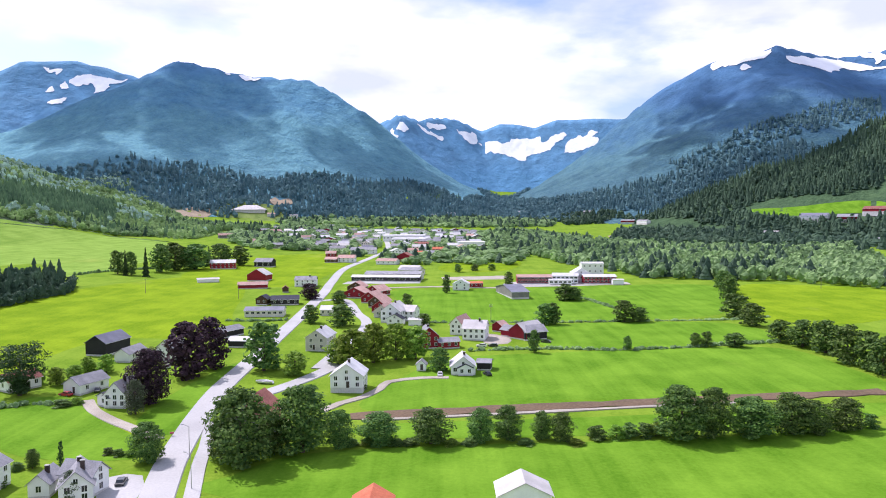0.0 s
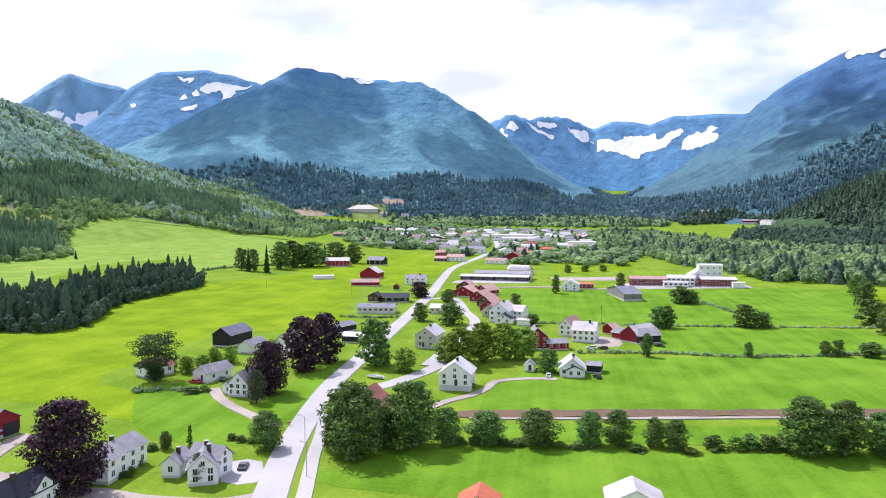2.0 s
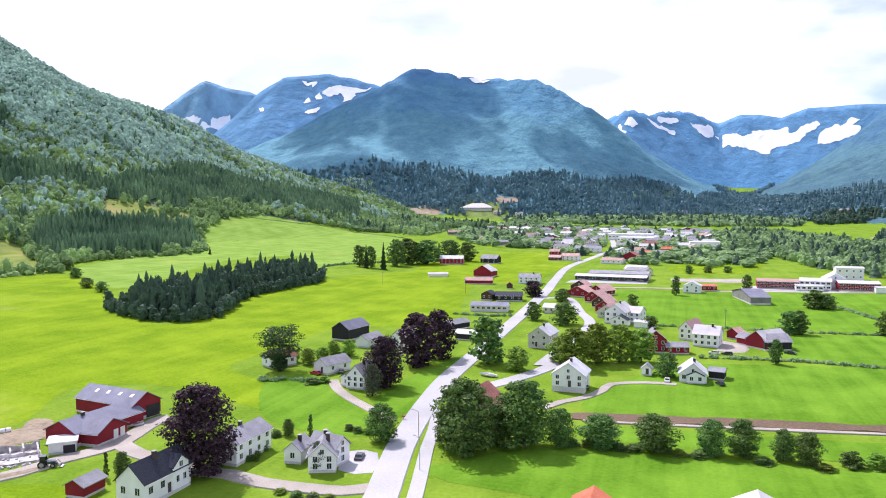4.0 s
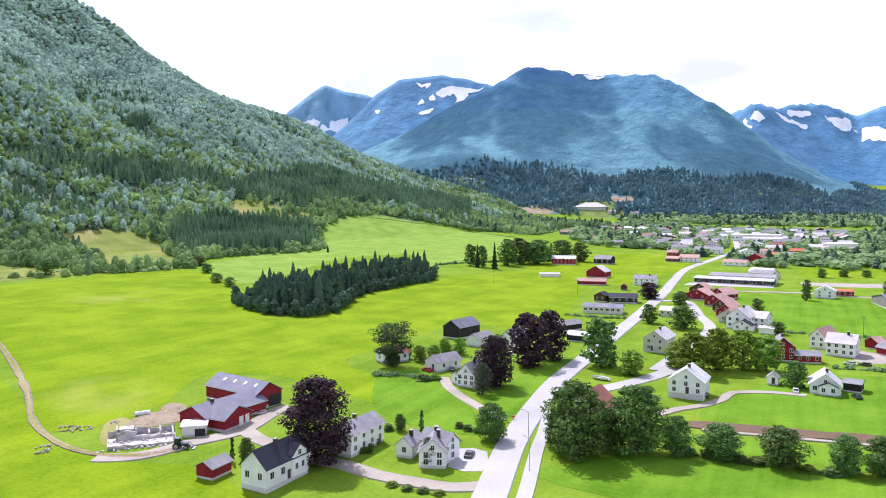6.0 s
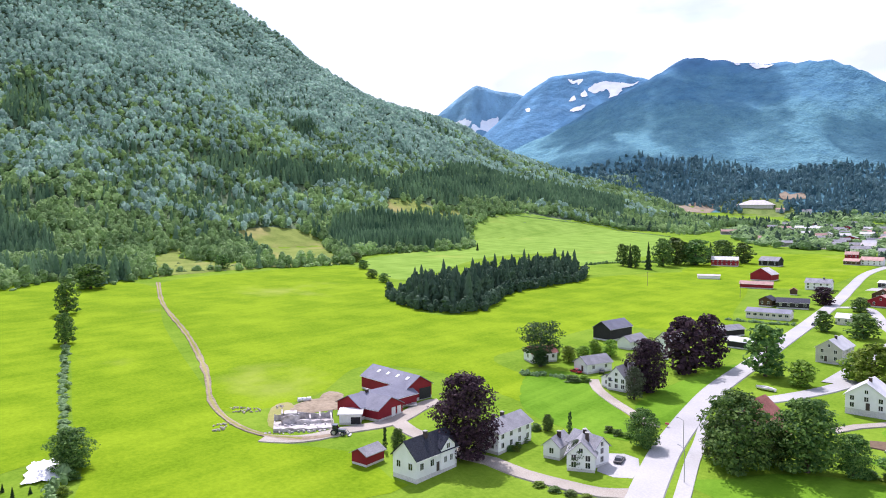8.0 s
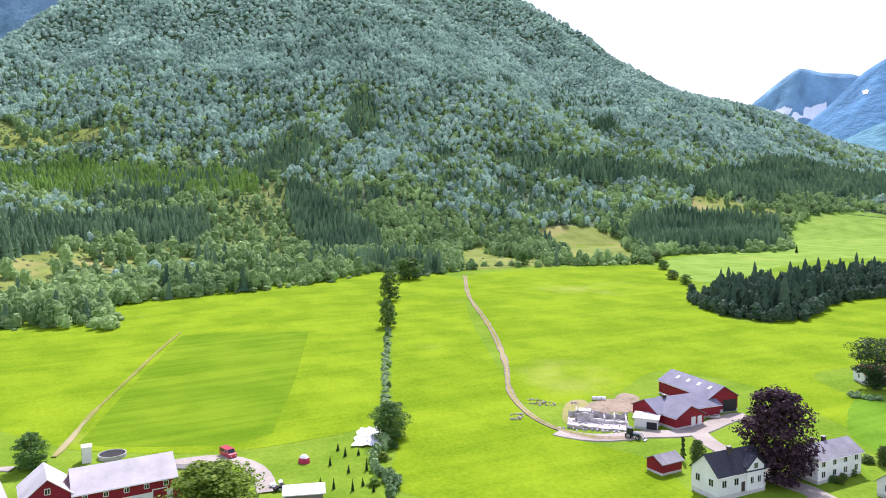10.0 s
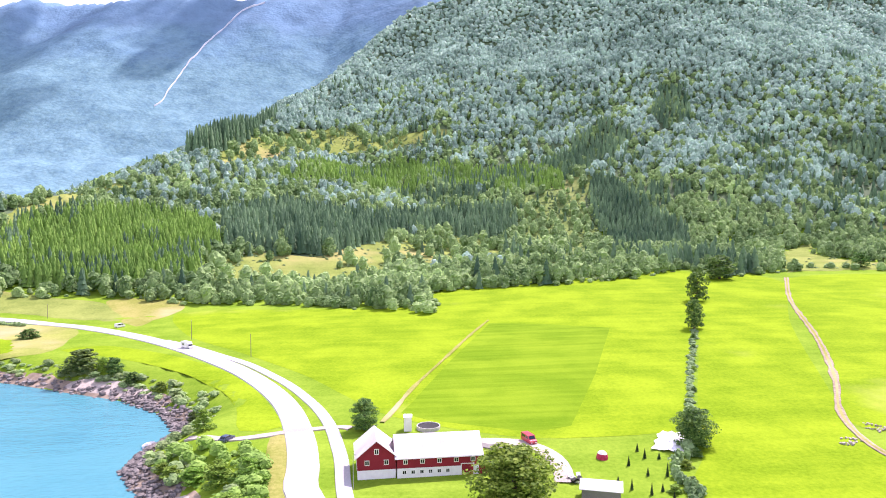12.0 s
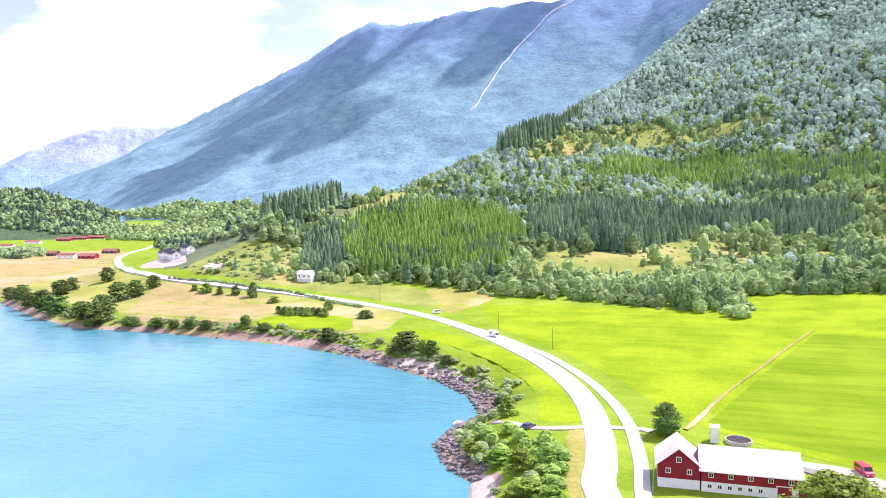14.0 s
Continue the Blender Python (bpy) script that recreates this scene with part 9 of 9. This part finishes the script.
for name, outline, gap, leafy_part, h0, h1, templates, spires, label, seed in (
        ("spruce_stand", STAND, 5.2, 0.9, 12, 20, LEAFY_FINE, SPIRE_FINE, "dense dark spruce stand in the meadow", 201),
        ("back_wood", BACK_WOOD, 15.0, 0.6, 8, 15, LEAFY_FAR, SPIRE_FAR, "wood on the lower far slope", 210),
        ("river_wood", RIVER_WOOD, 9.5, 0.85, 8, 15, LEAFY_MID, SPIRE_MID, "mixed wood along the river", 202),
        ("slope_wood", SLOPE_WOOD, 12.0, 0.45, 10, 17, LEAFY_FAR, SPIRE_FAR, "mixed wood on the far slope, cloud shade in its dark leaves", 203),
        ("foot_wood", FOOT_WOOD, 15.0, 0.6, 9, 15, LEAFY_FAR, SPIRE_FAR, "wood at the mountain's foot", 204),
        ("left_wood", LEFT_WOOD, 9.0, 0.7, 8, 14, LEAFY_MID, SPIRE_MID, "wood belt behind the meadows", 205),
        ("left_belt", LEFT_BELT, 8.5, 0.85, 11, 19, LEAFY_MID, SPIRE_MID, "row of tall leafy trees between far meadows", 211),
        ("town_wood", TOWN_WOOD, 11.0, 0.85, 6, 14, LEAFY_MID, SPIRE_MID, "leafy wood on the slope beside the village", 212),
        ("village_greenery", TOWN_TREES, 13.5, 0.8, 5, 11, LEAFY_MID, SPIRE_MID, "garden trees among the village houses", 206),
        ("knoll_wood", KNOLL_WOOD, 13.0, 0.7, 9, 15, LEAFY_FAR, SPIRE_FAR, "wood on the low knoll", 207),
        ("bend_wood", BEND_WOOD, 10.0, 0.7, 7, 14, LEAFY_MID, SPIRE_MID, "mixed trees above the road bend", 208),
        ("hedge_wood", BELOW_KNOLL, 10.0, 0.9, 6, 10, LEAFY_MID, SPIRE_MID, "tree belt below the farmhouses", 209)):
    x, y = sown(outline, gap, seed)
    rng = np.random.default_rng(seed + 50)
    u = rng.uniform(0, 1, len(x))
    if name in ("village_greenery", "town_wood"):
        clear = (rng.uniform(0, 1, len(x)) < 0.8) & (np.abs(x - np.interp(y, [816, 957, 1308, 1690], [-81, -75, -104, -98])) > 12)
        for hx, hy, hr in HOMES:
            ahead = (np.abs(x - hx) < hr + 3) & (y > hy - 26) & (y < hy + 9)
            clear &= ~ahead
        x, y, u = x[clear], y[clear], u[clear]
    leafy = rng.uniform(0, 1, len(x)) + 0.35 * rough(x, y, 60.0, 2) < leafy_part
    h = h0 + (h1 - h0) * u
    if leafy.any():
        # Both far-slope woods take the stand's dark leaves to imitate cloud shade.
        wood(name, x[leafy], y[leafy], h[leafy] * 0.85, (gap * (0.85 + 0.35 * u))[leafy] if gap < 16 else (6 + 5 * u)[leafy], templates,
             M_STAND if name in ("spruce_stand", "slope_wood", "back_wood") else M_FARWOOD, label, seed)
    if (~leafy).any():
        wood(name + "_spruces", x[~leafy], y[~leafy], h[~leafy] * 1.15, np.minimum(gap, 9) * 1.3 * (0.8 + 0.4 * u)[~leafy], spires, M_STAND, label, seed + 1)

# The spur's dark spruces, and bushes along the front of the stand.
SPUR_WOOD = [(470, 1720), (560, 1640), (640, 1600), (760, 1580), (900, 1600), (1060, 1500), (1150, 1380), (1000, 1340), (935, 1400), (860, 1330), (798, 1287), (718, 1289), (657, 1378), (603, 1406), (535, 1464)]
x, y = sown(SPUR_WOOD, 11.0, 340)
u = np.random.default_rng(341).uniform(0, 1, len(x))
wood("spur_wood", x, y, 12 + 9 * u, 6 + 4 * u, SPIRE_FAR, M_STAND, "dark spruce wood on the spur", 342)
# Trees on the lower mountainsides; haze is put into their bluish leaf colour.
M_HAZYBELT = stand_leafage("hazy_mountain_leafage", (0.050, 0.130, 0.160), (0.185, 0.320, 0.330), 0.28)
DOME_BELT = [(-1136, 1991), (-1000, 1790), (-760, 1730), (-600, 1720), (-520, 1748), (-320, 1802), (-126, 1875), (125, 2044), (90, 2200), (61, 2268), (-7, 2330), (-146, 2290), (-253, 2190), (-372, 2190), (-517, 2090), (-713, 2120), (-920, 2080)]
RIGHT_BELT = [(250, 2120), (363, 2007), (488, 1962), (632, 1940), (783, 1940), (933, 1930), (990, 1862), (665, 1523), (560, 1640), (480, 1740), (380, 1830), (300, 1870)]
UPPER_BELT = [(639, 2021), (763, 2008), (841, 2044), (1016, 2070), (1165, 2103), (1338, 2167), (1239, 2005), (1027, 1934), (921, 1938), (782, 1935), (647, 1947)]
VALLEY_BELT = [(60, 2080), (130, 1920), (190, 1850), (265, 1770), (330, 1790), (380, 1850), (430, 1950), (370, 2010), (300, 2080), (260, 2200), (250, 2330), (180, 2450), (110, 2420), (70, 2300)]
VALLEY_HEAD = [(150, 2450), (260, 2400), (330, 2700), (420, 3300), (440, 3800), (250, 3800), (200, 3300), (140, 2800)]
for k, (outline, gap, share) in enumerate(((DOME_BELT, 12.0, 0.6), (RIGHT_BELT, 12.0, 0.7), (UPPER_BELT, 14.0, 0.5), (VALLEY_BELT, 13.0, 0.25), (VALLEY_HEAD, 20.0, 0.3))):
    x, y = sown(outline, gap, 350 + k)
    rng = np.random.default_rng(355 + k)
    fade = np.clip((land(x, y) - 150) / 130, 0, 1) if k == 0 else np.zeros(len(x))
    keep = (rng.uniform(0, 1, len(x)) > fade) & (np.hypot(x + 480, y - 1800) > 52) & (np.hypot(x + 435, y - 1890) > 30) & (np.hypot(x + 610, y - 1700) > 70)
    x, y = x[keep], y[keep]
    u = rng.uniform(0, 1, len(x))
    spruce = rng.uniform(0, 1, len(x)) + 0.5 * rough(x, y, 120.0, 2) < share
    wood("mountain_wood", x[spruce], y[spruce], (13 + 8 * u)[spruce], (7 + 4 * u)[spruce], SPIRE_FAR, M_HAZYBELT, "dark spruces on the lower mountainside", 360 + k)
    wood("mountain_wood", x[~spruce], y[~spruce], (9 + 6 * u)[~spruce], (10 + 5 * u)[~spruce], LEAFY_FAR, M_HAZYBELT, "leafy trees on the lower mountainside", 365 + k)
FJORD_FOOT = [(-1270, -1365), (-1289, -1261), (-1320, -1150), (-1290, -974), (-1230, -850), (-1147, -830), (-1119, -898), (-1146, -1004), (-1190, -1064), (-1215, -1180)]
BEND_FOOT = [(-1014, -1092), (-1139, -1186), (-1139, -1078), (-1193, -1106), (-1212, -1054), (-1185, -972), (-1141, -888), (-1079, -892), (-1046, -944), (-983, -951)]
x, y = (np.concatenate(q) for q in zip(sown(FJORD_FOOT, 13.0, 345), sown(BEND_FOOT, 13.0, 348)))
u = np.random.default_rng(346).uniform(0, 1, len(x))
wood("far_wood", x, y, 8 + 6 * u, 10 + 6 * u, LEAFY_FAR, M_LOWWOOD, "pale wood at the foot of the fjord mountain", 347)
front = spline([(-299, 318), (-284, 302), (-257, 290), (-234, 292), (-227, 312), (-244, 352), (-254, 385), (-253, 440), (-252, 470), (-266, 503)], 2.6)
rng = np.random.default_rng(343)
u = rng.uniform(0, 1, len(front))
front = front + rng.normal(0, 1.2, front.shape)
wood("stand_edge", front[:, 0], front[:, 1], 4 + 6 * u, 4.0 + 3.0 * u, LEAFY_FINE, M_STAND, "dark leafy edge of the spruce stand", 344)

# Scrub covers the banks above the shore and the little point.
rng = np.random.default_rng(91)
band = spline(SEA[1:17], 2.2)
way = np.gradient(band, axis=0)
way /= np.linalg.norm(way, axis=1)[:, None]
side = np.stack([-way[:, 1], way[:, 0]], 1)
if shore_distance(*(band[30] + side[30] * 3)) < 0:
    side = -side
for k in range(3):
    p = band + side * rng.uniform(5.0, 12.0, (len(band), 1)) + rng.normal(0, 0.8, band.shape)
    keep = (rng.uniform(0, 1, len(p)) < 0.62) & (shore_distance(p[:, 0], p[:, 1]) > 4)
    u = rng.uniform(0, 1, len(p))
    wood("shore_scrub", p[keep, 0], p[keep, 1], (0.8 + 2.2 * u * u)[keep], (1.6 + 2.6 * u)[keep], LEAFY_FINE, (M_SCRUB, M_LOWWOOD, M_SCRUB)[k],
         "low green scrub on the shore bank", 92 + k)
x, y = sown(POINT, 2.6, 95)
keep = (shore_distance(x, y) > 4.0) & (np.random.default_rng(96).uniform(0, 1, len(x)) < 0.6)
u = np.random.default_rng(97).uniform(0, 1, keep.sum())
wood("point_scrub", x[keep], y[keep], 1.0 + 2.4 * u, 2.2 + 2.4 * u, LEAFY_FINE, M_YOUNGWOOD, "bright green scrub on the point", 98)

# Low hedges and weeds mark the field boundaries.
for k, (outline, high) in enumerate(((HEDGE_A, 1.6), (HEDGE_B, 1.8), (HEDGE_C, 2.0), (HEDGE_D, 1.4), (HEDGE_E, 3.0), (HEDGE_F, 1.8), (HEDGE_G, 2.4), (HEDGE_H, 1.3), (HEDGE_I, 3.2), (HEDGE_J, 2.2))):
    rng = np.random.default_rng(300 + k)
    q = spline(outline, 1.1)
    q = q + rng.normal(0, 0.5, q.shape)
    u = rng.uniform(0, 1, len(q))
    wood("hedge", q[:, 0], q[:, 1], high * (0.4 + 0.7 * u), 1.4 + 1.4 * u, LEAFY_MID, M_FARWOOD, "low green hedge between two fields", 310 + k)
x, y = sown(SLOPE_SCRUB, 7.0, 330)
u = np.random.default_rng(331).uniform(0, 1, len(x))
wood("slope_scrub", x, y, 1.2 + 3.5 * u * u, 2.5 + 3.5 * u, LEAFY_MID, M_SCRUB, "scattered scrub above the shore road", 332)
